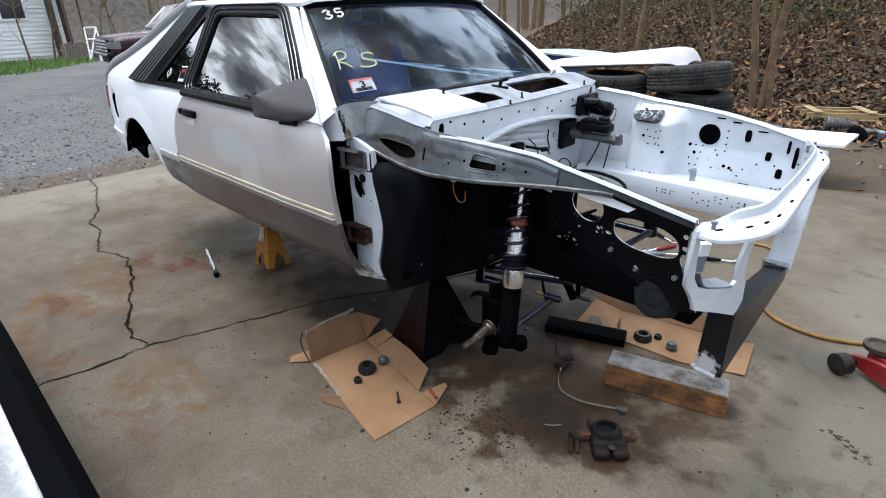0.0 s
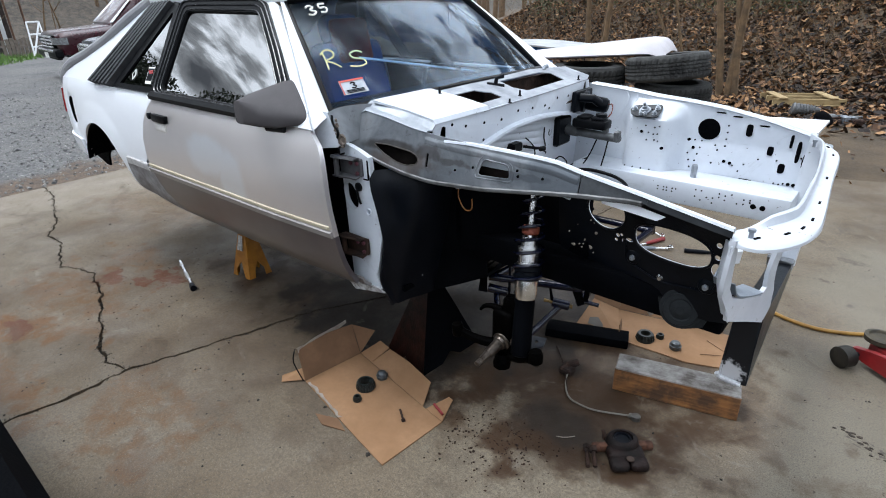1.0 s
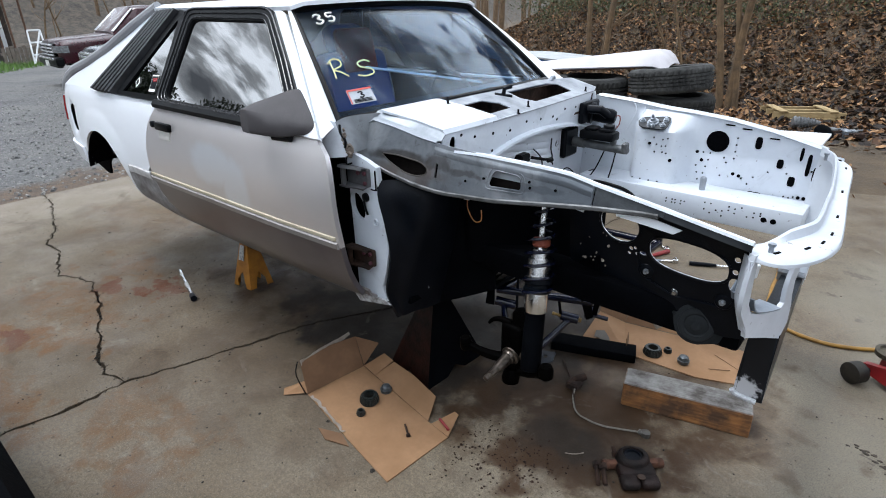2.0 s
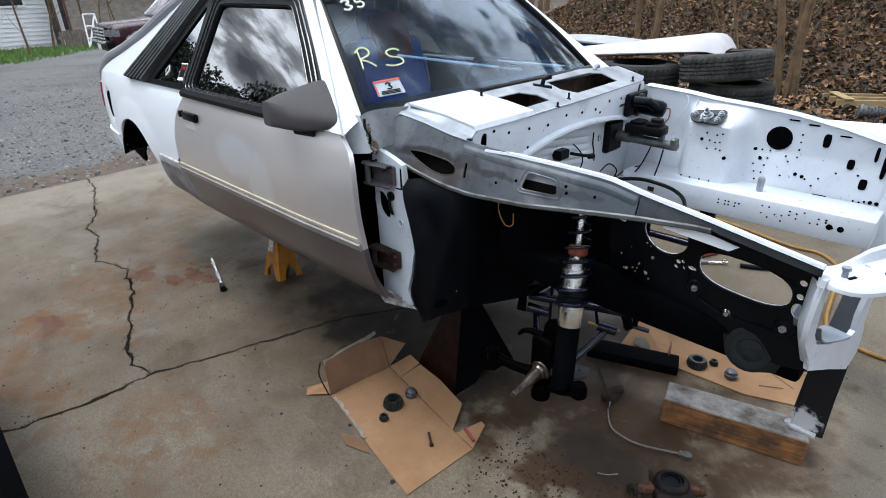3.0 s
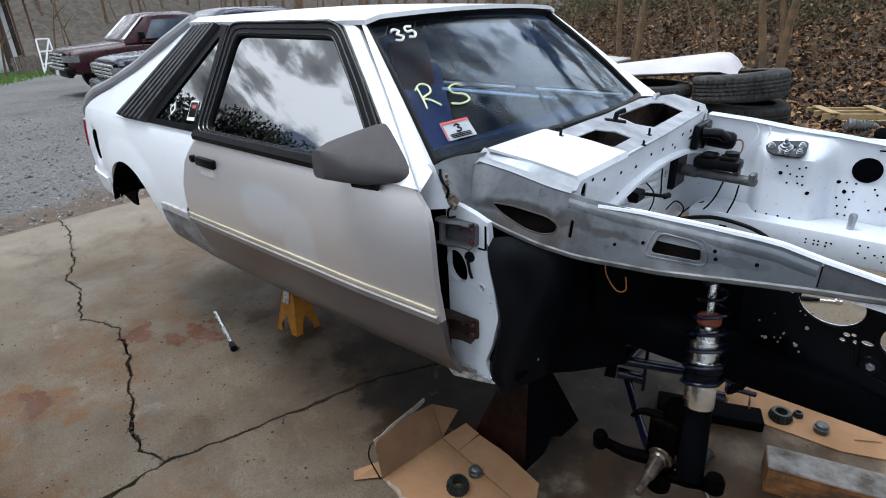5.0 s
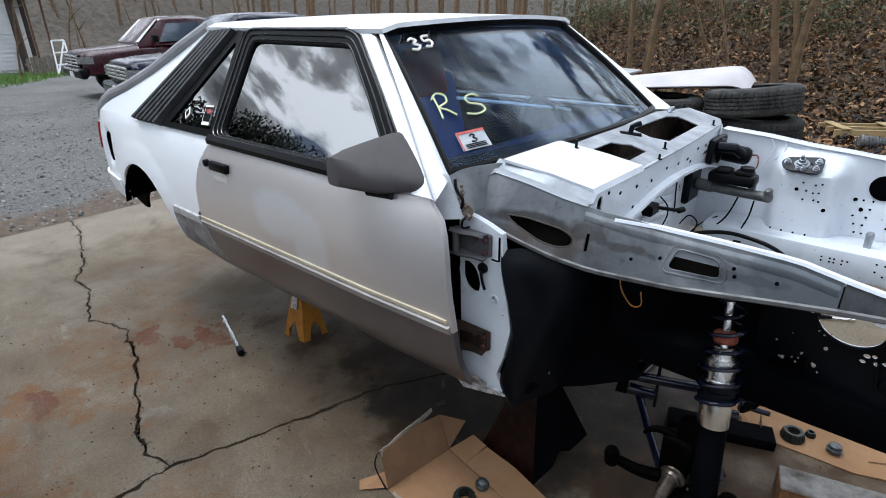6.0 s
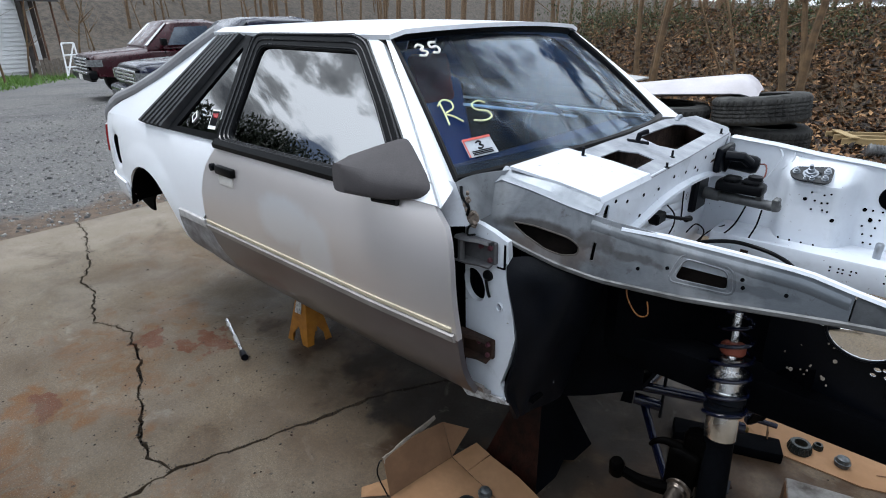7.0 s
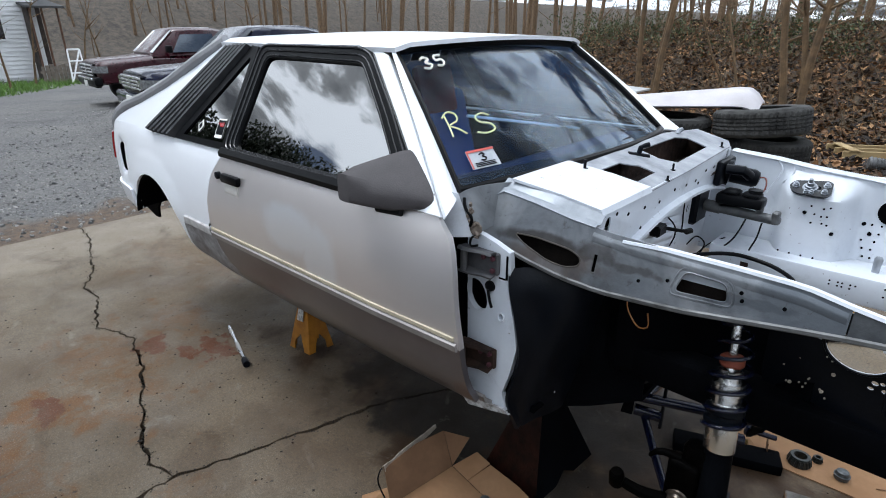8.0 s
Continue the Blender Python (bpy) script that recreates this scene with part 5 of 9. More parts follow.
plate(bm, [(-0.66, 1.088), (-0.606, 1.081), (-0.559, 1.068), (-0.512, 1.050), (-0.507, 1.0), (-0.515, 0.95), (-0.505, 0.90), (-0.49, 0.84), (-0.478, 0.76), (-0.50, 0.66), (-0.525, 0.585), (-0.505, 0.53), (-0.60, 0.51), (-0.66, 0.515)],
      [oval(-0.625, 0.888, 0.036, 0.052, 20, 2.2, 0.3), oval(-0.534, 0.845, 0.009, 0.011, 10)], pillar_place, 0.02)
pillar = part("hinge_pillar", bm, BAYWHITE, car, "white hinge pillar with bolted door hinges")
bm = bmesh.new()
box(bm, (-0.68, -0.69, 0.50), (-0.56, -0.60, 1.03))
part("pillar_core", bm, BLACK, pillar)
BOLT = surface("purple_bolt", (0.12, 0.03, 0.05), (0.06, 0.03, 0.03), 0.5, metal=0.4)
for z, mat in ((1.012, STEEL), (0.705, RUST)):
    bm = bmesh.new()
    box(bm, (-0.655, -0.752, z - 0.036), (-0.542, -0.737, z + 0.030), 0.004)
    sheet(bm, [[(x, -0.75, z + 0.030), (x, -0.772 - 0.012 * (x < -0.60), z + 0.034), (x, -0.774 - 0.012 * (x < -0.60), z + 0.028)] for x in (-0.66, -0.62, -0.585, -0.55)], 0.004)
    sheet(bm, [[(x, -0.75, z - 0.036), (x, -0.772 - 0.012 * (x < -0.60), z - 0.042), (x, -0.774 - 0.012 * (x < -0.60), z - 0.036)] for x in (-0.66, -0.62, -0.585, -0.55)], 0.004)
    turned(bm, (-0.645, -0.775, z - 0.040), (-0.645, -0.775, z + 0.032), [(0, 0.010), (0.072, 0.010)], 10)
    hinge = part("door_hinge", bm, surface("primer_grey", (0.055, 0.056, 0.062), (0.11, 0.11, 0.118), 0.5, metal=0.3) if z > 0.9 else RUST, pillar, "grey steel door hinge" if z > 0.9 else "rusty door hinge")
    for x, dz in ((-0.59, 0.012), (-0.558, 0.014), (-0.558, -0.022)):
        bm = bmesh.new()
        turned(bm, (x, -0.752, z + dz), (x, -0.762, z + dz), [(0, 0.008), (0.007, 0.008), (0.009, 0.005)], 6)
        part("hinge_bolt", bm, BOLT, hinge)
bm = bmesh.new()
box(bm, (-0.522, -0.7415, 0.968), (-0.516, -0.738, 1.040))
box(bm, (-0.545, -0.7415, 0.966), (-0.522, -0.738, 0.970))
part("panel_gap", bm, BLACK, pillar)
bm = bmesh.new()
turned(bm, (-0.575, -0.737, 0.933), (-0.575, -0.752, 0.933), [(0, 0.017), (0.008, 0.016), (0.012, 0.008)], 12)
tube(bm, [(-0.575, -0.75, 0.925), (-0.567, -0.752, 0.895), (-0.562, -0.748, 0.872)], 0.0045, 7)
part("grommet", bm, TRIM, pillar)
bm = bmesh.new()
tube(bm, [(-0.534 + 0.011 * math.cos(a), -0.738, 0.845 + 0.013 * math.sin(a)) for a in dense(0, 2 * math.pi, 12)], 0.003, 6, caps=False)
part("ring", bm, BAYWHITE, pillar)
bm = bmesh.new()
sheet(bm, [[(-0.66, -0.75, 0.525), (-0.64, -0.745, 0.50), (-0.62, -0.70, 0.48)], [(-0.58, -0.742, 0.535), (-0.565, -0.735, 0.51), (-0.55, -0.69, 0.49)], [(-0.51, -0.735, 0.54), (-0.50, -0.725, 0.52), (-0.49, -0.69, 0.50)]], 0.006, 1)
part("sill_end", bm, surface("chipped_sill", (0.55, 0.56, 0.58), (0.08, 0.06, 0.05), 0.6, scale=60), pillar)

# rear half of the wheel well: black undercoated sheet
bm = bmesh.new()
LINER = [  # z, then (x, y) from the pillar edge inwards
    (0.998, ((-0.525, -0.728), (-0.49, -0.69), (-0.44, -0.66), (-0.38, -0.62), (-0.36, -0.52), (-0.36, -0.40))),
    (0.94, ((-0.510, -0.738), (-0.47, -0.715), (-0.41, -0.67), (-0.36, -0.62), (-0.345, -0.52), (-0.36, -0.38))),
    (0.84, ((-0.485, -0.738), (-0.455, -0.715), (-0.405, -0.66), (-0.365, -0.59), (-0.36, -0.50), (-0.37, -0.36))),
    (0.75, ((-0.472, -0.738), (-0.455, -0.71), (-0.42, -0.65), (-0.385, -0.57), (-0.375, -0.48), (-0.38, -0.34))),
    (0.65, ((-0.490, -0.735), (-0.475, -0.70), (-0.445, -0.64), (-0.415, -0.56), (-0.40, -0.47), (-0.40, -0.32))),
    (0.56, ((-0.510, -0.730), (-0.495, -0.69), (-0.465, -0.63), (-0.435, -0.56), (-0.42, -0.46), (-0.42, -0.30))),
    (0.45, ((-0.490, -0.700), (-0.50, -0.66), (-0.49, -0.62), (-0.46, -0.55), (-0.45, -0.45), (-0.45, -0.30))),
]
cols_ = [smooth_line([(x, y, z) for x, y in row], 22) for z, row in LINER]
cols_ = [smooth_line([c[j] for c in cols_], 30) for j in range(22)]
for j, col_ in enumerate(cols_):
    for p in col_:
        # a pressed swage down the middle and a shallow dish above it
        p += Vector((0.35, -0.8, 0)) * (0.022 * math.exp(-((j - 9 - 10 * (p.z - 0.75)) / 2.4) ** 2) * max(0.0, min(1.0, (1.0 - p.z) / 0.12)) - 0.016 * math.exp(-((j - 5) / 2.5) ** 2 - ((p.z - 0.88) / 0.07) ** 2))
sheet(bm, cols_, 0.012, 1)
part("wheel_well_liner", bm, SATIN, car, "black undercoated wheel-well sheet")
# strut tower and inner apron, near side, black outside
bm = bmesh.new()
rows = []
for z in (1.03, 0.98, 0.90, 0.80, 0.74, 0.69):
    rows.append(smooth_line([(-0.37, -0.44, z), (-0.27, -0.50 - 0.06 * (z - 0.6), z), (-0.14, -0.44, z), (-0.09, -0.38 - 0.1 * (z - 0.6), z), (0.0, -0.37, z), (0.08, -0.38 - 0.1 * (z - 0.6), z), (0.12, -0.43, z), (0.20, -0.455, z)], 24))
sheet(bm, rows, 0.006, -1)
part("strut_tower", bm, BLACK, car, "black strut tower side")
bm = bmesh.new()
sheet(bm, [[(x, -0.50 + 0.25 * max(0.0, x + 0.36), zb + (0.92 - zb) * f) for f in dense(0, 1, 5)] for x in dense(-0.60, -0.20, 8) for zb in (0.405 + 0.50 * (x + 0.555),)], 0.012)
sheet(bm, [[(x, -0.50 + 0.25 * max(0.0, x + 0.36) + w, 0.405 + 0.50 * (x + 0.555)) for w in (0.0, 0.15, 0.40, 0.9)] for x in dense(-0.60, -0.20, 8)], 0.012)
part("toe_board", bm, BLACK, car, "black undercoated toe board under the bulkhead")
bm = bmesh.new()
sheet(bm, [[(x, y, 1.02 + 0.02 * math.sin(math.pi * (x + 0.14) / 0.26)) for y in dense(-0.62, -0.48, 4)] for x in dense(-0.14, 0.12, 6)], 0.006, -1)
part("tower_cap", bm, BAYWHITE, car)
# pale discs painted as the light that shows through rust holes
bm = bmesh.new()
rnd = random.Random(4)
for k in range(20):
    x, z = 0.13 + rnd.uniform(-0.01, 0.11), rnd.uniform(0.79, 0.93)
    turned(bm, (x, -0.458 - 0.02 * (x > 0.2), z), (x, -0.464, z), [(0, 0.0022 * (2 if k % 9 == 0 else 1)), (0.003, 0.0022 * (2 if k % 9 == 0 else 1))], 8)
part("lit_rust_holes", bm, PAPERTORN, car)["kind"] = "stuff"


def near_apron(u, v, d):
    y = -0.425 - 0.20 * u - 0.16 * (v - 0.85)
    f = max(0.0, min(1.0, (v - 0.985) / 0.07)) if u > 0.2 else 0.0
    return (u, y + (rail_y(u, v) + 0.008 - y) * f * f * (3 - 2 * f) + d, v)


ap_out = [(0.08, 0.985), (0.15, 1.04), (0.24, 1.092), (0.40, 1.066), (0.50, 1.046), (0.625, 1.020), (0.632, 0.93), (0.615, 0.85), (0.640, 0.76), (0.655, 0.735), (0.60, 0.715), (0.42, 0.700), (0.20, 0.690), (0.10, 0.695), (0.08, 0.80)]
ap_holes = [oval(0.262, 0.957, 0.066, 0.056, 26), oval(0.475, 0.915, 0.112, 0.050, 28, 2.6, 0.02), oval(0.604, 0.886, 0.014, 0.021, 14), oval(0.602, 0.962, 0.008, 0.008, 10), oval(0.602, 0.925, 0.008, 0.008, 10),
            oval(0.305, 0.890, 0.007, 0.006, 10), oval(0.325, 0.878, 0.006, 0.006, 10), oval(0.300, 0.873, 0.006, 0.005, 10), oval(0.345, 0.886, 0.012, 0.006, 12), oval(0.318, 0.895, 0.005, 0.005, 8)]
bm = bmesh.new()
plate(bm, ap_out, ap_holes, near_apron, 0.003)
apron = part("inner_apron", bm, SATIN, car, "satin black inner apron with a round and a long oval opening")
bm = bmesh.new()
plate(bm, ap_out, ap_holes, lambda u, v, d: near_apron(u, v, d + 0.0035), 0.003)
part("apron_inside", bm, BAYWHITE, apron)
for (cx, cz, rx, rz, pw) in ((0.475, 0.915, 0.115, 0.053, 2.6), (0.262, 0.957, 0.068, 0.058, 2.0)):
    bm = bmesh.new()
    pts = [Vector(near_apron(u, v, -0.001)) for u, v in oval(cx, cz, rx, rz, 32, pw, 0.02)]
    tube(bm, pts + [pts[0]], 0.0035, 6, caps=False)
    part("opening_rim", bm, SATIN, apron)
for u, v in ((0.362, 0.835), (0.585, 0.828)):
    bm = bmesh.new()
    p = Vector(near_apron(u, v, 0))
    turned(bm, p, p + Vector((0, -0.03, 0)), [(0, 0.024), (0.005, 0.020), (0.007, 0.012)], 14)
    boss = part("boss", bm, SATIN, apron)
    bm = bmesh.new()
    turned(bm, p + Vector((0, -0.007, 0)), p + Vector((0, -0.03, 0)), [(0, 0.009), (0.006, 0.009), (0.0065, 0.005), (0.014, 0.005)], 6)
    part("bolt", bm, STEEL, boss, "bolt on a raised boss")
bm = bmesh.new()
p = Vector(near_apron(0.452, 0.797, 0))
turned(bm, p, p + Vector((0, -0.02, 0)), [(0, 0.012), (0.004, 0.009), (0.009, 0.006)], 10)
part("plug", bm, CHROME, apron)
bm = bmesh.new()
pts = smooth_line([near_apron(u, v, -0.002) for u, v in ((0.33, 0.885), (0.335, 0.84), (0.345, 0.815), (0.42, 0.79), (0.46, 0.785), (0.54, 0.80), (0.575, 0.805), (0.60, 0.815), (0.612, 0.84))], 30)
tube(bm, pts, 0.005, 6)
part("pressed_bead", bm, SATIN, apron)
# frame rail under the apron
bm = bmesh.new()
box(bm, (-0.30, -0.50, 0.665), (0.64, -0.40, 0.765), 0.012, seg=2)
part("frame_rail", bm, BLACK, car, "black boxed frame rail")
bm = bmesh.new()
turned(bm, (0.525, -0.505, 0.722), (0.535, -0.57, 0.734), [(0, 0.060), (0.012, 0.060), (0.016, 0.050), (0.022, 0.047), (0.024, 0.034), (0.020, 0.030), (0.026, 0.016), (0.030, 0.012)], 24)
plate(bm, [(0.455, 0.735), (0.465, 0.695), (0.535, 0.655), (0.59, 0.680), (0.61, 0.745)], [], lambda u, v, d: (u, -0.508 + d, v), 0.02)
part("rubber_mount", bm, surface("dusty_rubber", (0.012, 0.014, 0.016), (0.02, 0.022, 0.024), 0.7, spec=0.15), car, "round black rubber body mount")

# far apron, white, with tower and holes
def far_apron(u, v, d):
    tower = 0.125 * (1 / (1 + math.exp(-(u + 0.135) / 0.012))) * (1 / (1 + math.exp((u - 0.095 + 0.10 * (v - 0.9)) / 0.014)))
    tower *= 1.0 - max(0.0, min(1.0, (v - 1.025) / 0.065))
    sweep = 0.02 * math.exp(-((u - 0.21) / 0.05) ** 2) * max(0.0, min(1.0, (0.93 - v) / 0.2))
    return (u, 0.655 - tower - 0.16 * max(0.0, 0.93 - v) - sweep - d * 1.0 + 0.0, v)


FA_X, FA_TOP = (-0.37, -0.20, -0.05, 0.10, 0.25, 0.42, 0.56, 0.62), (1.140, 1.128, 1.110, 1.100, 1.085, 1.055, 1.020, 1.005)
bm = bmesh.new()
xs = sorted(set([round(v, 4) for v in dense(-0.44, 0.62, 64)] + [round(-0.135 + 0.008 * k, 4) for k in range(-5, 6)] + [round(0.09 + 0.008 * k, 4) for k in range(-5, 6)]))
sheet(bm, [[far_apron(x, 0.70 + (interp(x, FA_X, FA_TOP) - 0.70) * k / 34, 0) for k in range(35)] for x in xs], 0.004, 1)
far = part("far_apron", bm, BAYWHITE, car, "white inner apron with strut tower and punched holes")


def far_dark(pts, r, n=14):
    bm = bmesh.new()
    for u, v in pts:
        plate(bm, oval(u, v, r, r, n), [], lambda a, b, d: far_apron(a, b, 0.003 - d), 0.002)
    return bm


part("round_opening", far_dark([(0.212, 0.985)], 0.047, 28), BLACK, far, "large round opening")
rnd = random.Random(21)
for at in ([(-0.045, 0.965), (0.055, 0.90), (0.135, 0.93), (0.16, 0.895), (-0.25, 0.87), (0.13, 0.775), (0.30, 0.855), (0.325, 0.85), (0.565, 0.80), (0.585, 0.80)]):
    part("bolt_hole", far_dark([at], 0.007), BLACK, far)
part("small_holes", far_dark([(-0.02 + 0.03 * (k % 3) + rnd.uniform(-0.012, 0.012), 0.99 - 0.026 * (k // 3) + rnd.uniform(-0.010, 0.010)) for k in range(9)] + [(0.15 + 0.035 * (k % 2) + rnd.uniform(-0.01, 0.01), 0.93 - 0.03 * (k // 2)) for k in range(10)]
                             + [(0.29, 1.01 - 0.03 * k) for k in range(4)] + [(rnd.uniform(0.2, 0.6), rnd.uniform(0.76, 0.93)) for k in range(14)] + [(-0.10 + 0.04 * k, 0.80) for k in range(4)], 0.0038, 8), BLACK, far)["kind"] = "stuff"
for u, v, rx, rv in ((0.375, 1.0, 0.013, 0.026), (0.47, 0.925, 0.012, 0.019), (0.525, 0.86, 0.013, 0.02), (0.54, 0.975, 0.006, 0.028), (0.40, 0.79, 0.026, 0.004), (0.25, 1.062, 0.02, 0.003), (0.32, 1.052, 0.02, 0.003), (0.43, 1.025, 0.02, 0.003), (0.345, 0.77, 0.016, 0.003), (0.572, 0.935, 0.008, 0.045), (0.602, 0.90, 0.010, 0.030)):
    bm = bmesh.new()
    plate(bm, oval(u, v, rx, rv, 16, 3.5), [], lambda a, b, d: far_apron(a, b, 0.003 - d), 0.002)
    part("slot", bm, BLACK, far)
bm = bmesh.new()
sheet(bm, [[(x, 0.648, z - 0.003), (x, 0.655, z + 0.004), (x, 0.70, z + 0.002), (x, 0.725, z - 0.006), (x, 0.728, z - 0.06)] for x in dense(-0.37, 0.62, 30) for z in (interp(x, FA_X, FA_TOP),)], 0.004, 1)
part("far_flange", bm, BAYWHITE, far)
for pts in ([(-0.20, 0.66, 1.125), (-0.17, 0.645, 1.09), (-0.19, 0.64, 1.03), (-0.21, 0.64, 0.99)], [(-0.14, 0.665, 1.122), (-0.13, 0.642, 1.08), (-0.16, 0.64, 1.04)]):
    bm = bmesh.new()
    tube(bm, smooth_line(pts, 10), 0.003, 5)
    part("sealer_bead", bm, BAYWHITE, far)
# camber plate on the tower's sloping top
def tower_top(x, y, h):
    x, y, h = -0.05 + 0.70 * (x + 0.05), 0.556 + 0.74 * (y - 0.556), 0.75 * h
    return (x, y - 0.42 * h, 1.034 + 0.47 * (y - 0.53) + 0.9 * h)


bm = bmesh.new()
plate(bm, rounded([(-0.150, 0.560), (-0.128, 0.522), (-0.095, 0.505), (0.035, 0.505), (0.052, 0.530), (0.045, 0.615), (0.02, 0.628), (-0.13, 0.600)], 0.012, 2), [rounded([(-0.085, 0.535), (0.0, 0.535), (0.0, 0.58), (-0.085, 0.58)], 0.02, 4)], lambda u, v, d: tower_top(u, v, 0.004 + d), 0.008)
camber = part("camber_plate", bm, surface("black_anodised_plate", (0.008, 0.009, 0.011), (0.022, 0.024, 0.028), 0.35, metal=0.2), car, "black slotted camber plate bolted to the tower")
bm = bmesh.new()
turned(bm, tower_top(-0.05, 0.558, 0.006), tower_top(-0.05, 0.558, 0.07), [(0, 0.026), (0.009, 0.026), (0.010, 0.019), (0.018, 0.018), (0.019, 0.012), (0.030, 0.011), (0.031, 0.007), (0.046, 0.006)], 18)
part("strut_nut_stack", bm, STEEL, camber, "steel strut nut and spacer")
for x, y, r in ((-0.118, 0.560, 0.014), (0.022, 0.535, 0.013), (0.022, 0.585, 0.014), (-0.035, 0.522, 0.010), (-0.062, 0.520, 0.009)):
    bm = bmesh.new()
    turned(bm, tower_top(x, y, 0.012), tower_top(x, y, 0.036), [(0, r), (0.003, r), (0.0035, r * 0.75), (0.011, r * 0.75), (0.012, r * 0.45), (0.017, r * 0.45)], 6)
    part("nut", bm, STEEL, camber)
# far frame rail: white box with rows of punched holes
bm = bmesh.new()
box(bm, (-0.33, 0.43, 0.690), (0.62, 0.62, 0.796), 0.008, seg=2)
frail = part("far_frame_rail", bm, BAYWHITE, car, "white frame rail with rows of holes")
bm = bmesh.new()
rnd = random.Random(8)
spots(bm, [(0.10 + 0.02 * (k % 5) + rnd.uniform(-0.004, 0.004), 0.758 - 0.014 * (k // 5)) for k in range(9)] + [(0.26 + 0.024 * (k % 11), 0.772 - 0.022 * (k // 11) + rnd.uniform(-0.008, 0.008)) for k in range(26) if k % 5 != 2 and k % 7 != 3], lambda u, v, d: (u, 0.4285 + d, v), 0.0036, 8, 0.002)
spots(bm, [(0.49, 0.745), (0.525, 0.745)], lambda u, v, d: (u, 0.4285 + d, v), 0.011, 12, 0.002)
part("rail_holes", bm, BLACK, frail)["kind"] = "stuff"
bm = bmesh.new()
turned(bm, (0.215, 0.52, 0.79), (0.215, 0.52, 0.85), [(0, 0.012), (0.055, 0.014), (0.064, 0.010), (0.065, 0.004)], 12)
part("rail_tube", bm, STEEL, frail)

# radiator support: the white top bar, curved in plan
IN = [(0.630, -0.545), (0.665, -0.483), (0.712, -0.375), (0.722, -0.305), (0.717, -0.15), (0.707, 0.06), (0.668, 0.43), (0.632, 0.54), (0.605, 0.60)]
OUT = [(0.630, -0.608), (0.700, -0.614), (0.758, -0.545), (0.790, -0.43), (0.787, -0.29), (0.760, 0.03), (0.737, 0.375), (0.702, 0.50), (0.648, 0.61)]
a_line, b_line = smooth_line([(x, y, 0) for x, y in IN], 36), smooth_line([(x, y, 0) for x, y in OUT], 36)
bm = bmesh.new()
rows = []
for a, b in zip(a_line, b_line):
    z = 1.012 - 0.012 * abs(a.y)
    w = b - a
    # a raised inner flange that runs out towards the near corner
    e = 0.024 * min(1.0, max(0.0, (a.y + 0.52) / 0.08))
    rows.append([a + w * f + Vector((0, 0, z + dz)) for f, dz in ((0.0, -0.010), (0.0, e), (0.05, e + 0.003), (0.13, e), (0.20, 0.003), (0.27, 0.0), (0.80, -0.001), (0.93, -0.004), (0.99, -0.010), (1.0, -0.018))])
sheet(bm, rows, 0.004, -1)
core = part("radiator_support", bm, SUPPORT, car, "white curved radiator support with slots")
for k in (4, 8, 11, 14, 18, 22, 26, 30):
    bm = bmesh.new()
    a, b = a_line[k], b_line[k]
    c = a.lerp(b, 0.62)
    d = (a_line[k + 1] - a_line[k - 1]).normalized()
    n = Vector((-d.y, d.x, 0))
    z = 1.0155 - 0.012 * abs(a.y)
    vs = [bm.verts.new(c + d * u * 0.010 + n * v * 0.003 + Vector((0, 0, z - 0.0015))) for u, v in ((-1, -1), (1, -1), (1, 1), (-1, 1))]
    ws = [bm.verts.new(v.co + Vector((0, 0, -0.004))) for v in vs]
    bm.faces.new(vs)
    bm.faces.new(ws[::-1])
    for q in range(4):
        bm.faces.new((vs[q], ws[q], ws[(q + 1) % 4], vs[(q + 1) % 4]))
    part("slot", bm, BLACK, core)
for x, y in ((0.668, -0.57), (0.635, 0.50)):
    bm = bmesh.new()
    turned(bm, (x, y, 1.0), (x, y, 1.03), [(0, 0.006), (0.02, 0.006), (0.021, 0.009), (0.028, 0.009)], 8)
    part("stud", bm, STEEL, core)


# headlamp panel on the near corner: a white pressing with a large opening
def lamp_place(u, v, d):
    """u from 0 (outer edge) to 1 (inner), v up."""
    return (0.645 + 0.07 * u - d * 0.97, -0.62 + 0.26 * u + d * 0.25, v)


panel_out = [(0.02, 1.005), (0.0, 0.96), (-0.02, 0.90), (-0.01, 0.85), (0.10, 0.81), (0.17, 0.785), (0.20, 0.758), (0.60, 0.718), (0.98, 0.676), (1.08, 0.72), (1.06, 0.78), (1.02, 0.81), (1.0, 0.86), (1.06, 0.91), (1.12, 0.99), (0.9, 1.0)]
panel_hole = [(0.09, 0.985), (0.095, 0.92), (0.11, 0.865), (0.20, 0.83), (0.40, 0.81), (0.62, 0.795), (0.80, 0.783), (0.88, 0.80), (0.86, 0.84), (0.88, 0.875), (0.94, 0.92), (0.94, 0.97)]
bm = bmesh.new()
plate(bm, panel_out, [panel_hole], lamp_place, 0.012)
lamp_panel = part("headlamp_panel", bm, SUPPORT, car, "white headlamp mounting panel with ragged black overspray")
bm = bmesh.new()
sheet(bm, [smooth_line([lamp_place(u, v, d) for u, v in ((0.19, 0.87), (0.30, 0.825), (0.60, 0.797), (0.85, 0.785))], 12) for d in (0.0, 0.06)], 0.004)
sheet(bm, [[lamp_place(0.70, 0.94, 0.10), lamp_place(0.70, 0.86, 0.11), lamp_place(0.62, 0.80, 0.12)], [lamp_place(0.86, 0.94, 0.09), lamp_place(0.84, 0.86, 0.10), lamp_place(0.86, 0.79, 0.11)]], 0.005)
part("lamp_shelf", bm, surface("blue_grey_bracket", (0.22, 0.25, 0.29), (0.09, 0.11, 0.13), 0.45), lamp_panel)
bm = bmesh.new()
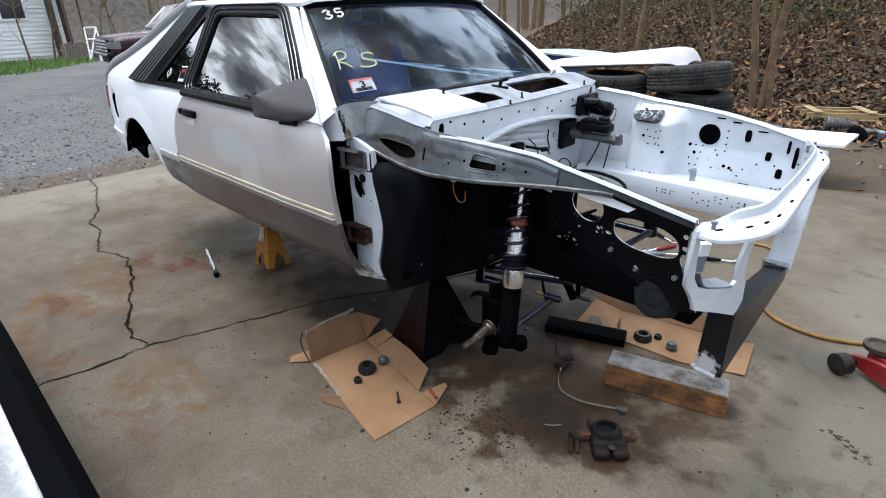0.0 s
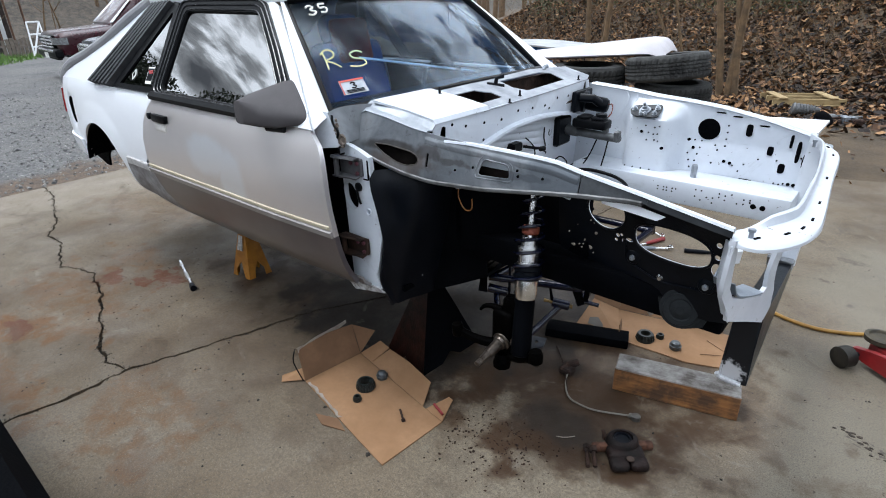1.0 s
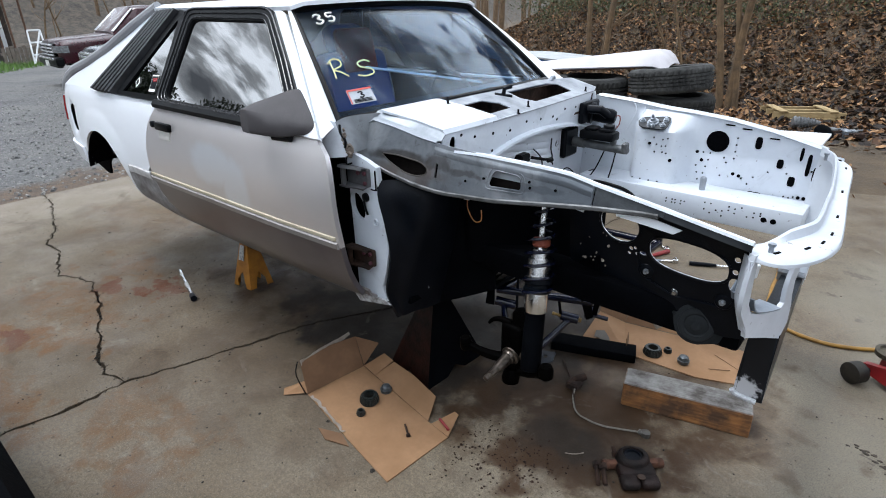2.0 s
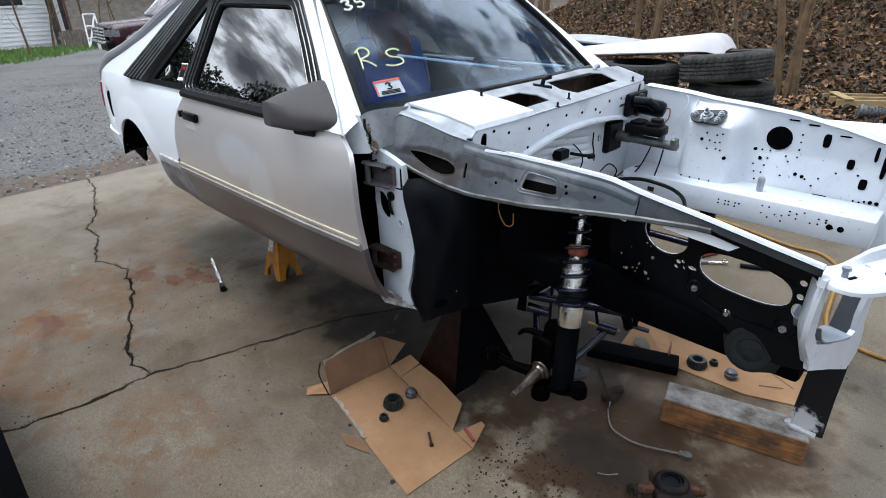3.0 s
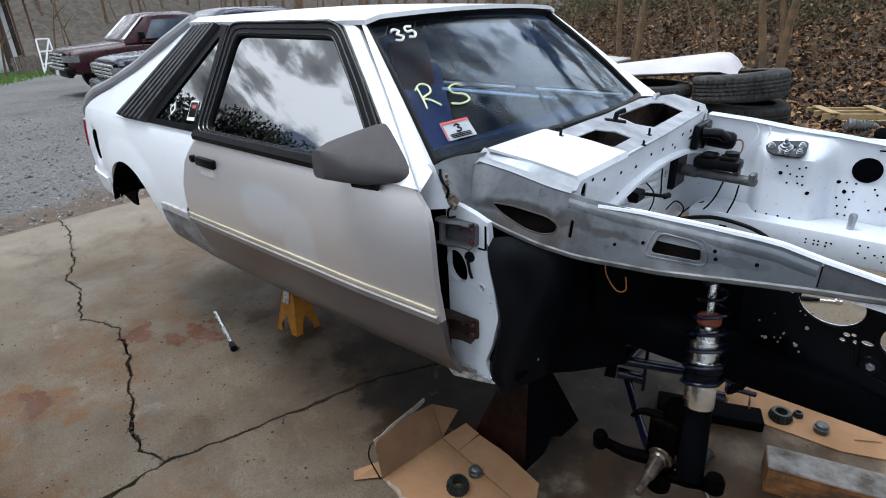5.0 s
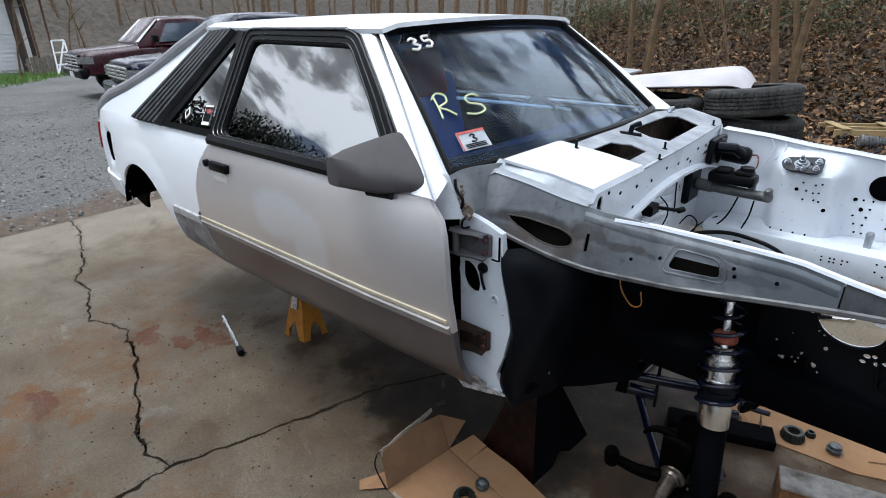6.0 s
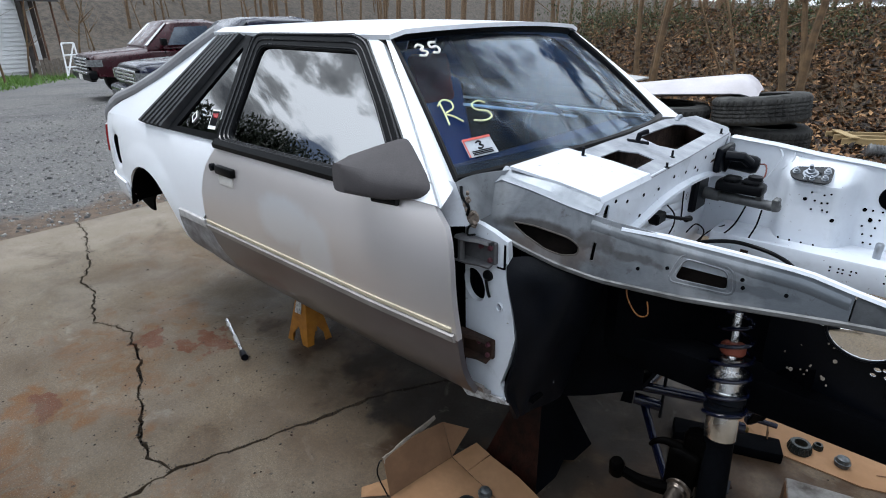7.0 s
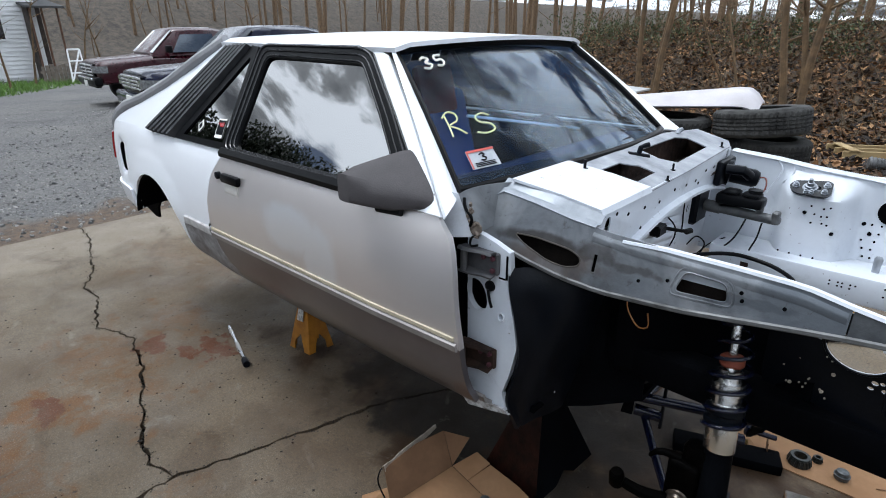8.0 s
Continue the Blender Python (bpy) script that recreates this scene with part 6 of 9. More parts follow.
box(bm, (-0.022, -0.012, -0.02), (0.022, 0.012, 0.02), 0.003, Matrix.Translation(lamp_place(0.50, 0.905, 0.06)) @ pose(0, 0, 0, 0, 10, 70))
part("bracket", bm, WHITE, lamp_panel)
bm = bmesh.new()
sheet(bm, [smooth_line([(0.640, -0.62, 0.99), (0.635, -0.615, 0.90), (0.640, -0.605, 0.85), (0.655, -0.575, 0.775)], 12), smooth_line([(0.615, -0.575, 0.99), (0.612, -0.57, 0.90), (0.615, -0.565, 0.85), (0.635, -0.545, 0.765)], 12)], 0.004)
part("panel_return", bm, BAYWHITE, lamp_panel)
# black side column and the tapering lower crossmember
bm = bmesh.new()
plate(bm, [(0.640, 0.660), (0.716, 0.686), (0.712, 0.445), (0.632, 0.452)], [], lambda u, v, d: (u, -0.365 + d, v), 0.004)
col_m, nt, nodes, links, bs = nodes_of("chipped_black_paint")
col = mixed(nt, times(nt, blob(nt, 0.66, -0.365, 0.475, 0.05, 0.08, 0.045, 0.4, 60.0), 0.9), (0.012, 0.012, 0.014), (0.5, 0.5, 0.52))
links.new(col, bs.inputs["Base Color"])
bs.inputs["Roughness"].default_value, bs.inputs["Specular IOR Level"].default_value = 0.3, 0.12
column = part("side_column", bm, col_m, car, "gloss black lower support column with chipped paint")
bm = bmesh.new()
tube(bm, smooth_line([(0.630, -0.373, 0.462), (0.640, -0.370, 0.450), (0.665, -0.370, 0.446), (0.70, -0.370, 0.445)], 10), 0.008, 8)
part("chipped_edge", bm, surface("chipped_white", (0.62, 0.64, 0.67), (0.25, 0.26, 0.28), 0.5, scale=60), column)
bm = bmesh.new()
rows = []
for f in dense(0, 1, 10):
    y = -0.365 + 0.87 * f
    xa, xb = 0.640 - 0.05 * f, 0.712 - 0.045 * f
    zt, zb = 0.684 - 0.185 * f ** 0.8, 0.445 + 0.015 * f
    rows.append([(xa, y, zb), (xa, y, zt), (xb, y, zt + 0.004), (xb + 0.004, y, zb), (xb - 0.02, y, zb - 0.004)])
sheet(bm, rows, 0.004, -1)
cross_m = surface("blue_black_scuffed", (0.003, 0.004, 0.005), (0.016, 0.020, 0.026), 0.28, scale=9, spec=0.12)
cross = part("lower_crossmember", bm, cross_m, car, "scuffed blue-black lower crossmember")
bm = bmesh.new()
box(bm, (0.575, 0.505, 0.47), (0.672, 0.545, 0.52), 0.006)
tube(bm, [(0.575, 0.50, 0.52), (0.675, 0.50, 0.515)], 0.009, 8)
part("splice_plate", bm, surface("galvanised", (0.42, 0.44, 0.46), (0.26, 0.27, 0.29), 0.4, metal=0.6, scale=30), cross)
bm = bmesh.new()
sheet(bm, [[(0.585 + 0.02 * f, 0.52 + 0.10 * f, 0.50 + 0.50 * f), (0.672 + 0.012 * f, 0.53 + 0.09 * f, 0.49 + 0.50 * f), (0.674 + 0.012 * f, 0.56 + 0.08 * f, 0.48 + 0.50 * f)] for f in dense(0, 1, 6)], 0.006, -1)
part("far_column", bm, BAYWHITE, car, "white far support column")

# near-side front strut, spring and hub
sus_top, sus_low = Vector((0.012, -0.498, 1.03)), Vector((0.056, -0.598, 0.631))
ax = (sus_low - sus_top).normalized()


def along(z):
    return sus_top.lerp(sus_low, (1.03 - z) / (1.03 - 0.631))


bm = bmesh.new()
turned(bm, along(1.04), along(0.80), [(0, 0.011), (0.25, 0.011)], 14)
strut = part("strut_rod", bm, CHROME, car, "chromed strut rod")
bm = bmesh.new()
coil = []
u0 = ax.orthogonal().normalized()
v0 = ax.cross(u0)
turns = 7.2
for k in range(150):
    f = k / 149
    z = 0.985 - 0.30 * f
    r = 0.026 + 0.021 * min(1.0, f * 2.0)
    a = 2 * math.pi * turns * f
    coil.append(along(z) + (u0 * math.cos(a) + v0 * math.sin(a)) * r)
tube(bm, coil, 0.0052, 8)
part("coil_spring", bm, BLUETUBE, strut, "dark blue coil spring")
bm = bmesh.new()
turned(bm, along(0.868), along(0.835), [(0, 0.024), (0.006, 0.029), (0.024, 0.029), (0.030, 0.024)], 18)
part("bump_stop", bm, surface("orange_rubber", (0.24, 0.045, 0.016), (0.10, 0.03, 0.02), 0.6), strut, "orange bump stop")
bm = bmesh.new()
turned(bm, along(0.832), along(0.70), [(0, 0.028), (0.03, 0.028), (0.031, 0.038), (0.062, 0.038), (0.063, 0.034), (0.085, 0.034), (0.086, 0.038), (0.112, 0.038), (0.113, 0.034), (0.14, 0.034)], 24)
part("threaded_sleeve", bm, CHROME, strut, "bright threaded sleeve")
bm = bmesh.new()
turned(bm, along(0.745), along(0.695), [(0, 0.038), (0.006, 0.046), (0.020, 0.046), (0.024, 0.041), (0.034, 0.041), (0.038, 0.047), (0.05, 0.046), (0.055, 0.038)], 24)
part("spring_perch", bm, SATIN, strut)
bm = bmesh.new()
turned(bm, along(0.697), along(0.625), [(0, 0.037), (0.066, 0.037), (0.072, 0.033)], 24)
part("sleeve_collar", bm, CHROME, strut)
bm = bmesh.new()
turned(bm, along(0.632), along(0.43), [(0, 0.034), (0.20, 0.034), (0.205, 0.025)], 20)
part("strut_body", bm, BLACK, strut)
bm = bmesh.new()
turned(bm, (0.0, -0.60, 0.464), (-0.011, -0.781, 0.432), [(0, 0.043), (0.035, 0.043), (0.040, 0.036), (0.050, 0.034), (0.053, 0.026), (0.062, 0.024), (0.064, 0.0205), (0.095, 0.019), (0.120, 0.0155), (0.123, 0.0125), (0.155, 0.0115), (0.157, 0.0085), (0.166, 0.0085), (0.168, 0.0105), (0.180, 0.0100), (0.183, 0.005)], 22)
part("spindle", bm, surface("worn_spindle", (0.17, 0.145, 0.125), (0.022, 0.012, 0.009), 0.28, metal=0.85, scale=26, grain=90), strut, "bare steel wheel spindle with a rusty collar")
KNUCKLE = surface("oily_black_casting", (0.0006, 0.0006, 0.0006), (0.0014, 0.0012, 0.0011), 0.35, scale=20, bump=0.4, spec=0.012)
bm = bmesh.new()
# the upright: a waisted casting that widens into the strut clamp
rows_ = [(0.400, -0.005, 0.034, 0.030), (0.43, -0.005, 0.040, 0.034), (0.47, -0.004, 0.040, 0.034), (0.51, -0.002, 0.029, 0.026), (0.545, 0.004, 0.028, 0.026), (0.575, 0.014, 0.036, 0.030), (0.605, 0.022, 0.046, 0.032), (0.618, 0.024, 0.040, 0.028)]
last = None
for z, cx, hx_, hy_ in rows_:
    c = Vector((cx, -0.618 + 0.10 * (z - 0.45), z))
    now = ring(bm, c, Vector((hx_, 0, 0)), Vector((0, hy_, 0)), 1.0, 14)
    if last:
        bridge(bm, last, now)
    else:
        bm.faces.new(now[::-1])
    last = now
bm.faces.new(last)
box(bm, (-0.046, -0.650, 0.430), (0.035, -0.595, 0.575), 0.014, seg=2)
tube(bm, smooth_line([(-0.020, -0.625, 0.570), (-0.055, -0.635, 0.578), (-0.078, -0.645, 0.572), (-0.090, -0.650, 0.556)], 8), 0.010, 8, radii=[0.014, 0.013, 0.011, 0.010, 0.009, 0.008, 0.007, 0.006])
box(bm, (0.0, -0.635, 0.535), (0.085, -0.585, 0.595), 0.012, seg=2)
box(bm, (0.02, -0.632, 0.425), (0.080, -0.580, 0.59), 0.010, seg=2)
part("steering_knuckle", bm, KNUCKLE, strut, "oily black steering knuckle", 50)
bm = bmesh.new()
turned(bm, (0.005, -0.65, 0.357), (0.005, -0.648, 0.412), [(0, 0.026), (0.004, 0.031), (0.022, 0.032), (0.030, 0.028), (0.050, 0.024), (0.055, 0.02)], 20)
part("ball_joint", bm, KNUCKLE, strut)
bm = bmesh.new()
tube(bm, smooth_line([(-0.02, -0.640, 0.440), (-0.055, -0.662, 0.444), (-0.095, -0.684, 0.456), (-0.140, -0.700, 0.474)], 12), 0.014, 10, radii=[0.020 - 0.0005 * k for k in range(12)])
turned(bm, (-0.148, -0.703, 0.456), (-0.150, -0.707, 0.506), [(0, 0.017), (0.006, 0.021), (0.042, 0.020), (0.048, 0.016)], 14)
part("steering_arm", bm, KNUCKLE, strut)
bm = bmesh.new()
tube(bm, smooth_line([(0.03, -0.640, 0.405), (0.075, -0.645, 0.415), (0.117, -0.646, 0.436)], 8), 0.013, 10, radii=[0.018, 0.016, 0.014, 0.0135, 0.013, 0.013, 0.015, 0.018])
turned(bm, (0.138, -0.646, 0.428), (0.136, -0.646, 0.478), [(0, 0.018), (0.008, 0.025), (0.034, 0.026), (0.048, 0.020)], 16)
part("caliper_arm", bm, KNUCKLE, strut)
bm = bmesh.new()
plate(bm, [(0.030, -0.50), (0.088, -0.488), (0.094, -0.520), (0.064, -0.546), (0.028, -0.545)], [oval(0.062, -0.515, 0.007, 0.007, 10)], lambda u, v, d: (u, v, 0.405 + 0.45 * (v + 0.53) - d), 0.005)
part("bracket_plate", bm, surface("blue_grey_plate", (0.010, 0.013, 0.020), (0.022, 0.026, 0.034), 0.35, spec=0.2), strut)

# tubular crossmember and control arm
kframe = part("cross_tube", tube(bmesh.new(), [(-0.232, -0.396, 0.534), (0.115, -0.284, 0.548)], 0.0155, 16), BLUETUBE, car, "hammered blue-black tubular crossmember")
for pts, r in (([(-0.243, -0.388, 0.477), (-0.170, -0.357, 0.466)], 0.0185), ([(-0.004, -0.292, 0.452), (0.054, -0.262, 0.440)], 0.0185), ([(0.058, -0.166, 0.420), (0.124, -0.140, 0.410)], 0.0085),
               ([(-0.210, -0.378, 0.458), (-0.11, -0.51, 0.425), (-0.01, -0.635, 0.392)], 0.0125), ([(0.024, -0.268, 0.436), (0.014, -0.46, 0.410), (0.006, -0.63, 0.390)], 0.0125),
               ([(-0.215, 0.40, 0.545), (0.115, 0.40, 0.548)], 0.0155), ([(0.105, -0.287, 0.548), (0.07, 0.0, 0.53), (0.105, 0.40, 0.548)], 0.0155), ([(-0.215, -0.39, 0.535), (-0.20, 0.0, 0.52), (-0.215, 0.40, 0.545)], 0.0155),
               ([(0.052, -0.170, 0.412), (-0.030, 0.300, 0.350)], 0.0155)):
    part("tube", tube(bmesh.new(), pts, r, 14), BLUETUBE, kframe)
bm = bmesh.new()
tube(bm, [(0.0375, -0.088, 0.4012), (0.006, 0.092, 0.3775)], 0.0162, 16)
decal = part("sticker_sleeve", bm, SATIN, kframe, "silver-lettered black sticker wrapped round the tube")
for k in range(5):
    f = 0.08 + 0.19 * k
    a, b = Vector((0.0375, -0.088, 0.4012)), Vector((0.006, 0.092, 0.3775))
    bm = bmesh.new()
    box(bm, (-0.0035, -0.011, 0.0), (0.0035, 0.011, 0.0014), 0, Matrix.Translation(a.lerp(b, f) + Vector((0.0, -0.006, 0.0158))) @ pose(0, 0, 0, 18, 0, -10 + 62 * (k % 2)))
    part("sticker_bar", bm, PAPERTORN, decal)
BRASS = surface("zinc_yellow_bolt", (0.22, 0.14, 0.05), (0.12, 0.08, 0.03), 0.4, metal=0.8, scale=40)
for p, q, r in (((-0.004, -0.292, 0.452), (-0.034, -0.306, 0.457), 0.0055), ((0.054, -0.262, 0.440), (0.066, -0.257, 0.438), 0.0075)):
    bm = bmesh.new()
    d = (Vector(q) - Vector(p)).length
    turned(bm, p, q, [(0, r * 1.5), (d * 0.3, r * 1.5), (d * 0.31, r), (d * 0.7, r), (d * 0.71, r * 1.3), (d, r * 1.2)], 8)
    part("pivot_bolt", bm, BRASS, kframe, "yellow zinc pivot bolt")
# black bracket straps between the frame rail and the tubes
for a, b, w, up in (((0.122, -0.41, 0.690), (0.056, -0.163, 0.404), 0.021, (-0.35, 0.75, -0.5)), ((0.16, -0.33, 0.690), (0.070, -0.150, 0.410), 0.013, (-0.35, 0.75, -0.5)), ((-0.292, -0.402, 0.545), (-0.150, -0.366, 0.695), 0.019, (-0.35, 0.75, -0.5)), ((-0.262, -0.40, 0.462), (-0.252, -0.405, 0.55), 0.018, (-0.35, 0.75, -0.5)), ((-0.008, -0.285, 0.452), (-0.004, -0.322, 0.545), 0.006, (-0.35, 0.75, -0.5))):
    a, b = Vector(a), Vector(b)
    d = (b - a).normalized()
    side = d.cross(Vector(up)).normalized()
    bm = bmesh.new()
    sheet(bm, [[a.lerp(b, f) + side * w * (1 - 0.3 * f), a.lerp(b, f) - side * w * (1 - 0.3 * f)] for f in dense(0, 1, 4)], 0.007)
    part("strap", bm, BLACK, kframe)
# pale bar painted as the light along the bracket's top edge
bm = bmesh.new()
tube(bm, [(-0.262, -0.422, 0.592), (-0.178, -0.398, 0.682)], 0.0065, 6)
part("lit_edge", bm, surface("lit_bracket_edge", (0.30, 0.29, 0.28), (0.10, 0.09, 0.085), 0.5, scale=50), kframe)
bm = bmesh.new()
tube(bm, [(-0.168, -0.350, 0.66), (-0.166, -0.352, 0.42)], 0.0055, 8)
part("drop_link", bm, SATIN, kframe)
# far-side strut, seen across the bay through the openings
bm = bmesh.new()
turned(bm, (-0.02, 0.61, 1.04), (0.02, 0.62, 0.45), [(0, 0.02), (0.15, 0.02), (0.151, 0.045), (0.35, 0.045), (0.36, 0.034), (0.6, 0.034)], 16)
part("far_strut", bm, SATIN, car)
# wiring stub hanging in the near wheel well
bm = bmesh.new()
tube(bm, smooth_line([(-0.235, -0.585, 0.965), (-0.225, -0.60, 0.93), (-0.19, -0.61, 0.895), (-0.165, -0.605, 0.90), (-0.175, -0.59, 0.93)], 20), 0.0019, 8)
part("wire_loop", bm, surface("orange_wire", (0.34, 0.13, 0.02), (0.24, 0.085, 0.015), 0.4), car, "orange wire loop")
bm = bmesh.new()
box(bm, (-0.25, -0.60, 0.955), (-0.22, -0.575, 0.985), 0.006)
part("connector", bm, WHITE, car)

# door mirror
def loop24(pts):
    """A rounded closed outline of 24 points, evenly spread from its first corner."""
    ring_, k = [], len(pts)
    for i in range(24):
        f = i / 24 * k
        a, b = Vector(pts[int(f) % k]), Vector(pts[(int(f) + 1) % k])
        ring_.append(a.lerp(b, f - int(f)))
    for q in range(2):
        ring_ = [(ring_[i - 1] + ring_[i] * 2 + ring_[(i + 1) % 24]) / 4 for i in range(24)]
    return ring_


bm = bmesh.new()
SECTIONS = [
    [(-0.952, -0.936, 1.165), (-0.985, -0.933, 1.160), (-0.990, -0.930, 1.212), (-0.958, -0.930, 1.214)],
    [(-0.938, -0.936, 1.147), (-1.000, -0.933, 1.147), (-1.005, -0.928, 1.226), (-0.945, -0.928, 1.228)],
    [(-0.872, -0.905, 1.138), (-0.990, -0.900, 1.138), (-0.995, -0.885, 1.246), (-0.915, -0.880, 1.247), (-0.862, -0.910, 1.190)],
    [(-0.805, -0.885, 1.137), (-0.940, -0.880, 1.136), (-0.945, -0.830, 1.268), (-0.885, -0.820, 1.268), (-0.790, -0.880, 1.192)],
    [(-0.742, -0.868, 1.152), (-0.880, -0.875, 1.144), (-0.890, -0.800, 1.285), (-0.858, -0.778, 1.290), (-0.705, -0.845, 1.188)],
    [(-0.725, -0.850, 1.150), (-0.870, -0.855, 1.144), (-0.885, -0.775, 1.285), (-0.856, -0.760, 1.290), (-0.692, -0.830, 1.186)],
]
last = None
for sec in SECTIONS:
    now = [bm.verts.new(p) for p in loop24(sec)]
    if last:
        bridge(bm, last, now)
    else:
        bm.faces.new(now[::-1])
    last = now
bm.faces.new(last)
mir = part("door_mirror", bm, MIRROR_GREY, car, "faded dark grey door mirror", 50)
bm = bmesh.new()
tube(bm, [(-0.89, -0.878, 1.132), (-0.80, -0.868, 1.135)], 0.012, 10)
part("mirror_foot", bm, TRIM, mir)

# marks and stickers on the glass
def stroke(pts, r, mat, name, parent):
    bm = bmesh.new()
    tube(bm, pts, r, 6)
    return part(name, bm, mat, parent)


CHALK = surface("chalk_pen", (0.72, 0.80, 0.50), (0.60, 0.70, 0.42), 0.8)
CHALKW = surface("white_paint_pen", (0.85, 0.85, 0.82), (0.75, 0.75, 0.72), 0.8)


def on_screen(pts, u0, v0, du, dv, n):
    """Letter strokes in a unit box laid on the glass; u grows to the far side."""
    out = []
    for p in smooth_line([(a, b, 0) for a, b in pts], n):
        q = screen_point(u0 + du * p.x, v0 + dv * p.y)
        out.append(q + Vector((0.004, 0, 0.005)))
    return out


LETTER_R = ([(0.02, 0.0), (0.06, 0.5), (0.05, 1.0)], [(-0.1, 0.85), (0.25, 1.08), (0.6, 0.95), (0.55, 0.65), (0.1, 0.48), (0.4, 0.3), (0.7, 0.02)])
LETTER_S = ([(0.95, 0.85), (0.7, 1.02), (0.3, 0.9), (0.35, 0.6), (0.8, 0.42), (0.85, 0.12), (0.4, 0.0), (0.0, 0.12)],)
DIGIT_3 = ([(0.0, 0.85), (0.4, 1.05), (0.8, 0.8), (0.4, 0.55), (0.9, 0.3), (0.5, -0.02), (0.0, 0.1)],)
DIGIT_5 = ([(0.9, 1.0), (0.2, 0.98), (0.15, 0.55), (0.7, 0.6), (0.85, 0.3), (0.5, 0.0), (0.05, 0.08)],)
for strokes, u0, v0, du, dv, mat in ((LETTER_R, -0.91, 0.31, 0.105, 0.145, CHALK), (LETTER_S, -0.785, 0.295, 0.115, 0.125, CHALK), (DIGIT_3, -0.865, 0.80, 0.065, 0.09, CHALKW), (DIGIT_5, -0.775, 0.81, 0.065, 0.09, CHALKW)):
    for pts in strokes:
        stroke(on_screen(pts, u0, v0, du, dv, 22), 0.0030 if mat is CHALK else 0.0042, mat, "pen_mark", screen)
bm = bmesh.new()
sheet(bm, [[screen_point(u, v) + Vector((0.003, 0, 0.004)) for v in dense(0.105, 0.21, 3)] for u in dense(-0.89, -0.755, 4)], 0.001, 1)
part("inspection_sticker", bm, surface("sticker_white", (0.42, 0.45, 0.49), (0.34, 0.37, 0.41), 0.5, scale=40), screen, "white and red inspection sticker with a 3")
bm = bmesh.new()
sheet(bm, [[screen_point(u, v) + Vector((0.0045, 0, 0.006)) for v in dense(0.197, 0.21, 1)] for u in dense(-0.89, -0.755, 4)], 0.001, 1)
sheet(bm, [[screen_point(u, v) + Vector((0.0045, 0, 0.006)) for v in dense(0.105, 0.21, 3)] for u in (-0.89, -0.884)], 0.001, 1)
part("sticker_border", bm, surface("sticker_red", (0.55, 0.10, 0.08), (0.45, 0.08, 0.07), 0.5), screen)
for pts in DIGIT_3:
    stroke(on_screen(pts, -0.835, 0.145, 0.03, 0.04, 16), 0.0025, SATIN, "sticker_numeral", screen)
bm = bmesh.new()
for k in range(3):
    sheet(bm, [[screen_point(u, v) + Vector((0.0045, 0, 0.006)) for v in dense(0.112 + 0.009 * k, 0.117 + 0.009 * k, 1)] for u in dense(-0.87, -0.775, 3)], 0.001, 1)
part("sticker_bars", bm, SATIN, screen)


def glass_mark(name, outline, mat, out=0.012):
    bm = bmesh.new()
    side_plate(bm, outline, [], out, 0.001, 1)
    return part(name, bm, mat, car)


glass_mark("quarter_sticker", [(-1.953, 1.196), (-1.896, 1.198), (-1.912, 1.268), (-1.972, 1.265)], CHALKW, 0.006)
glass_mark("sticker_art", [(-1.950, 1.208), (-1.899, 1.210), (-1.911, 1.262), (-1.966, 1.259)], SATIN, 0.0075)
glass_mark("sticker_mark", [(-1.935, 1.236), (-1.908, 1.238), (-1.913, 1.254), (-1.955, 1.250)], TAIL_RED, 0.009)
glass_mark("diamond_sticker", [(-2.098, 1.202), (-2.078, 1.225), (-2.102, 1.250), (-2.125, 1.226)], CHALKW, 0.006)
glass_mark("diamond_art", [(-2.099, 1.212), (-2.088, 1.226), (-2.102, 1.240), (-2.115, 1.226)], SATIN, 0.0075)

# ---- things on and round the slab ----


def slab3(bm, pts, thick):
    """A flat piece of board through the given corners."""
    pts = [Vector(p) for p in pts]
    n = (pts[1] - pts[0]).cross(pts[-1] - pts[0]).normalized()
    if n.z < 0:
        n = -n
    a = [bm.verts.new(p) for p in pts]
    b = [bm.verts.new(p - n * thick) for p in pts]
    bm.faces.new(a)
    bm.faces.new(b[::-1])
    for k in range(len(pts)):
        bm.faces.new((a[k], b[k], b[(k + 1) % len(pts)], a[(k + 1) % len(pts)]))
    return bm


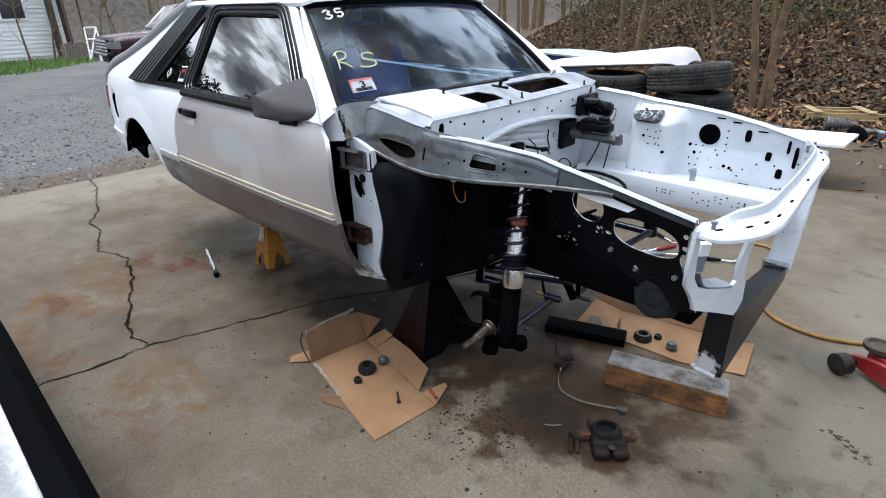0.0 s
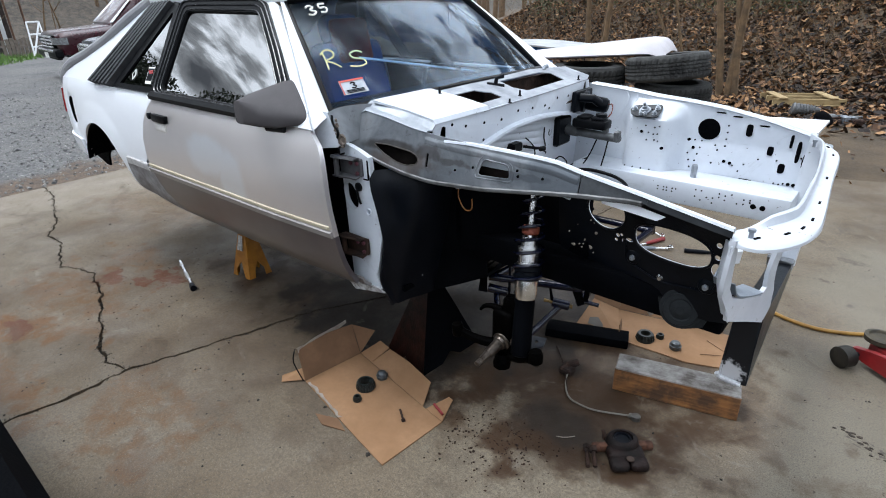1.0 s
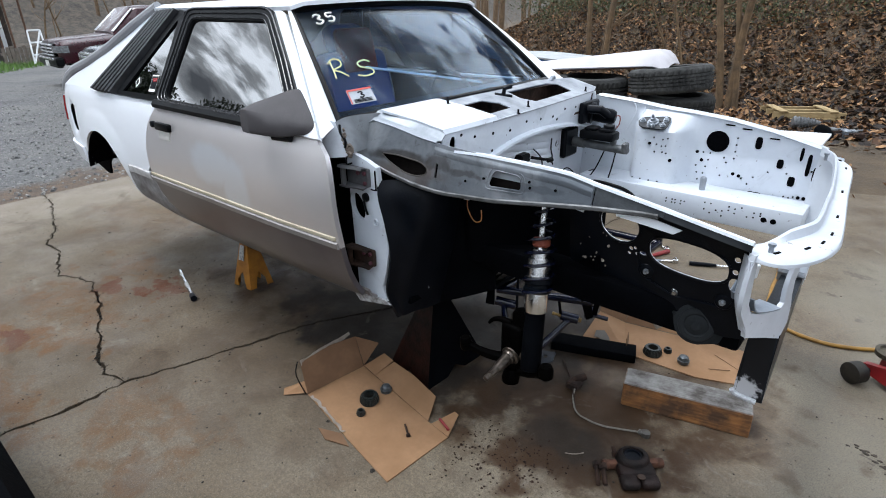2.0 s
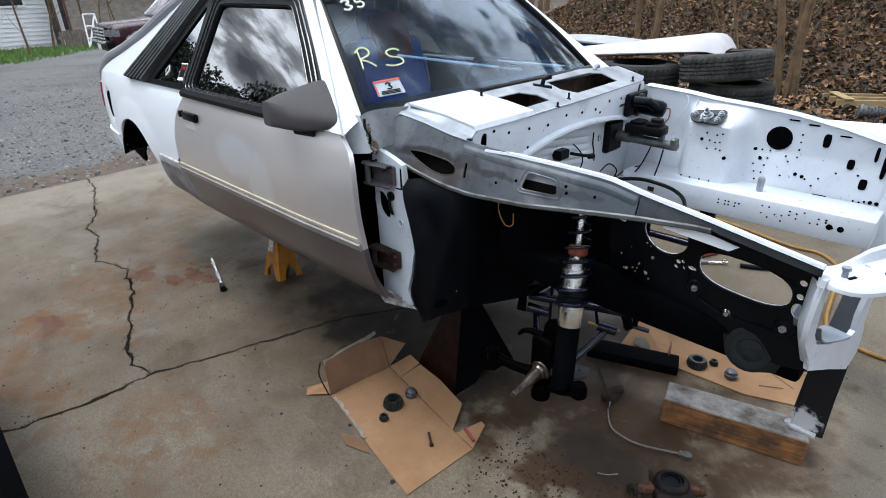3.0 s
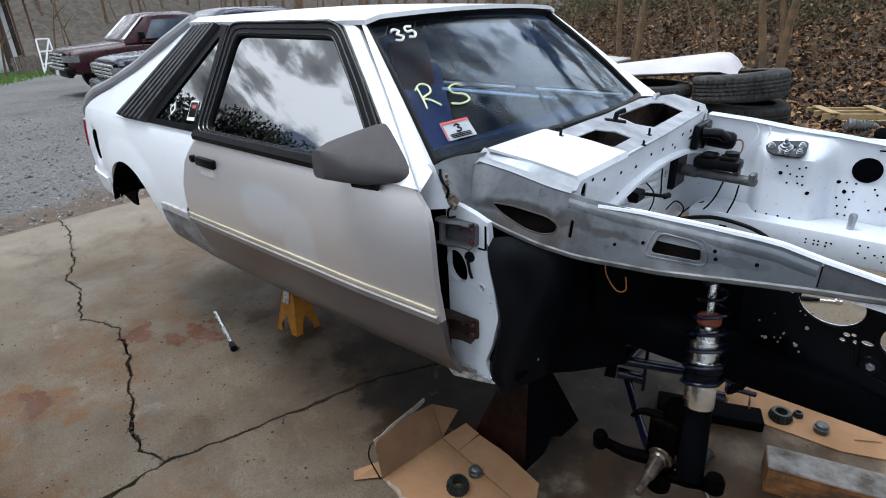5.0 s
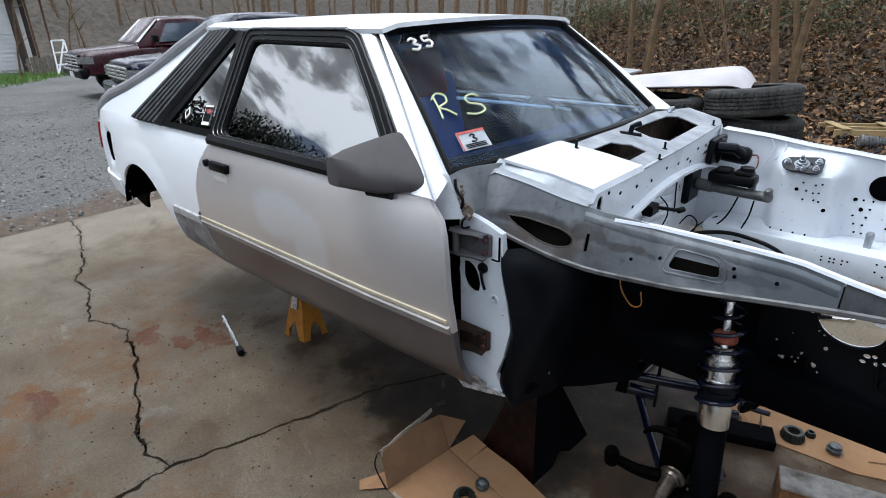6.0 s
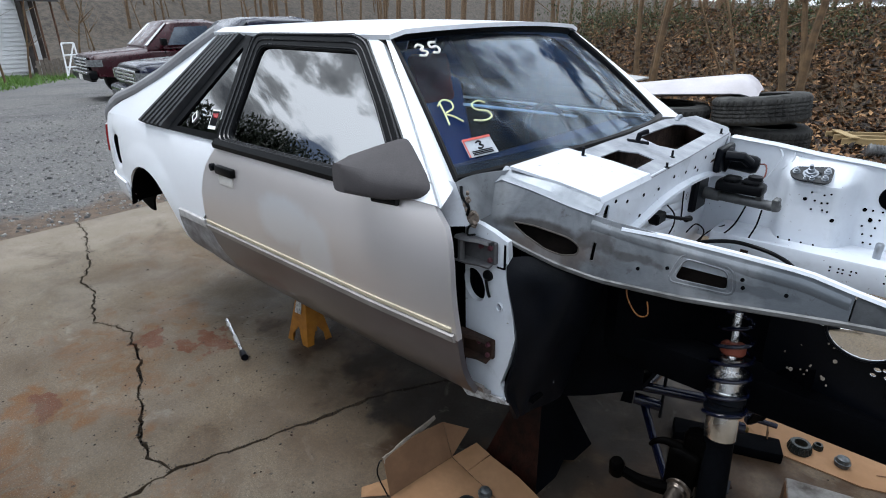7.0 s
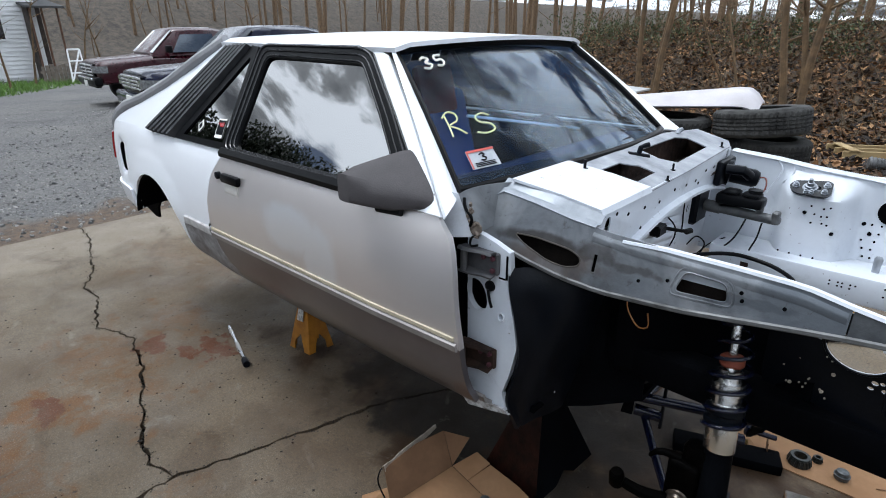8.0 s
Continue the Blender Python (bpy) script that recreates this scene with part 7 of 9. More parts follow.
# opened cardboard box
carton = thing("cardboard_box", (-0.55, -0.80, 0), "opened brown cardboard box lying flat with torn flaps", "box")
bm = bmesh.new()
slab3(bm, [(-0.877, -0.89, 0.005), (-0.84, -0.595, 0.005), (-0.345, -0.69, 0.006), (-0.235, -0.708, 0.006), (-0.262, -1.014, 0.005), (-0.42, -0.985, 0.006), (-0.568, -0.955, 0.005)], 0.005)
part("base", bm, CARD, carton)
for pts, mat, lab in (
        ([(-0.877, -0.89, 0.006), (-0.84, -0.595, 0.006), (-0.895, -0.585, 0.141), (-0.912, -0.72, 0.155), (-0.91, -0.885, 0.152)], CARD_DARK, "upright end wall with a torn white edge"),
        ([(-0.84, -0.593, 0.006), (-0.78, -0.515, 0.06), (-0.70, -0.535, 0.065), (-0.745, -0.613, 0.008)], CARD, ""),
        ([(-0.745, -0.612, 0.007), (-0.70, -0.53, 0.055), (-0.56, -0.545, 0.052), (-0.40, -0.585, 0.045), (-0.355, -0.688, 0.008)], CARD, ""),
        ([(-0.84, -0.592, 0.008), (-0.895, -0.583, 0.140), (-0.835, -0.495, 0.085)], CARD_DARK, ""),
        ([(-0.335, -0.692, 0.007), (-0.285, -0.60, 0.035), (-0.262, -0.605, 0.035), (-0.235, -0.706, 0.007)], CARD, ""),
        ([(-0.880, -0.888, 0.010), (-0.905, -0.850, 0.05), (-0.985, -0.935, 0.012), (-0.955, -0.962, 0.006)], CARD, ""),
        ([(-0.575, -0.957, 0.006), (-0.665, -1.0, 0.014), (-0.60, -1.02, 0.008), (-0.50, -0.985, 0.006)], CARD_DARK, "")):
    bm = bmesh.new()
    slab3(bm, pts, 0.004)
    part("flap", bm, mat, carton, lab)
bm = bmesh.new()
rnd = random.Random(2)
edge = [Vector((-0.912 - 0.002 * k, -0.885 + 0.30 * k / 14, 0.153 + (0.004 if k < 8 else -0.008 * (k - 8) / 6) + rnd.uniform(-0.003, 0.003))) for k in range(15)]
sheet(bm, [[p + Vector((0.006, 0, -rnd.uniform(0.010, 0.022))), p + Vector((0.002, 0, 0.003)), p + Vector((-0.008, 0, -0.004))] for p in edge], 0.001)
part("torn_edge", bm, PAPERTORN, carton)
bm = bmesh.new()
rag = [Vector((-0.85 + 0.28 * k / 16, -0.893 - 0.062 * k / 16 + rnd.uniform(-0.005, 0.005), 0.006)) for k in range(17)]
sheet(bm, [[p + Vector((0.0, 0.006 + rnd.uniform(0, 0.008), 0.002)), p + Vector((0, -0.004, 0.004 + rnd.uniform(0, 0.006)))] for p in rag], 0.001)
part("torn_edge", bm, PAPERTORN, carton)
bm = bmesh.new()
tube(bm, smooth_line([(-0.885, -0.895, 0.005), (-0.925, -0.905, 0.09), (-0.915, -0.90, 0.15), (-0.90, -0.905, 0.17)], 10), 0.003, 6)
part("tape_strip", bm, TRIM, carton)


def bearing(x, y, z, r, h, label, tilt=0.0):
    """A tapered roller bearing: inner ring, cage and rollers."""
    b = thing("wheel_bearing", (x, y, z), label, "bearing", "wheel bearings in the boxes")
    bm = bmesh.new()
    rows = [(r * 0.58, 0.0), (r * 0.98, 0.0), (r, h * 0.12), (r * 0.82, h), (r * 0.55, h), (r * 0.55, h * 0.9), (r * 0.58, 0.0)]
    last = None
    for rr, zz in rows:
        now = ring(bm, Vector((x, y, z + zz)), Vector((1, 0, 0)), Vector((0, 1, 0)), rr, 28)
        if last:
            bridge(bm, last, now)
        last = now
    part("race", bm, GREASE, b)
    bm = bmesh.new()
    for k in range(18):
        a = 2 * math.pi * k / 18
        d = Vector((math.cos(a), math.sin(a), 0))
        c = Vector((x, y, z))
        tube(bm, [c + d * r * 1.0 + Vector((0, 0, h * 0.15)), c + d * r * 0.86 + Vector((0, 0, h * 0.85))], r * 0.085, 6)
    tagged(part("rollers", bm, GREASE, b), kind="stuff")
    return b


def dust_cap(x, y, z, r, label):
    bm = bmesh.new()
    turned(bm, (x, y, z), (x, y, z + 0.06), [(0, r * 0.8), (0.003, r), (r * 0.55, r), (r * 0.6, r * 1.08), (r * 0.75, r * 1.08), (r * 0.8, r * 0.95), (r * 1.3, r * 0.8), (r * 1.55, r * 0.45), (r * 1.6, 0.001)], 20)
    return mesh_thing("dust_cap", bm, surface("greasy_cap", (0.05, 0.06, 0.065), (0.13, 0.14, 0.15), 0.35, metal=0.6, scale=50), label, "cap", "bearing dust caps")


bearing(-0.632, -0.752, 0.006, 0.040, 0.036, "greasy black tapered bearing standing in the cardboard box")
dust_cap(-0.622, -0.662, 0.006, 0.024, "dark greasy dust cap in the cardboard box")
bearing(-0.598, -0.832, 0.006, 0.018, 0.022, "small greasy spindle nut and bearing in the cardboard box")
bm = bmesh.new()
tube(bm, [(-0.41, -0.765, 0.011), (-0.36, -0.80, 0.011)], 0.0045, 7)
turned(bm, (-0.36, -0.80, 0.012), (-0.352, -0.806, 0.012), [(0, 0.009), (0.008, 0.009)], 6)
mesh_thing("split_pin", bm, RUST, "bent rusty split pin lying on cardboard", "pin")
bm = bmesh.new()
tube(bm, [(-0.305, -0.672, 0.034), (-0.245, -0.690, 0.026)], 0.006, 8)
mesh_thing("marker_pen", bm, REDPAINT, "thin red marker pen lying on a cardboard flap", "pen")

# second flattened box under the nose
flat = thing("flattened_box", (0.2, 0.5, 0), "flattened brown cardboard box with creased flaps under the car", "box")
bm = bmesh.new()
slab3(bm, [(0.071, 0.274, 0.006), (0.389, 0.290, 0.006), (0.578, 0.362, 0.006), (0.545, 0.655, 0.006), (0.357, 0.611, 0.006), (0.108, 0.568, 0.006), (-0.046, 0.539, 0.006)], 0.005)
part("base", bm, CARD, flat)
for pts, mat in (([(0.071, 0.274, 0.008), (-0.046, 0.539, 0.008), (-0.171, 0.496, 0.05), (-0.151, 0.25, 0.012)], CARD),
                 ([(-0.171, 0.496, 0.052), (-0.046, 0.541, 0.010), (-0.054, 0.621, 0.10), (-0.185, 0.545, 0.105)], CARD_DARK),
                 ([(-0.046, 0.541, 0.009), (0.108, 0.570, 0.009), (0.035, 0.60, 0.065), (-0.036, 0.615, 0.10)], CARD_DARK),
                 ([(0.108, 0.570, 0.009), (0.357, 0.613, 0.009), (0.347, 0.672, 0.065), (0.227, 0.640, 0.085)], CARD),
                 ([(0.357, 0.613, 0.009), (0.45, 0.635, 0.009), (0.44, 0.69, 0.05), (0.350, 0.674, 0.064)], CARD_DARK),
                 ([(0.073, 0.276, 0.008), (0.058, 0.335, 0.008), (0.052, 0.338, 0.085), (0.066, 0.283, 0.080)], CARD_DARK),
                 ([(0.578, 0.362, 0.008), (0.545, 0.655, 0.008), (0.590, 0.680, 0.012), (0.640, 0.378, 0.012)], CARD)):
    bm = bmesh.new()
    slab3(bm, pts, 0.004)
    part("flap", bm, mat, flat)
bm = bmesh.new()
sheet(bm, [[(-0.10 + 0.012 * i, 0.285 + 0.003 * (i % 3), 0.026 - 0.0012 * i), (-0.115 + 0.011 * i, 0.335 + 0.01 * (3 - abs(i - 3)), 0.032 - 0.0012 * i)] for i in range(8)], 0.001)
part("paper_label", bm, surface("grey_paper", (0.105, 0.092, 0.078), (0.075, 0.065, 0.055), 0.8), flat)
bm = bmesh.new()
tube(bm, [(0.42, 0.385, 0.010), (0.50, 0.43, 0.011)], 0.002, 5)
tube(bm, [(0.41, 0.52, 0.009), (0.53, 0.46, 0.009)], 0.0015, 5)
part("crease", bm, CARD_DARK, flat)
bearing(0.172, 0.348, 0.008, 0.042, 0.036, "greasy tapered bearing on the flattened cardboard")
bearing(0.225, 0.405, 0.008, 0.018, 0.022, "small black spindle nut on the flattened cardboard")
dust_cap(0.312, 0.362, 0.008, 0.026, "grey greasy dust cap on the flattened cardboard")

# black beam and timber block
bm = bmesh.new()
box(bm, (-0.215, -0.05, 0.0), (0.178, 0.05, 0.046), 0.006, pose(-0.045, 0.205, 0, 0, 0, 21), 2)
mesh_thing("black_beam", bm, BLACK, "short black painted beam lying on the concrete", "beam")


def timber_material():
    m, nt, nodes, links, bs = nodes_of("weathered_timber")
    co = nodes.new("ShaderNodeTexCoord")
    mp = nodes.new("ShaderNodeMapping")
    mp.inputs["Scale"].default_value = (3, 26, 26)
    n = nodes.new("ShaderNodeTexNoise")
    n.inputs["Scale"].default_value, n.inputs["Detail"].default_value = 3.0, 6.0
    links.new(co.outputs["Object"], mp.inputs[0])
    links.new(mp.outputs[0], n.inputs["Vector"])
    r = nodes.new("ShaderNodeMapRange")
    r.inputs["From Min"].default_value, r.inputs["From Max"].default_value = 0.35, 0.65
    links.new(n.outputs["Fac"], r.inputs["Value"])
    geo = nodes.new("ShaderNodeNewGeometry")
    sep = nodes.new("ShaderNodeSeparateXYZ")
    links.new(geo.outputs["Normal"], sep.inputs[0])
    wood = mixed(nt, r.outputs[0], (0.27, 0.118, 0.034), (0.15, 0.060, 0.018))
    wood = mixed(nt, times(nt, noise_fac(nt, 9, 5.0, 0.6, 0.44, 0.62), 0.8), wood, (0.028, 0.016, 0.011))
    grey = mixed(nt, noise_fac(nt, 12, 6.0, 0.65, 0.35, 0.65), (0.175, 0.17, 0.165), (0.040, 0.033, 0.028))
    up = nodes.new("ShaderNodeMapRange")
    up.inputs["From Min"].default_value, up.inputs["From Max"].default_value = 0.4, 0.8
    links.new(sep.outputs[2], up.inputs["Value"])
    links.new(mixed(nt, up.outputs[0], wood, grey), bs.inputs["Base Color"])
    bs.inputs["Roughness"].default_value = 0.85
    bumped(nt, bs, r.outputs[0], 0.4, 0.004)
    return m


TIMBER = timber_material()
bm = bmesh.new()
box(bm, (0, 0, 0), (0.482, 0.125, 0.112), 0.004)
for v in bm.verts:
    v.co += Vector([noise.noise(v.co * 20 + Vector((k * 9, 0, 0))) * 0.004 for k in range(3)])
    v.co.z = max(v.co.z, 0.0)
block = mesh_thing("timber_block", bm, TIMBER, "weathered timber block with grey top on the concrete", "timber")
block.matrix_world = pose(0.205, -0.092, 0, 0, 0, 14.7)
# worn bracket plate at the rear of the lower arm's mount
bm = bmesh.new()
slab3(bm, [Vector((-0.291, -0.393, 0.545)), Vector((-0.163, -0.405, 0.676)), Vector((-0.150, -0.375, 0.655)), Vector((-0.275, -0.360, 0.525))], 0.004)
part("mount_bracket", bm, surface("scuffed_bracket", (0.16, 0.14, 0.125), (0.05, 0.044, 0.04), 0.5, scale=25, spec=0.2), car)
# grit and crumbs scattered over the slab
rnd = random.Random(77)
bm = bmesh.new()
for k in range(420):
    x, y = rnd.uniform(-4.9, 1.9), rnd.uniform(-2.4, 1.2)
    if k % 3 == 0:
        x, y = rnd.gauss(-2.3, 0.7), rnd.gauss(-0.9, 0.5)
    r = rnd.uniform(0.002, 0.0055) * (1.7 if k % 17 == 0 else 1.0)
    c = Vector((x, y, 0.4 * r))
    ends = [bm.verts.new(c + Vector((r * rnd.uniform(0.7, 1.5) * math.cos(a), r * rnd.uniform(0.7, 1.5) * math.sin(a), -0.3 * r))) for a in dense(0, 2 * math.pi, 6)[:-1]]
    top = bm.verts.new(c + Vector((0, 0, 0.7 * r)))
    for p, q in zip(ends, ends[1:] + ends[:1]):
        bm.faces.new((p, q, top))
grit = mesh_thing("grit", bm, surface("dark_grit", (0.030, 0.024, 0.018), (0.010, 0.008, 0.007), 0.9, scale=3), "dark grit and crumbs scattered over the concrete", "grit")
grit["kind"] = "stuff"
# flakes of dark mud pressed off a shoe sole
bm = bmesh.new()
for k in range(16):
    f = k / 15
    c = Vector((0.985 + 0.14 * f + rnd.uniform(-0.02, 0.02), 0.235 - 0.10 * f * f + rnd.uniform(-0.016, 0.016), 0.0))
    r = rnd.uniform(0.006, 0.013)
    turn = rnd.uniform(0, 3.1)
    low = [bm.verts.new(c + Vector((r * q * math.cos(a + turn), 0.5 * r * q * math.sin(a + turn), z))) for z, q in ((0.0005, 1.0), (0.003, 0.8)) for a in dense(0, 2 * math.pi, 8)[:-1]]
    bm.faces.new(low[7:])
    for q in range(7):
        bm.faces.new((low[q], low[(q + 1) % 7], low[7 + (q + 1) % 7], low[7 + q]))
print_ = mesh_thing("mud_flakes", bm, surface("dried_mud", (0.045, 0.034, 0.024), (0.022, 0.017, 0.013), 0.9, scale=20), "dark dried mud flakes in a sole's pattern on the concrete", "mud")
print_["kind"] = "stuff"
# stand under the front of the car; its other plates are black for shade
STANDDUST = surface("dusty_worn_stand", (0.020, 0.006, 0.004), (0.0015, 0.0008, 0.0007), 0.3, scale=22, grain=90, bump=0.3, spec=0.2)
stand2 = thing("jack_stand", (-0.61, -0.34, 0), "dark red jack stand, dusty near side, other sides black for shade", "stand")
foot = [(-0.752, -0.51), (-0.489, -0.535), (-0.465, -0.16), (-0.735, -0.14)]
head_ = [(-0.645, -0.385), (-0.575, -0.39), (-0.57, -0.30), (-0.64, -0.295)]
for k in range(4):
    (ax_, ay), (bx, by) = foot[k], foot[(k + 1) % 4]
    (cx, cy), (dx, dy) = head_[(k + 1) % 4], head_[k]
    a, b, c, d = Vector((ax_, ay, 0.001)), Vector((bx, by, 0.001)), Vector((cx, cy, 0.36)), Vector((dx, dy, 0.36))
    bm = bmesh.new()
    slab3(bm, [a, a.lerp(b, 0.34), a.lerp(b, 0.5).lerp(c.lerp(d, 0.5), 0.10), a.lerp(b, 0.66), b, c, d], 0.006)
    part("leg_plate", bm, STANDDUST if k == 0 else BLACK, stand2)
bm = bmesh.new()
box(bm, (-0.63, -0.365, 0.33), (-0.585, -0.32, 0.49), 0.005)
box(bm, (-0.665, -0.375, 0.485), (-0.55, -0.31, 0.505), 0.006)
part("post", bm, RUST, stand2)

# yellow jack stand
stand = thing("jack_stand", (-1.99, -0.40, 0), "yellow steel jack stand under the sill, label on its side", "stand")
foot = [(-2.095, -0.515), (-1.935, -0.50), (-1.925, -0.35), (-2.085, -0.365)]
head_ = [(-2.04, -0.455), (-1.985, -0.45), (-1.98, -0.40), (-2.035, -0.405)]
for k in range(4):
    (ax_, ay), (bx, by) = foot[k], foot[(k + 1) % 4]
    (cx, cy), (dx, dy) = head_[(k + 1) % 4], head_[k]
    a, b, c, d = Vector((ax_, ay, 0.001)), Vector((bx, by, 0.001)), Vector((cx, cy, 0.31)), Vector((dx, dy, 0.31))
    arch = [a, a.lerp(b, 0.26), a.lerp(b, 0.30) + Vector((0, 0, 0.05)), a.lerp(b, 0.5).lerp(c.lerp(d, 0.5), 0.32), a.lerp(b, 0.70) + Vector((0, 0, 0.05)), a.lerp(b, 0.74), b, c, d]
    bm = bmesh.new()
    slab3(bm, arch, 0.006)
    part("leg_plate", bm, YELLOW, stand)
bm = bmesh.new()
box(bm, (-2.03, -0.445, 0.28), (-1.99, -0.41, 0.48), 0.004)
box(bm, (-2.065, -0.455, 0.475), (-1.955, -0.40, 0.505), 0.006)
part("post", bm, SATIN, stand)
bm = bmesh.new()
a, b, c, d = Vector((-2.095, -0.515, 0.001)), Vector((-1.935, -0.50, 0.001)), Vector((-1.985, -0.45, 0.31)), Vector((-2.04, -0.455, 0.31))
nrm = (b - a).cross(d - a).normalized()
nrm = nrm if nrm.y < 0 else -nrm
q = [a.lerp(b, u).lerp(d.lerp(c, u), v) + nrm * 0.009 for u, v in ((0.22, 0.55), (0.70, 0.55), (0.75, 0.85), (0.25, 0.85))]
slab3(bm, q, 0.002)
part("label_plate", bm, surface("worn_label", (0.55, 0.55, 0.53), (0.12, 0.12, 0.12), 0.6, scale=45), stand)
bm = bmesh.new()
tube(bm, smooth_line([(-1.95, -0.45, 0.30), (-1.93, -0.50, 0.33), (-1.90, -0.47, 0.28)], 8), 0.008, 8)
part("ratchet_handle", bm, SATIN, stand)

# breaker bar
bar_ = thing("breaker_bar", (-2.3, -0.7, 0), "chromed breaker bar with a black socket head", "tool")
bm = bmesh.new()
tube(bm, [(-2.513, -0.648, 0.012), (-2.13, -0.766, 0.012)], 0.011, 12)
part("shaft", bm, CHROME, bar_)
bm = bmesh.new()
turned(bm, (-2.14, -0.763, 0.018), (-2.075, -0.783, 0.018), [(0, 0.013), (0.02, 0.018), (0.065, 0.018)], 14)
part("socket", bm, SATIN, bar_)

# brake hose with its fitting, caliper, bolts
hose_ = thing("brake_hose", (0.1, -0.2, 0), "pale brake hose with a rusty bracket and rod", "hose")
bm = bmesh.new()
tube(bm, smooth_line([(0.01, -0.115, 0.02), (0.03, -0.18, 0.012), (0.085, -0.258, 0.009), (0.15, -0.275, 0.009), (0.22, -0.265, 0.009), (0.335, -0.215, 0.012)], 30), 0.0036, 8)
part("line", bm, surface("braided_hose", (0.20, 0.185, 0.16), (0.12, 0.11, 0.09), 0.5, scale=90, bump=0.3), hose_)
bm = bmesh.new()
turned(bm, (0.358, -0.208, 0.0), (0.358, -0.208, 0.022), [(0, 0.017), (0.02, 0.017), (0.0205, 0.008)], 14)
box(bm, (0.33, -0.222, 0.004), (0.36, -0.20, 0.018), 0.003)
part("banjo", bm, surface("dull_fitting", (0.14, 0.135, 0.125), (0.05, 0.045, 0.04), 0.4, metal=0.6, scale=30), hose_)
bm = bmesh.new()
tube(bm, [(-0.134, 0.037, 0.006), (-0.02, -0.10, 0.02), (0.085, -0.262, 0.006)], 0.0035, 6)
box(bm, (-0.03, -0.14, 0.0), (0.025, -0.075, 0.035), 0.008)
turned(bm, (-0.01, -0.10, 0.03), (0.03, -0.06, 0.045), [(0, 0.016), (0.03, 0.019), (0.055, 0.015)], 12)
part("bracket", bm, RUST, hose_)

cal = thing("brake_caliper", (0.395, -0.42, 0), "rusty brown brake caliper lying on the concrete", "caliper")
cm = Matrix.Translation((0.392, -0.412, 0)) @ pose(0, 0, 0, 0, 0, 41)
CALIPER = surface("caliper_rust", (0.011, 0.004, 0.0028), (0.003, 0.002, 0.0018), 0.55, scale=22, grain=130, bump=0.5, spec=0.25)
bm = bmesh.new()
# housing round the bore, arched over the pad opening
last = None
for z, r in ((0.0, 0.050), (0.012, 0.056), (0.040, 0.057), (0.058, 0.052), (0.066, 0.044), (0.066, 0.034), (0.050, 0.033), (0.048, 0.001)):
    now = [bm.verts.new(cm @ Vector((r * 1.08 * math.cos(a), 0.018 + r * 0.92 * math.sin(a), z))) for a in dense(0, 2 * math.pi, 24)[:-1]]
    if last:
        bridge(bm, last, now)
    else:
        bm.faces.new(now[::-1])
    last = now
bm.faces.new(last)
box(bm, (-0.066, -0.055, 0.0), (0.066, 0.01, 0.046), 0.016, cm, 3)
part("housing", bm, CALIPER, cal, sharp=50)
for sx in (-1, 1):
    bm = bmesh.new()
    box(bm, (sx * 0.035 - 0.034, -0.098, 0.0), (sx * 0.035 + 0.034, -0.040, 0.040), 0.017, cm, 3)
    part("finger", bm, CALIPER, cal)
    bm = bmesh.new()
    box(bm, (sx * 0.072 - 0.025, -0.004, 0.010), (sx * 0.072 + 0.025, 0.026, 0.042), 0.010, cm, 2)
    turned(bm, cm @ Vector((sx * 0.088, 0.011, 0.026)), cm @ Vector((sx * 0.112, 0.011, 0.026)), [(0, 0.017), (0.004, 0.019), (0.020, 0.018), (0.024, 0.013)], 12)
    part("ear", bm, surface("orange_rust", (0.085, 0.028, 0.010), (0.03, 0.012, 0.007), 0.7, scale=40, bump=0.3), cal)
bm = bmesh.new()
turned(bm, cm @ Vector((0, 0.018, 0.050)), cm @ Vector((0, 0.018, 0.062)), [(0, 0.032), (0.010, 0.032), (0.0105, 0.026), (0.004, 0.024), (0.003, 0.001)], 22)
part("piston", bm, SATIN, cal)
bm = bmesh.new()
turned(bm, cm @ Vector((0.004, -0.066, 0.0405)), cm @ Vector((0.004, -0.066, 0.044)), [(0, 0.014), (0.003, 0.013)], 16)
part("worn_boss", bm, surface("worn_boss", (0.05, 0.03, 0.02), (0.03, 0.015, 0.01), 0.5, metal=0.3), cal)
bm = bmesh.new()
turned(bm, cm @ Vector((-0.052, 0.048, 0.030)), cm @ Vector((-0.062, 0.062, 0.062)), [(0, 0.012), (0.014, 0.011), (0.015, 0.007), (0.034, 0.006)], 8)
part("bleed_nipple", bm, RUST, cal)
for k, (p, q) in enumerate((((0.325, -0.555, 0.009), (0.285, -0.485, 0.010)), ((0.345, -0.54, 0.009), (0.315, -0.495, 0.026)))):
    bm = bmesh.new()
    tube(bm, [p, q], 0.008, 8)
    d = (Vector(q) - Vector(p)).normalized()
    turned(bm, Vector(q), Vector(q) + d * 0.02, [(0, 0.015), (0.02, 0.015)], 6)
    mesh_thing("caliper_bolt", bm, RUST, "short rusty bolt lying beside the caliper", "bolt", "caliper bolts")
bm = bmesh.new()
tube(bm, smooth_line([(0.16, -0.49, 0.004), (0.19, -0.475, 0.005), (0.215, -0.445, 0.004)], 6), 0.002, 5)
mesh_thing("wire_scrap", bm, PAPERTORN, "thin pale scrap of wire on the concrete", "scrap")

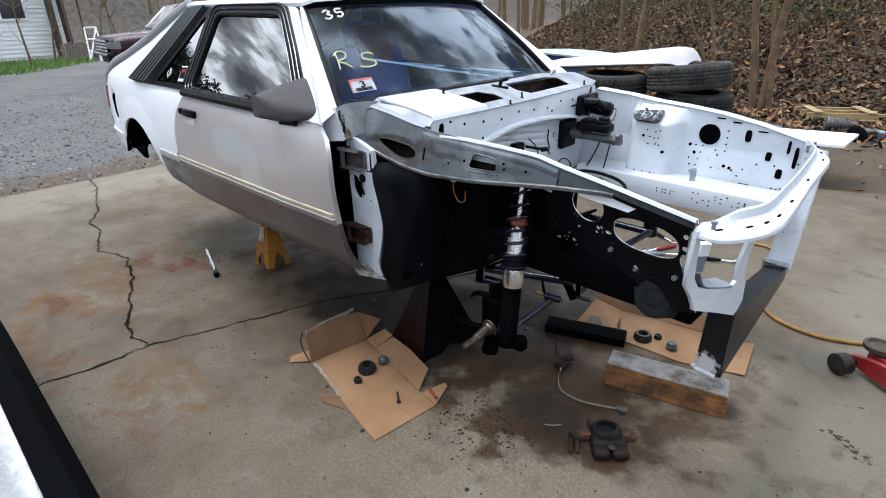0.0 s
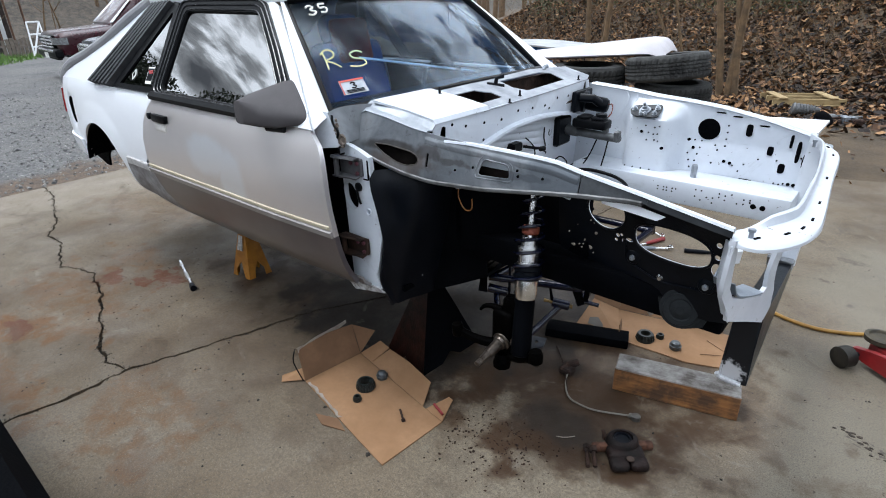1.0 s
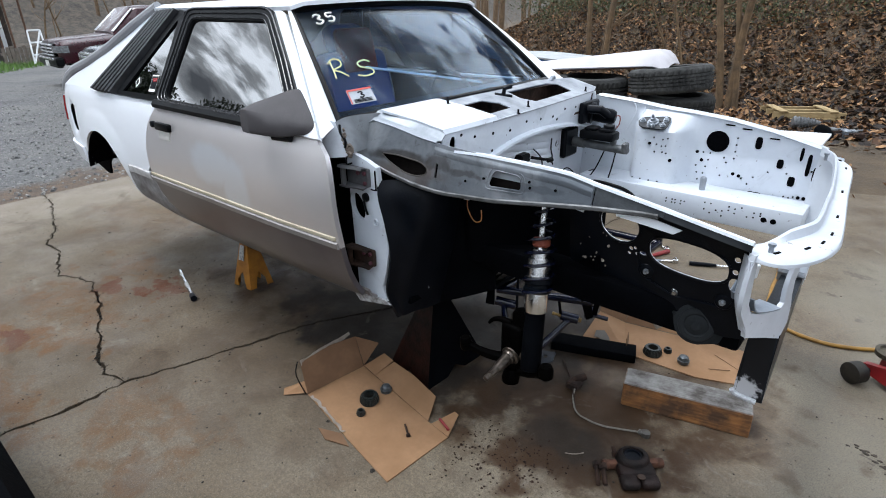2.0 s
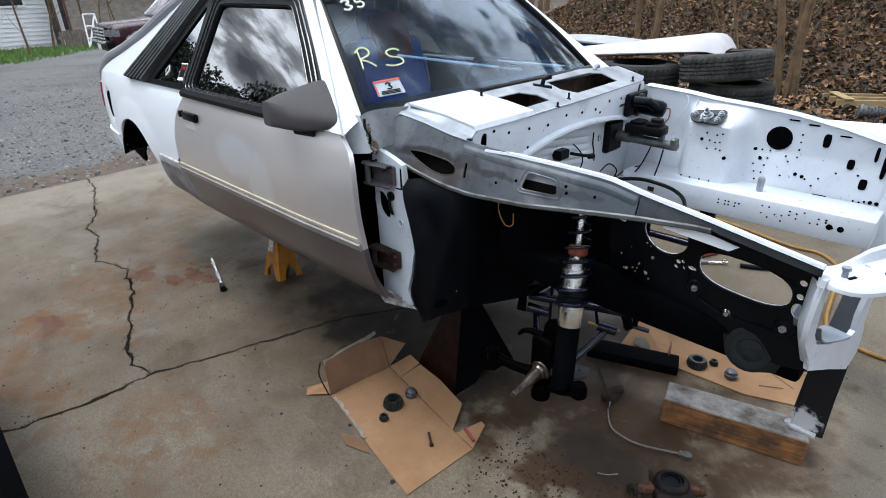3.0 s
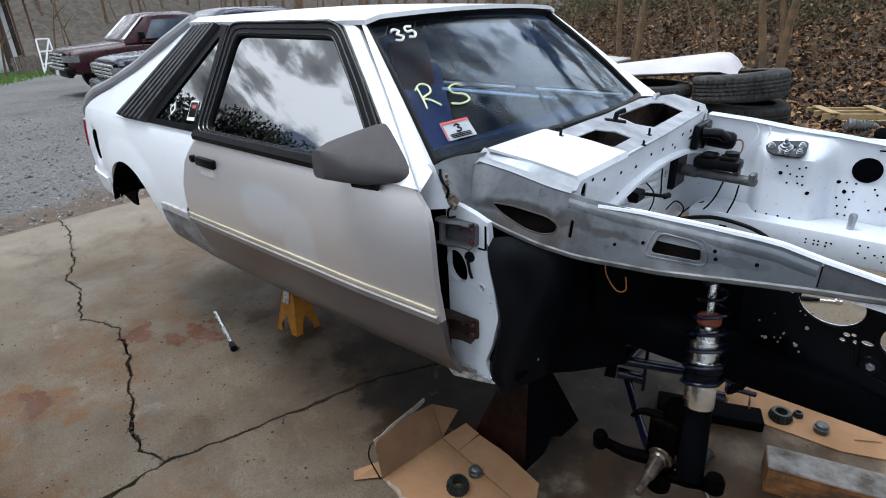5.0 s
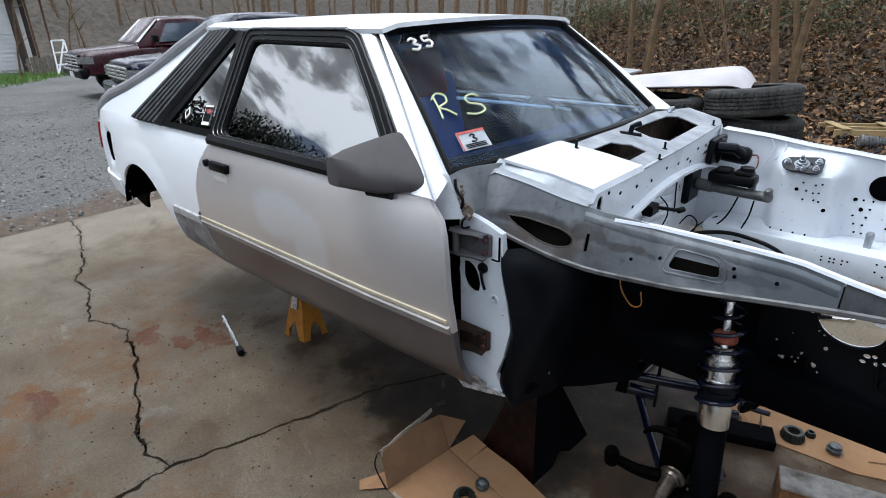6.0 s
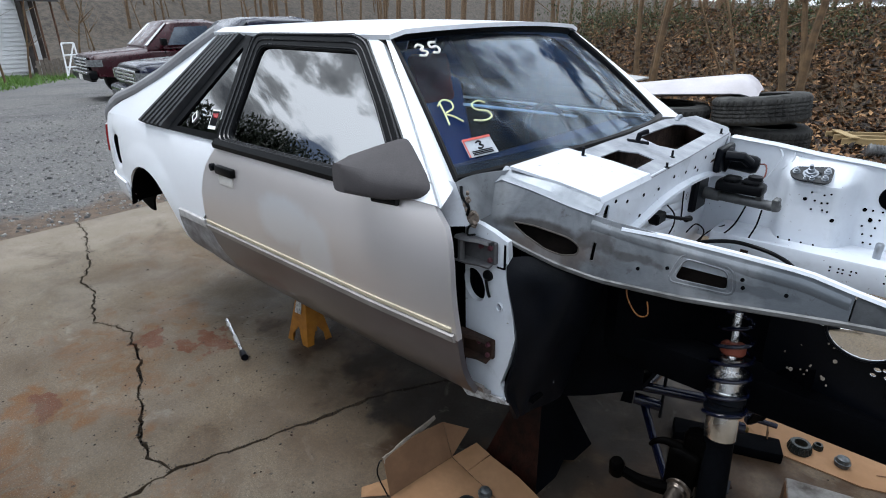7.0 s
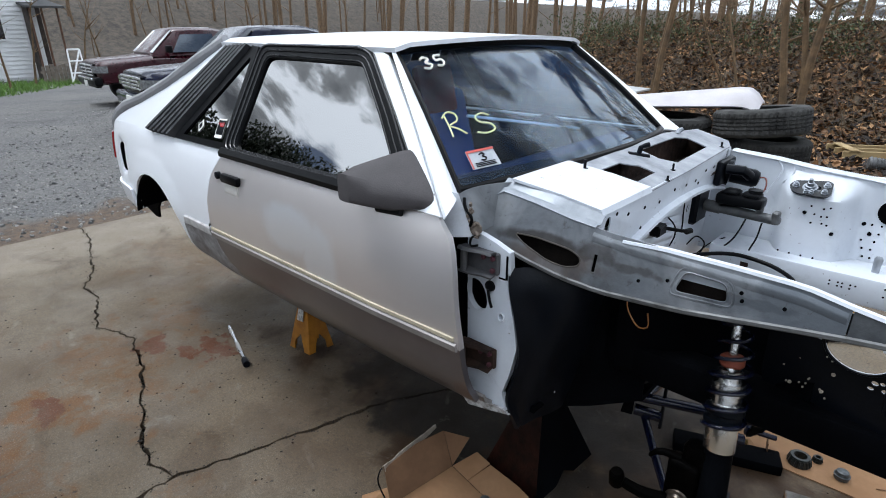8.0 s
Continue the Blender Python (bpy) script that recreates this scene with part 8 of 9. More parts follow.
# rust flakes and dirt on the slab
bm = bmesh.new()
rnd = random.Random(31)
for k in range(620):
    if k < 330:
        x, y = rnd.gauss(-0.02, 0.14), rnd.gauss(-0.66, 0.09)
    elif k < 430:
        x, y = rnd.gauss(-2.3, 0.45), rnd.gauss(-0.8, 0.3)
    else:
        x, y = rnd.uniform(-5, 1.5), rnd.uniform(-1.9, 3.0)
    if -0.95 < x < -0.2 and -1.02 < y < -0.5 or (0.2 < x < 0.7 and -0.1 < y < 0.2) or 0.0 < x < 0.75 and 0.28 < y < 0.85:
        continue
    r = rnd.uniform(0.0015, 0.0055) * (1.6 if rnd.random() < 0.08 else 1)
    a = rnd.uniform(0, 6.28)
    vs = [bm.verts.new((x + r * rnd.uniform(0.6, 1.4) * math.cos(a + q * 1.571), y + r * rnd.uniform(0.6, 1.4) * math.sin(a + q * 1.571), 0.0008)) for q in range(4)]
    t_ = bm.verts.new((x, y, 0.001 + r * 0.8))
    for q in range(4):
        bm.faces.new((vs[q], vs[(q + 1) % 4], t_))
tagged(finish("rust_flakes", bm, RUST), "loose dark rust flakes and grit scattered on concrete", "grit", "", "stuff")
bm = bmesh.new()
rnd = random.Random(17)
for k in range(34):
    f = rnd.random()
    x, y = 1.00 + 0.14 * f + rnd.gauss(0, 0.008), 0.205 - 0.045 * f + rnd.choice((-0.022, 0.0, 0.022)) + rnd.gauss(0, 0.004)
    r, e, a0 = rnd.uniform(0.004, 0.010), rnd.uniform(0.35, 0.8), rnd.uniform(0, 6.28)
    bm.faces.new([bm.verts.new((x + r * math.cos(a) * rnd.uniform(0.7, 1.2), y + r * e * math.sin(a) * rnd.uniform(0.7, 1.2), 0.0012 + 0.00002 * k)) for a in (0.0, 0.9, 1.8, 2.7, 3.6, 4.5, 5.4)])
tagged(finish("oily_print", bm, surface("oil_print", (0.05, 0.04, 0.03), (0.09, 0.075, 0.06), 0.6)), "dark oily tread print on the concrete", "stain", "", "stuff")

# yellow air hose
bm = bmesh.new()
tube(bm, smooth_line([(-0.9, 2.2, 0.011), (-0.35, 2.12, 0.011), (0.10, 1.98, 0.011), (0.30, 1.97, 0.011), (0.44, 1.75, 0.011), (0.47, 1.40, 0.011), (0.53, 1.06, 0.011), (0.74, 0.955, 0.011), (0.96, 1.02, 0.011), (1.25, 1.25, 0.011), (1.9, 1.5, 0.011)], 70), 0.0095, 10)
mesh_thing("air_hose", bm, HOSE, "yellow rubber air hose snaking over the concrete", "hose")
# tools beyond the nose
for loc, ang, mat, lab, name in (((-0.24, 1.46), 246, REDPAINT, "red-handled ratchet lying on the concrete", "ratchet"), ((-0.20, 1.38), 37, STEEL, "steel ratchet lying on the concrete", "ratchet"), ((-0.32, 1.67), -30, SATIN, "dark socket bar lying on the concrete", "socket_bar"), ((0.10, 1.53), 25, SATIN, "short black wrench lying on the concrete", "wrench")):
    m = Matrix.Translation((*loc, 0)) @ pose(0, 0, 0, 0, 0, ang)
    t_ = thing(name, (*loc, 0), lab, "tool", "tools beyond the car")
    bm = bmesh.new()
    tube(bm, [m @ Vector((-0.13, 0, 0.014)), m @ Vector((-0.02, 0, 0.014)), m @ Vector((0.03, 0, 0.014))], 0.013, 10, radii=[0.014, 0.013, 0.009])
    part("handle", bm, mat, t_)
    bm = bmesh.new()
    tube(bm, [m @ Vector((0.03, 0, 0.014)), m @ Vector((0.11, 0, 0.014))], 0.007, 8)
    turned(bm, m @ Vector((0.125, 0, 0.003)), m @ Vector((0.125, 0, 0.034)), [(0, 0.018), (0.02, 0.019), (0.022, 0.010), (0.031, 0.010)], 14)
    part("head", bm, CHROME, t_)

# trolley jack
jack = thing("trolley_jack", (1.1, 0.8, 0), "red trolley jack with dark steel wheels and round saddle", "jack")
jm = Matrix.Translation((1.03, 0.82, 0)) @ pose(0, 0, 0, 0, 0, -38)


def jp(x, y, z):
    return jm @ Vector((x, y, z))


for s_ in (-1, 1):
    bm = bmesh.new()
    turned(bm, jp(0, s_ * 0.125, 0.05), jp(0, s_ * 0.185, 0.05), [(0, 0.035), (0.002, 0.048), (0.055, 0.048), (0.058, 0.040), (0.06, 0.012)], 24)
    part("wheel", bm, surface("dark_steel_wheel", (0.012, 0.011, 0.010), (0.045, 0.038, 0.028), 0.5, metal=0.5, scale=20), jack)
    bm = bmesh.new()
    sheet(bm, [[jp(x, s_ * 0.085, z0), jp(x, s_ * 0.085, z1), jp(x, s_ * 0.065, z1 + 0.004)] for x, z0, z1 in ((-0.03, 0.035, 0.07), (0.06, 0.03, 0.10), (0.25, 0.03, 0.14), (0.50, 0.03, 0.15), (0.62, 0.03, 0.12))], 0.008)
    part("side_frame", bm, REDPAINT, jack)
bm = bmesh.new()
tube(bm, [jp(0, -0.13, 0.05), jp(0, 0.13, 0.05)], 0.014, 10)
part("axle", bm, SATIN, jack)
bm = bmesh.new()
box(bm, (0.0, -0.04, 0.06), (0.40, 0.04, 0.11), 0.012, jm, 2)
part("lift_arm", bm, REDPAINT, jack)
bm = bmesh.new()
turned(bm, jp(0.015, 0, 0.10), jp(0.015, 0, 0.15), [(0, 0.03), (0.015, 0.03), (0.02, 0.062), (0.042, 0.064), (0.044, 0.050), (0.034, 0.045), (0.033, 0.001)], 24)
part("saddle", bm, surface("saddle_steel", (0.035, 0.03, 0.022), (0.09, 0.075, 0.05), 0.6, metal=0.4, scale=30), jack)

# ---- beyond the slab: tyres, parts, bank, parked trucks, house ----


def tyre_mesh(name, r, w, rim, blocks=66):
    """A tyre lying flat on z = 0, with tread ribs and blocks."""
    bm = bmesh.new()
    prof = [(rim, 0.03 * w), (rim + 0.01, 0.0), (r * 0.80, 0.0), (r * 0.92, 0.02 * w), (r * 0.975, 0.10 * w), (r, 0.16 * w)]
    marks = []
    ribs = 5
    span = 0.68 * w
    for k in range(ribs):
        z0, z1 = 0.16 * w + span * k / ribs, 0.16 * w + span * (k + 1) / ribs
        g = 0.10 * span / ribs * 2
        prof += [(r, z0 + (g if k else 0)), (r, z1 - g)]
        if k < ribs - 1:
            prof += [(r - 0.016, z1 - g), (r - 0.016, z1 + g)]
    prof += [(r, 0.84 * w), (r * 0.975, 0.90 * w), (r * 0.92, 0.98 * w), (r * 0.80, w), (rim + 0.01, w), (rim, 0.97 * w), (rim + 0.015, 0.85 * w), (r * 0.90, 0.72 * w), (r * 0.90, 0.28 * w), (rim + 0.015, 0.15 * w)]
    n = blocks * 2
    rings = []
    for pr, pz in prof:
        now = []
        for k in range(n):
            a = 2 * math.pi * (k + 0.35 * math.sin(pz / w * 9)) / n
            rr = pr - (0.011 if pr > r - 0.005 and k % 3 == 0 else 0)
            now.append(bm.verts.new((rr * math.cos(a), rr * math.sin(a), pz)))
        rings.append(now)
    for a, b in zip(rings, rings[1:] + rings[:1]):
        bridge(bm, a, b)
    return bm


tyre = finish("tyre", tyre_mesh("tyre", 0.338, 0.205, 0.20), surface("worn_tread", (0.062, 0.062, 0.060), (0.022, 0.022, 0.022), 0.8, scale=9, grain=90, bump=0.4, spec=0.3), 30)
tagged(tyre, "worn dusty grey tyre lying tilted on top of a stack", "tyre", "stacked tyres")
tyre.matrix_world = Matrix.Translation((-0.80, 2.975, 0.848)) @ pose(0, 0, 0, -4, -6, 23)
rnd = random.Random(5)
small = finish("tyre", tyre_mesh("tyre", 0.315, 0.216, 0.20), RUBBER, 30)
tagged(small, "black tyre lying in a stack behind the car", "tyre", "stacked tyres")
small.location = (-0.76, 3.0, -0.035)
for k in range(1, 4):
    copy_thing(small, Matrix.Translation((-0.76 + rnd.uniform(-0.015, 0.015), 3.0 + rnd.uniform(-0.015, 0.015), 0.216 * k - 0.035)) @ pose(0, 0, 0, 0, 0, 23 * k))
for k in range(4):
    copy_thing(small, Matrix.Translation((-1.46 + rnd.uniform(-0.015, 0.015), 2.83 + rnd.uniform(-0.015, 0.015), 0.246 * k - 0.035)) @ pose(0, 0, 0, 0, 0, 31 * k) @ Matrix.Diagonal((1.05, 1.05, 1.14, 1)))

# white bonnet laid over the tyres
bonnet = thing("bonnet", (-1.45, 3.05, 1.0), "white car bonnet lying across the tyre stacks", "bonnet")
hx, hy = Vector((-0.985, -0.17, 0)).normalized(), Vector((-0.17, 0.985, 0)).normalized()
h0 = Vector((-0.84, 2.93, 1.055))


def bonnet_point(u, v):
    e = min(1.0, (1 - abs(2 * v - 1)) / 0.25)
    nose = math.sin(min(1.0, u / 0.12) * math.pi / 2)
    return h0 + hx * (u * 1.30) + hy * (v * 0.80 * (0.80 + 0.20 * nose)) + Vector((0, 0, 0.115 * (1 - 0.7 * u) * math.sin(min(1.0, v / 0.22) * math.pi / 2) * (0.35 + 0.65 * nose) - 0.05 * (1 - nose) - 0.09 * u - 0.08 * max(0.0, v - 0.6)))


bm = bmesh.new()
sheet(bm, [[bonnet_point(u, v) for v in dense(0, 1, 14)] for u in (0, 0.02, 0.05, 0.09, 0.14, 0.22, 0.32, 0.45, 0.6, 0.75, 0.9, 1.0)], 0.012, 1)
part("skin", bm, surface("dusty_white_panel", (0.52, 0.495, 0.52), (0.40, 0.38, 0.40), 0.45, scale=3), bonnet)
bm = bmesh.new()
sheet(bm, [[bonnet_point(u, v) + Vector((0, 0, -0.03)) for v in dense(0.03, 0.9, 6)] for u in dense(0.10, 0.98, 8)], 0.03, 1)
part("inner_frame", bm, surface("brown_underside", (0.13, 0.07, 0.05), (0.07, 0.045, 0.035), 0.7), bonnet)

# blue drum under a pale panel
drum = thing("blue_drum", (-3.5, 5.2, 0), "blue plastic drum with a grey panel over it", "drum")
bm = bmesh.new()
turned(bm, (-3.5, 5.2, -0.035), (-3.5, 5.2, 0.88), [(0, 0.27), (0.03, 0.29), (0.28, 0.29), (0.29, 0.305), (0.31, 0.305), (0.32, 0.29), (0.58, 0.29), (0.59, 0.305), (0.61, 0.305), (0.62, 0.29), (0.86, 0.29), (0.89, 0.28), (0.90, 0.26), (0.91, 0.25)], 32)
part("shell", bm, surface("blue_plastic", (0.02, 0.14, 0.42), (0.015, 0.11, 0.34), 0.4), drum)
bm = bmesh.new()
sheet(bm, [[(x, y, 0.885 + 0.02 * math.sin((x + 4) * 3) + 0.01 * (y - 5)) for y in dense(4.75, 5.5, 4)] for x in dense(-4.1, -2.75, 8)], 0.02, 1)
mesh_thing("loose_panel", bm, surface("grey_panel", (0.40, 0.41, 0.42), (0.30, 0.31, 0.32), 0.4), "pale grey sheet-metal panel laid over the drum", "panel")

# white panel on an added black box that stands for the shade below
bm = bmesh.new()
box(bm, (-0.75, 3.95, -0.035), (0.02, 4.36, 0.345), 0.01)
mesh_thing("crate", bm, BLACK, "added black box for the shade under the white panel", "crate")
bm = bmesh.new()
sheet(bm, [[(x, y + 0.10 * (x - 0.28), 0.372 + 0.012 * math.sin(3 * x)) for y in dense(3.77, 4.40, 4)] for x in dense(-0.9, 0.30, 8)], 0.022, 1)
mesh_thing("white_panel", bm, WHITE, "white body panel lying on a low black box", "panel")

# pallet
WOODP = surface("pale_pallet_wood", (0.38, 0.28, 0.14), (0.28, 0.20, 0.10), 0.8, scale=6, grain=50, bump=0.3)
pallet = thing("pallet", (-0.35, 7.0, 0), "weathered yellow-brown wooden pallet on the leaves", "pallet")
pm = Matrix.Translation((-0.42, 7.66, -0.02)) @ pose(0, 0, 0, 0, 0, 30) @ Matrix.Scale(0.80, 4)
for k in range(3):
    bm = bmesh.new()
    box(bm, (-0.60, -0.35 + 0.32 * k, 0.03), (0.60, -0.31 + 0.32 * k, 0.13), 0.006, pm)
    part("bearer", bm, WOODP, pallet)
for x in (-0.50, 0.32):
    bm = bmesh.new()
    box(bm, (x, -0.38, 0.13), (x + 0.14, 0.36, 0.155), 0.005, pm)
    part("deck_board", bm, WOODP, pallet)
bm = bmesh.new()
box(bm, (-0.60, -0.39, 0.0), (0.60, -0.27, 0.03), 0.004, pm)
part("bottom_board", bm, WOODP, pallet)
# gearbox and scrap parts
gear = thing("gearbox", (0.0, 6.05, 0), "grey cast gearbox lying among scrap parts", "gearbox")
GREYC = surface("cast_alloy", (0.16, 0.165, 0.17), (0.09, 0.092, 0.095), 0.5, metal=0.4, scale=20, bump=0.3)
bm = bmesh.new()
turned(bm, (-0.25, 5.95, 0.13), (0.30, 6.15, 0.12), [(0, 0.12), (0.04, 0.15), (0.06, 0.13), (0.30, 0.11), (0.32, 0.13), (0.34, 0.10), (0.50, 0.07), (0.58, 0.05)], 14)
part("case", bm, GREYC, gear)
for k in range(6):
    bm = bmesh.new()
    box(bm, (-0.005, -0.15, -0.15), (0.005, 0.15, 0.15), 0, Matrix.Translation((-0.12 + 0.06 * k, 6.0 + 0.022 * k, 0.125)) @ pose(0, 0, 0, 0, 0, 20) @ Matrix.Scale(0.85 - 0.04 * k, 4))
    part("fin", bm, GREYC, gear)
gear.location, gear.scale = (-0.22, 6.68, 0), (0.55, 0.55, 0.55)
bm = bmesh.new()
turned(bm, (0.04, 6.24, 0.02), (0.10, 6.20, 0.10), [(0, 0.11), (0.03, 0.12), (0.06, 0.11), (0.09, 0.04)], 18)
mesh_thing("bell_housing", bm, BLACK, "round black housing lying beside the gearbox", "housing")
rnd = random.Random(12)
for k in range(5):
    bm = bmesh.new()
    c = Vector((0.12 + 0.07 * k, 6.5 + rnd.uniform(-0.15, 0.15), 0.0))
    box(bm, (-0.06, -0.04, -0.03), (0.06, 0.04, rnd.uniform(0.03, 0.09)), 0.015, Matrix.Translation(c) @ pose(0, 0, 0, 0, 0, rnd.uniform(0, 180)))
    tube(bm, [c + Vector((-0.1, 0, 0.03)), c + Vector((0.09, 0.05, 0.06))], 0.012, 8)
    mesh_thing("scrap_part", bm, (GREYC, RUST, STEEL)[k % 3], "small greasy scrap casting on the ground", "scrap", "scrap parts")
bm = bmesh.new()
vs = bmesh.ops.create_icosphere(bm, subdivisions=3, radius=1.0)["verts"]
for v in vs:
    v.co *= 1 + 0.35 * noise.noise(v.co * 1.6)
    v.co = Vector((-0.62 + 0.26 * v.co.x, 4.9 + 0.2 * v.co.y, max(-0.03, 0.12 + 0.16 * v.co.z)))
mesh_thing("grey_tarp", bm, surface("grey_cloth", (0.16, 0.17, 0.18), (0.09, 0.095, 0.10), 0.8, scale=8), "crumpled grey tarp on the ground", "tarp")

# dead leaves on the bank
def leaf_material():
    m, nt, nodes, links, bs = nodes_of("dead_leaf")
    geo = nodes.new("ShaderNodeNewGeometry")
    ramp = nodes.new("ShaderNodeValToRGB")
    cr = ramp.color_ramp
    cr.elements[0].color, cr.elements[1].color = (0.005, 0.003, 0.002, 1), (0.36, 0.205, 0.095, 1)
    for p, c in ((0.34, (0.018, 0.009, 0.005, 1)), (0.62, (0.080, 0.036, 0.014, 1)), (0.84, (0.22, 0.11, 0.045, 1))):
        e = cr.elements.new(p)
        e.color = c
    links.new(geo.outputs["Random Per Island"], ramp.inputs[0])
    links.new(ramp.outputs[0], bs.inputs["Base Color"])
    bs.inputs["Roughness"].default_value = 0.75
    return m


LEAF = leaf_material()


def leaves(name, count, spread, seed, size, label):
    rnd = random.Random(seed)
    verts, faces = [], []
    for k in range(count):
        x, y = spread(rnd)
        z = bank_height(x, y)
        s_ = size * rnd.uniform(0.6, 1.3)
        m = Matrix.Translation((x, y, z + 0.008 + rnd.uniform(0, 0.03))) @ Euler((rnd.gauss(0, 0.5), rnd.gauss(0, 0.5), rnd.uniform(0, 6.28))).to_matrix().to_4x4()
        b = len(verts)
        curl = rnd.uniform(0.05, 0.4) * s_
        for p in ((-1, 0, curl), (-0.35, 0.5, 0.4 * curl), (0.45, 0.42, curl), (1, 0, 0.6 * curl), (0.4, -0.5, curl), (-0.4, -0.42, 0.3 * curl), (0, 0, 0)):
            verts.append(m @ Vector((p[0] * s_, p[1] * s_ * 0.9, p[2])))
        for q in range(6):
            faces.append((b + q, b + (q + 1) % 6, b + 6))
    me = bpy.data.meshes.new(name)
    me.from_pydata(verts, [], faces)
    me.materials.append(LEAF)
    return tagged(new(name, me), label, "leaves", "", "stuff")


def on_bank(rnd):
    while True:
        x, y = rnd.uniform(-10, 6.5), rnd.uniform(5.2, 15.5)
        d = y + 0.30 * x
        if d > 5.6 and rnd.random() < min(1.0, 0.12 + max(0.0, d - 6.0) / 1.2):
            return x, y


leaves("leaf_litter", 46000, on_bank, 41, 0.062, "brown dead oak leaves covering the bank")
leaves("loose_leaves", 260, lambda r: (r.uniform(-3.5, 2.5), r.uniform(3.6, 7.5)), 42, 0.032, "few dead leaves blown over the soil")

# saplings and brush
def sapling(seed, x, y, h, r, lean):
    rnd = random.Random(seed)
    z = bank_height(x, y) - 0.05
    t_ = thing("sapling", (x, y, z), "thin bare sapling with pale brown bark on the bank", "tree", "saplings on the bank")
    bm = bmesh.new()
    pts, p, d = [], Vector((x, y, z)), Vector((lean[0], lean[1], 1.0)).normalized()
    for k in range(9):
        pts.append(p.copy())
        p = p + d * (h / 8)
        d = (d + Vector((rnd.uniform(-0.07, 0.07), rnd.uniform(-0.07, 0.07), 0.03))).normalized()
    tube(bm, pts, r, 9, radii=[r * (1.15 - 0.85 * k / 8) for k in range(9)])
    part("trunk", bm, SAPLING, t_)
    for k in range(rnd.randint(5, 8)):
        i = rnd.randint(2, 7)
        a = rnd.uniform(0, 6.28)
        q, e = pts[i].copy(), Vector((math.cos(a), math.sin(a), rnd.uniform(0.3, 1.0))).normalized()
        line = [q.copy()]
        for s_ in range(5):
            q = q + e * h * 0.055
            e = (e + Vector((rnd.uniform(-0.25, 0.25), rnd.uniform(-0.25, 0.25), rnd.uniform(-0.1, 0.2)))).normalized()
            line.append(q.copy())
        bm = bmesh.new()
        tube(bm, line, 0.01, 6, radii=[r * 0.38 * (1 - 0.17 * s_) for s_ in range(6)])
        part("limb", bm, SAPLING, t_)
    return t_


rnd = random.Random(77)
spots_ = [(-1.55, 7.70, 0.052, (-0.14, 0)), (-1.44, 7.72, 0.060, (0.02, 0.0)), (-1.33, 7.70, 0.045, (-0.10, 0)), (-3.80, 7.7, 0.045, (-0.12, 0)), (-3.68, 7.75, 0.04, (-0.02, 0.1)), (-3.60, 7.7, 0.05, (0.03, 0)), (-2.2, 8.2, 0.022, (-0.35, 0.1)), (-2.3, 8.3, 0.018, (-0.5, 0))]
for k, (x, y, r, ln) in enumerate(spots_):
    sapling(100 + k, x, y, rnd.uniform(4.5, 6.5), r, ln)
for k in range(9):
    x, y = rnd.uniform(-9, 8), rnd.uniform(10.5, 17)
    sapling(200 + k, x, y, rnd.uniform(4.0, 8.0), rnd.uniform(0.02, 0.04), (rnd.uniform(-0.15, 0.15), rnd.uniform(-0.1, 0.1)))

bm = bmesh.new()
rnd = random.Random(91)
for k in range(2100):
    x, y = rnd.uniform(-9, 5), rnd.uniform(8.0, 17)
    if y + 0.3 * x < 7.6:
        continue
    z = bank_height(x, y)
    p, d = Vector((x, y, z)), Vector((rnd.uniform(-0.9, 0.9), rnd.uniform(-0.6, 0.6), 1)).normalized()
    line, L = [], rnd.uniform(0.5, 1.9)
    for s_ in range(6):
        line.append(p.copy())
        p = p + d * L / 5
        d = (d + Vector((rnd.uniform(-0.35, 0.35), rnd.uniform(-0.3, 0.3), -0.10))).normalized()
    r = rnd.uniform(0.002, 0.007)
    tube(bm, line, r, 4, caps=False, radii=[r * (1 - 0.15 * s_) for s_ in range(6)])
tagged(finish("brush", bm, SAPLING), "tangled bare twigs and brambles over the bank", "brush", "", "stuff")
# green undergrowth on the bank's upper part
def leafy_material(name, a, b):
    m, nt, nodes, links, bs = nodes_of(name)
    geo = nodes.new("ShaderNodeNewGeometry")
    links.new(mixed(nt, geo.outputs["Random Per Island"], a, b), bs.inputs["Base Color"])
    bs.inputs["Roughness"].default_value = 0.6
    return m


GREEN = leafy_material("undergrowth_leaf", (0.022, 0.036, 0.010), (0.065, 0.08, 0.024))
EVERGREEN = leafy_material("evergreen_needle", (0.012, 0.022, 0.012), (0.03, 0.045, 0.02))


def leaf_cloud(name, mat, centres, per, seed, size, label, category):
    rnd = random.Random(seed)
    verts, faces = [], []
    for cx, cy, cz, rx, ry, rz in centres:
        for k in range(per):
            u = Vector((rnd.gauss(0, 1), rnd.gauss(0, 1), rnd.gauss(0, 1))).normalized() * rnd.random() ** 0.4
            m = Matrix.Translation((cx + rx * u.x, cy + ry * u.y, max(cz + rz * u.z, bank_height(cx, cy)))) @ Euler((rnd.uniform(0, 6.28), rnd.uniform(0, 6.28), rnd.uniform(0, 6.28))).to_matrix().to_4x4()
            s_ = size * rnd.uniform(0.5, 1.4)
            b = len(verts)
            for p in ((-1, 0, 0), (0, 0.45, 0.1), (1, 0, 0), (0, -0.45, 0.1)):
                verts.append(m @ (Vector(p) * s_))
            faces.append((b, b + 1, b + 2, b + 3))
    me = bpy.data.meshes.new(name)
    me.from_pydata(verts, [], faces)
    me.materials.append(mat)
    return me


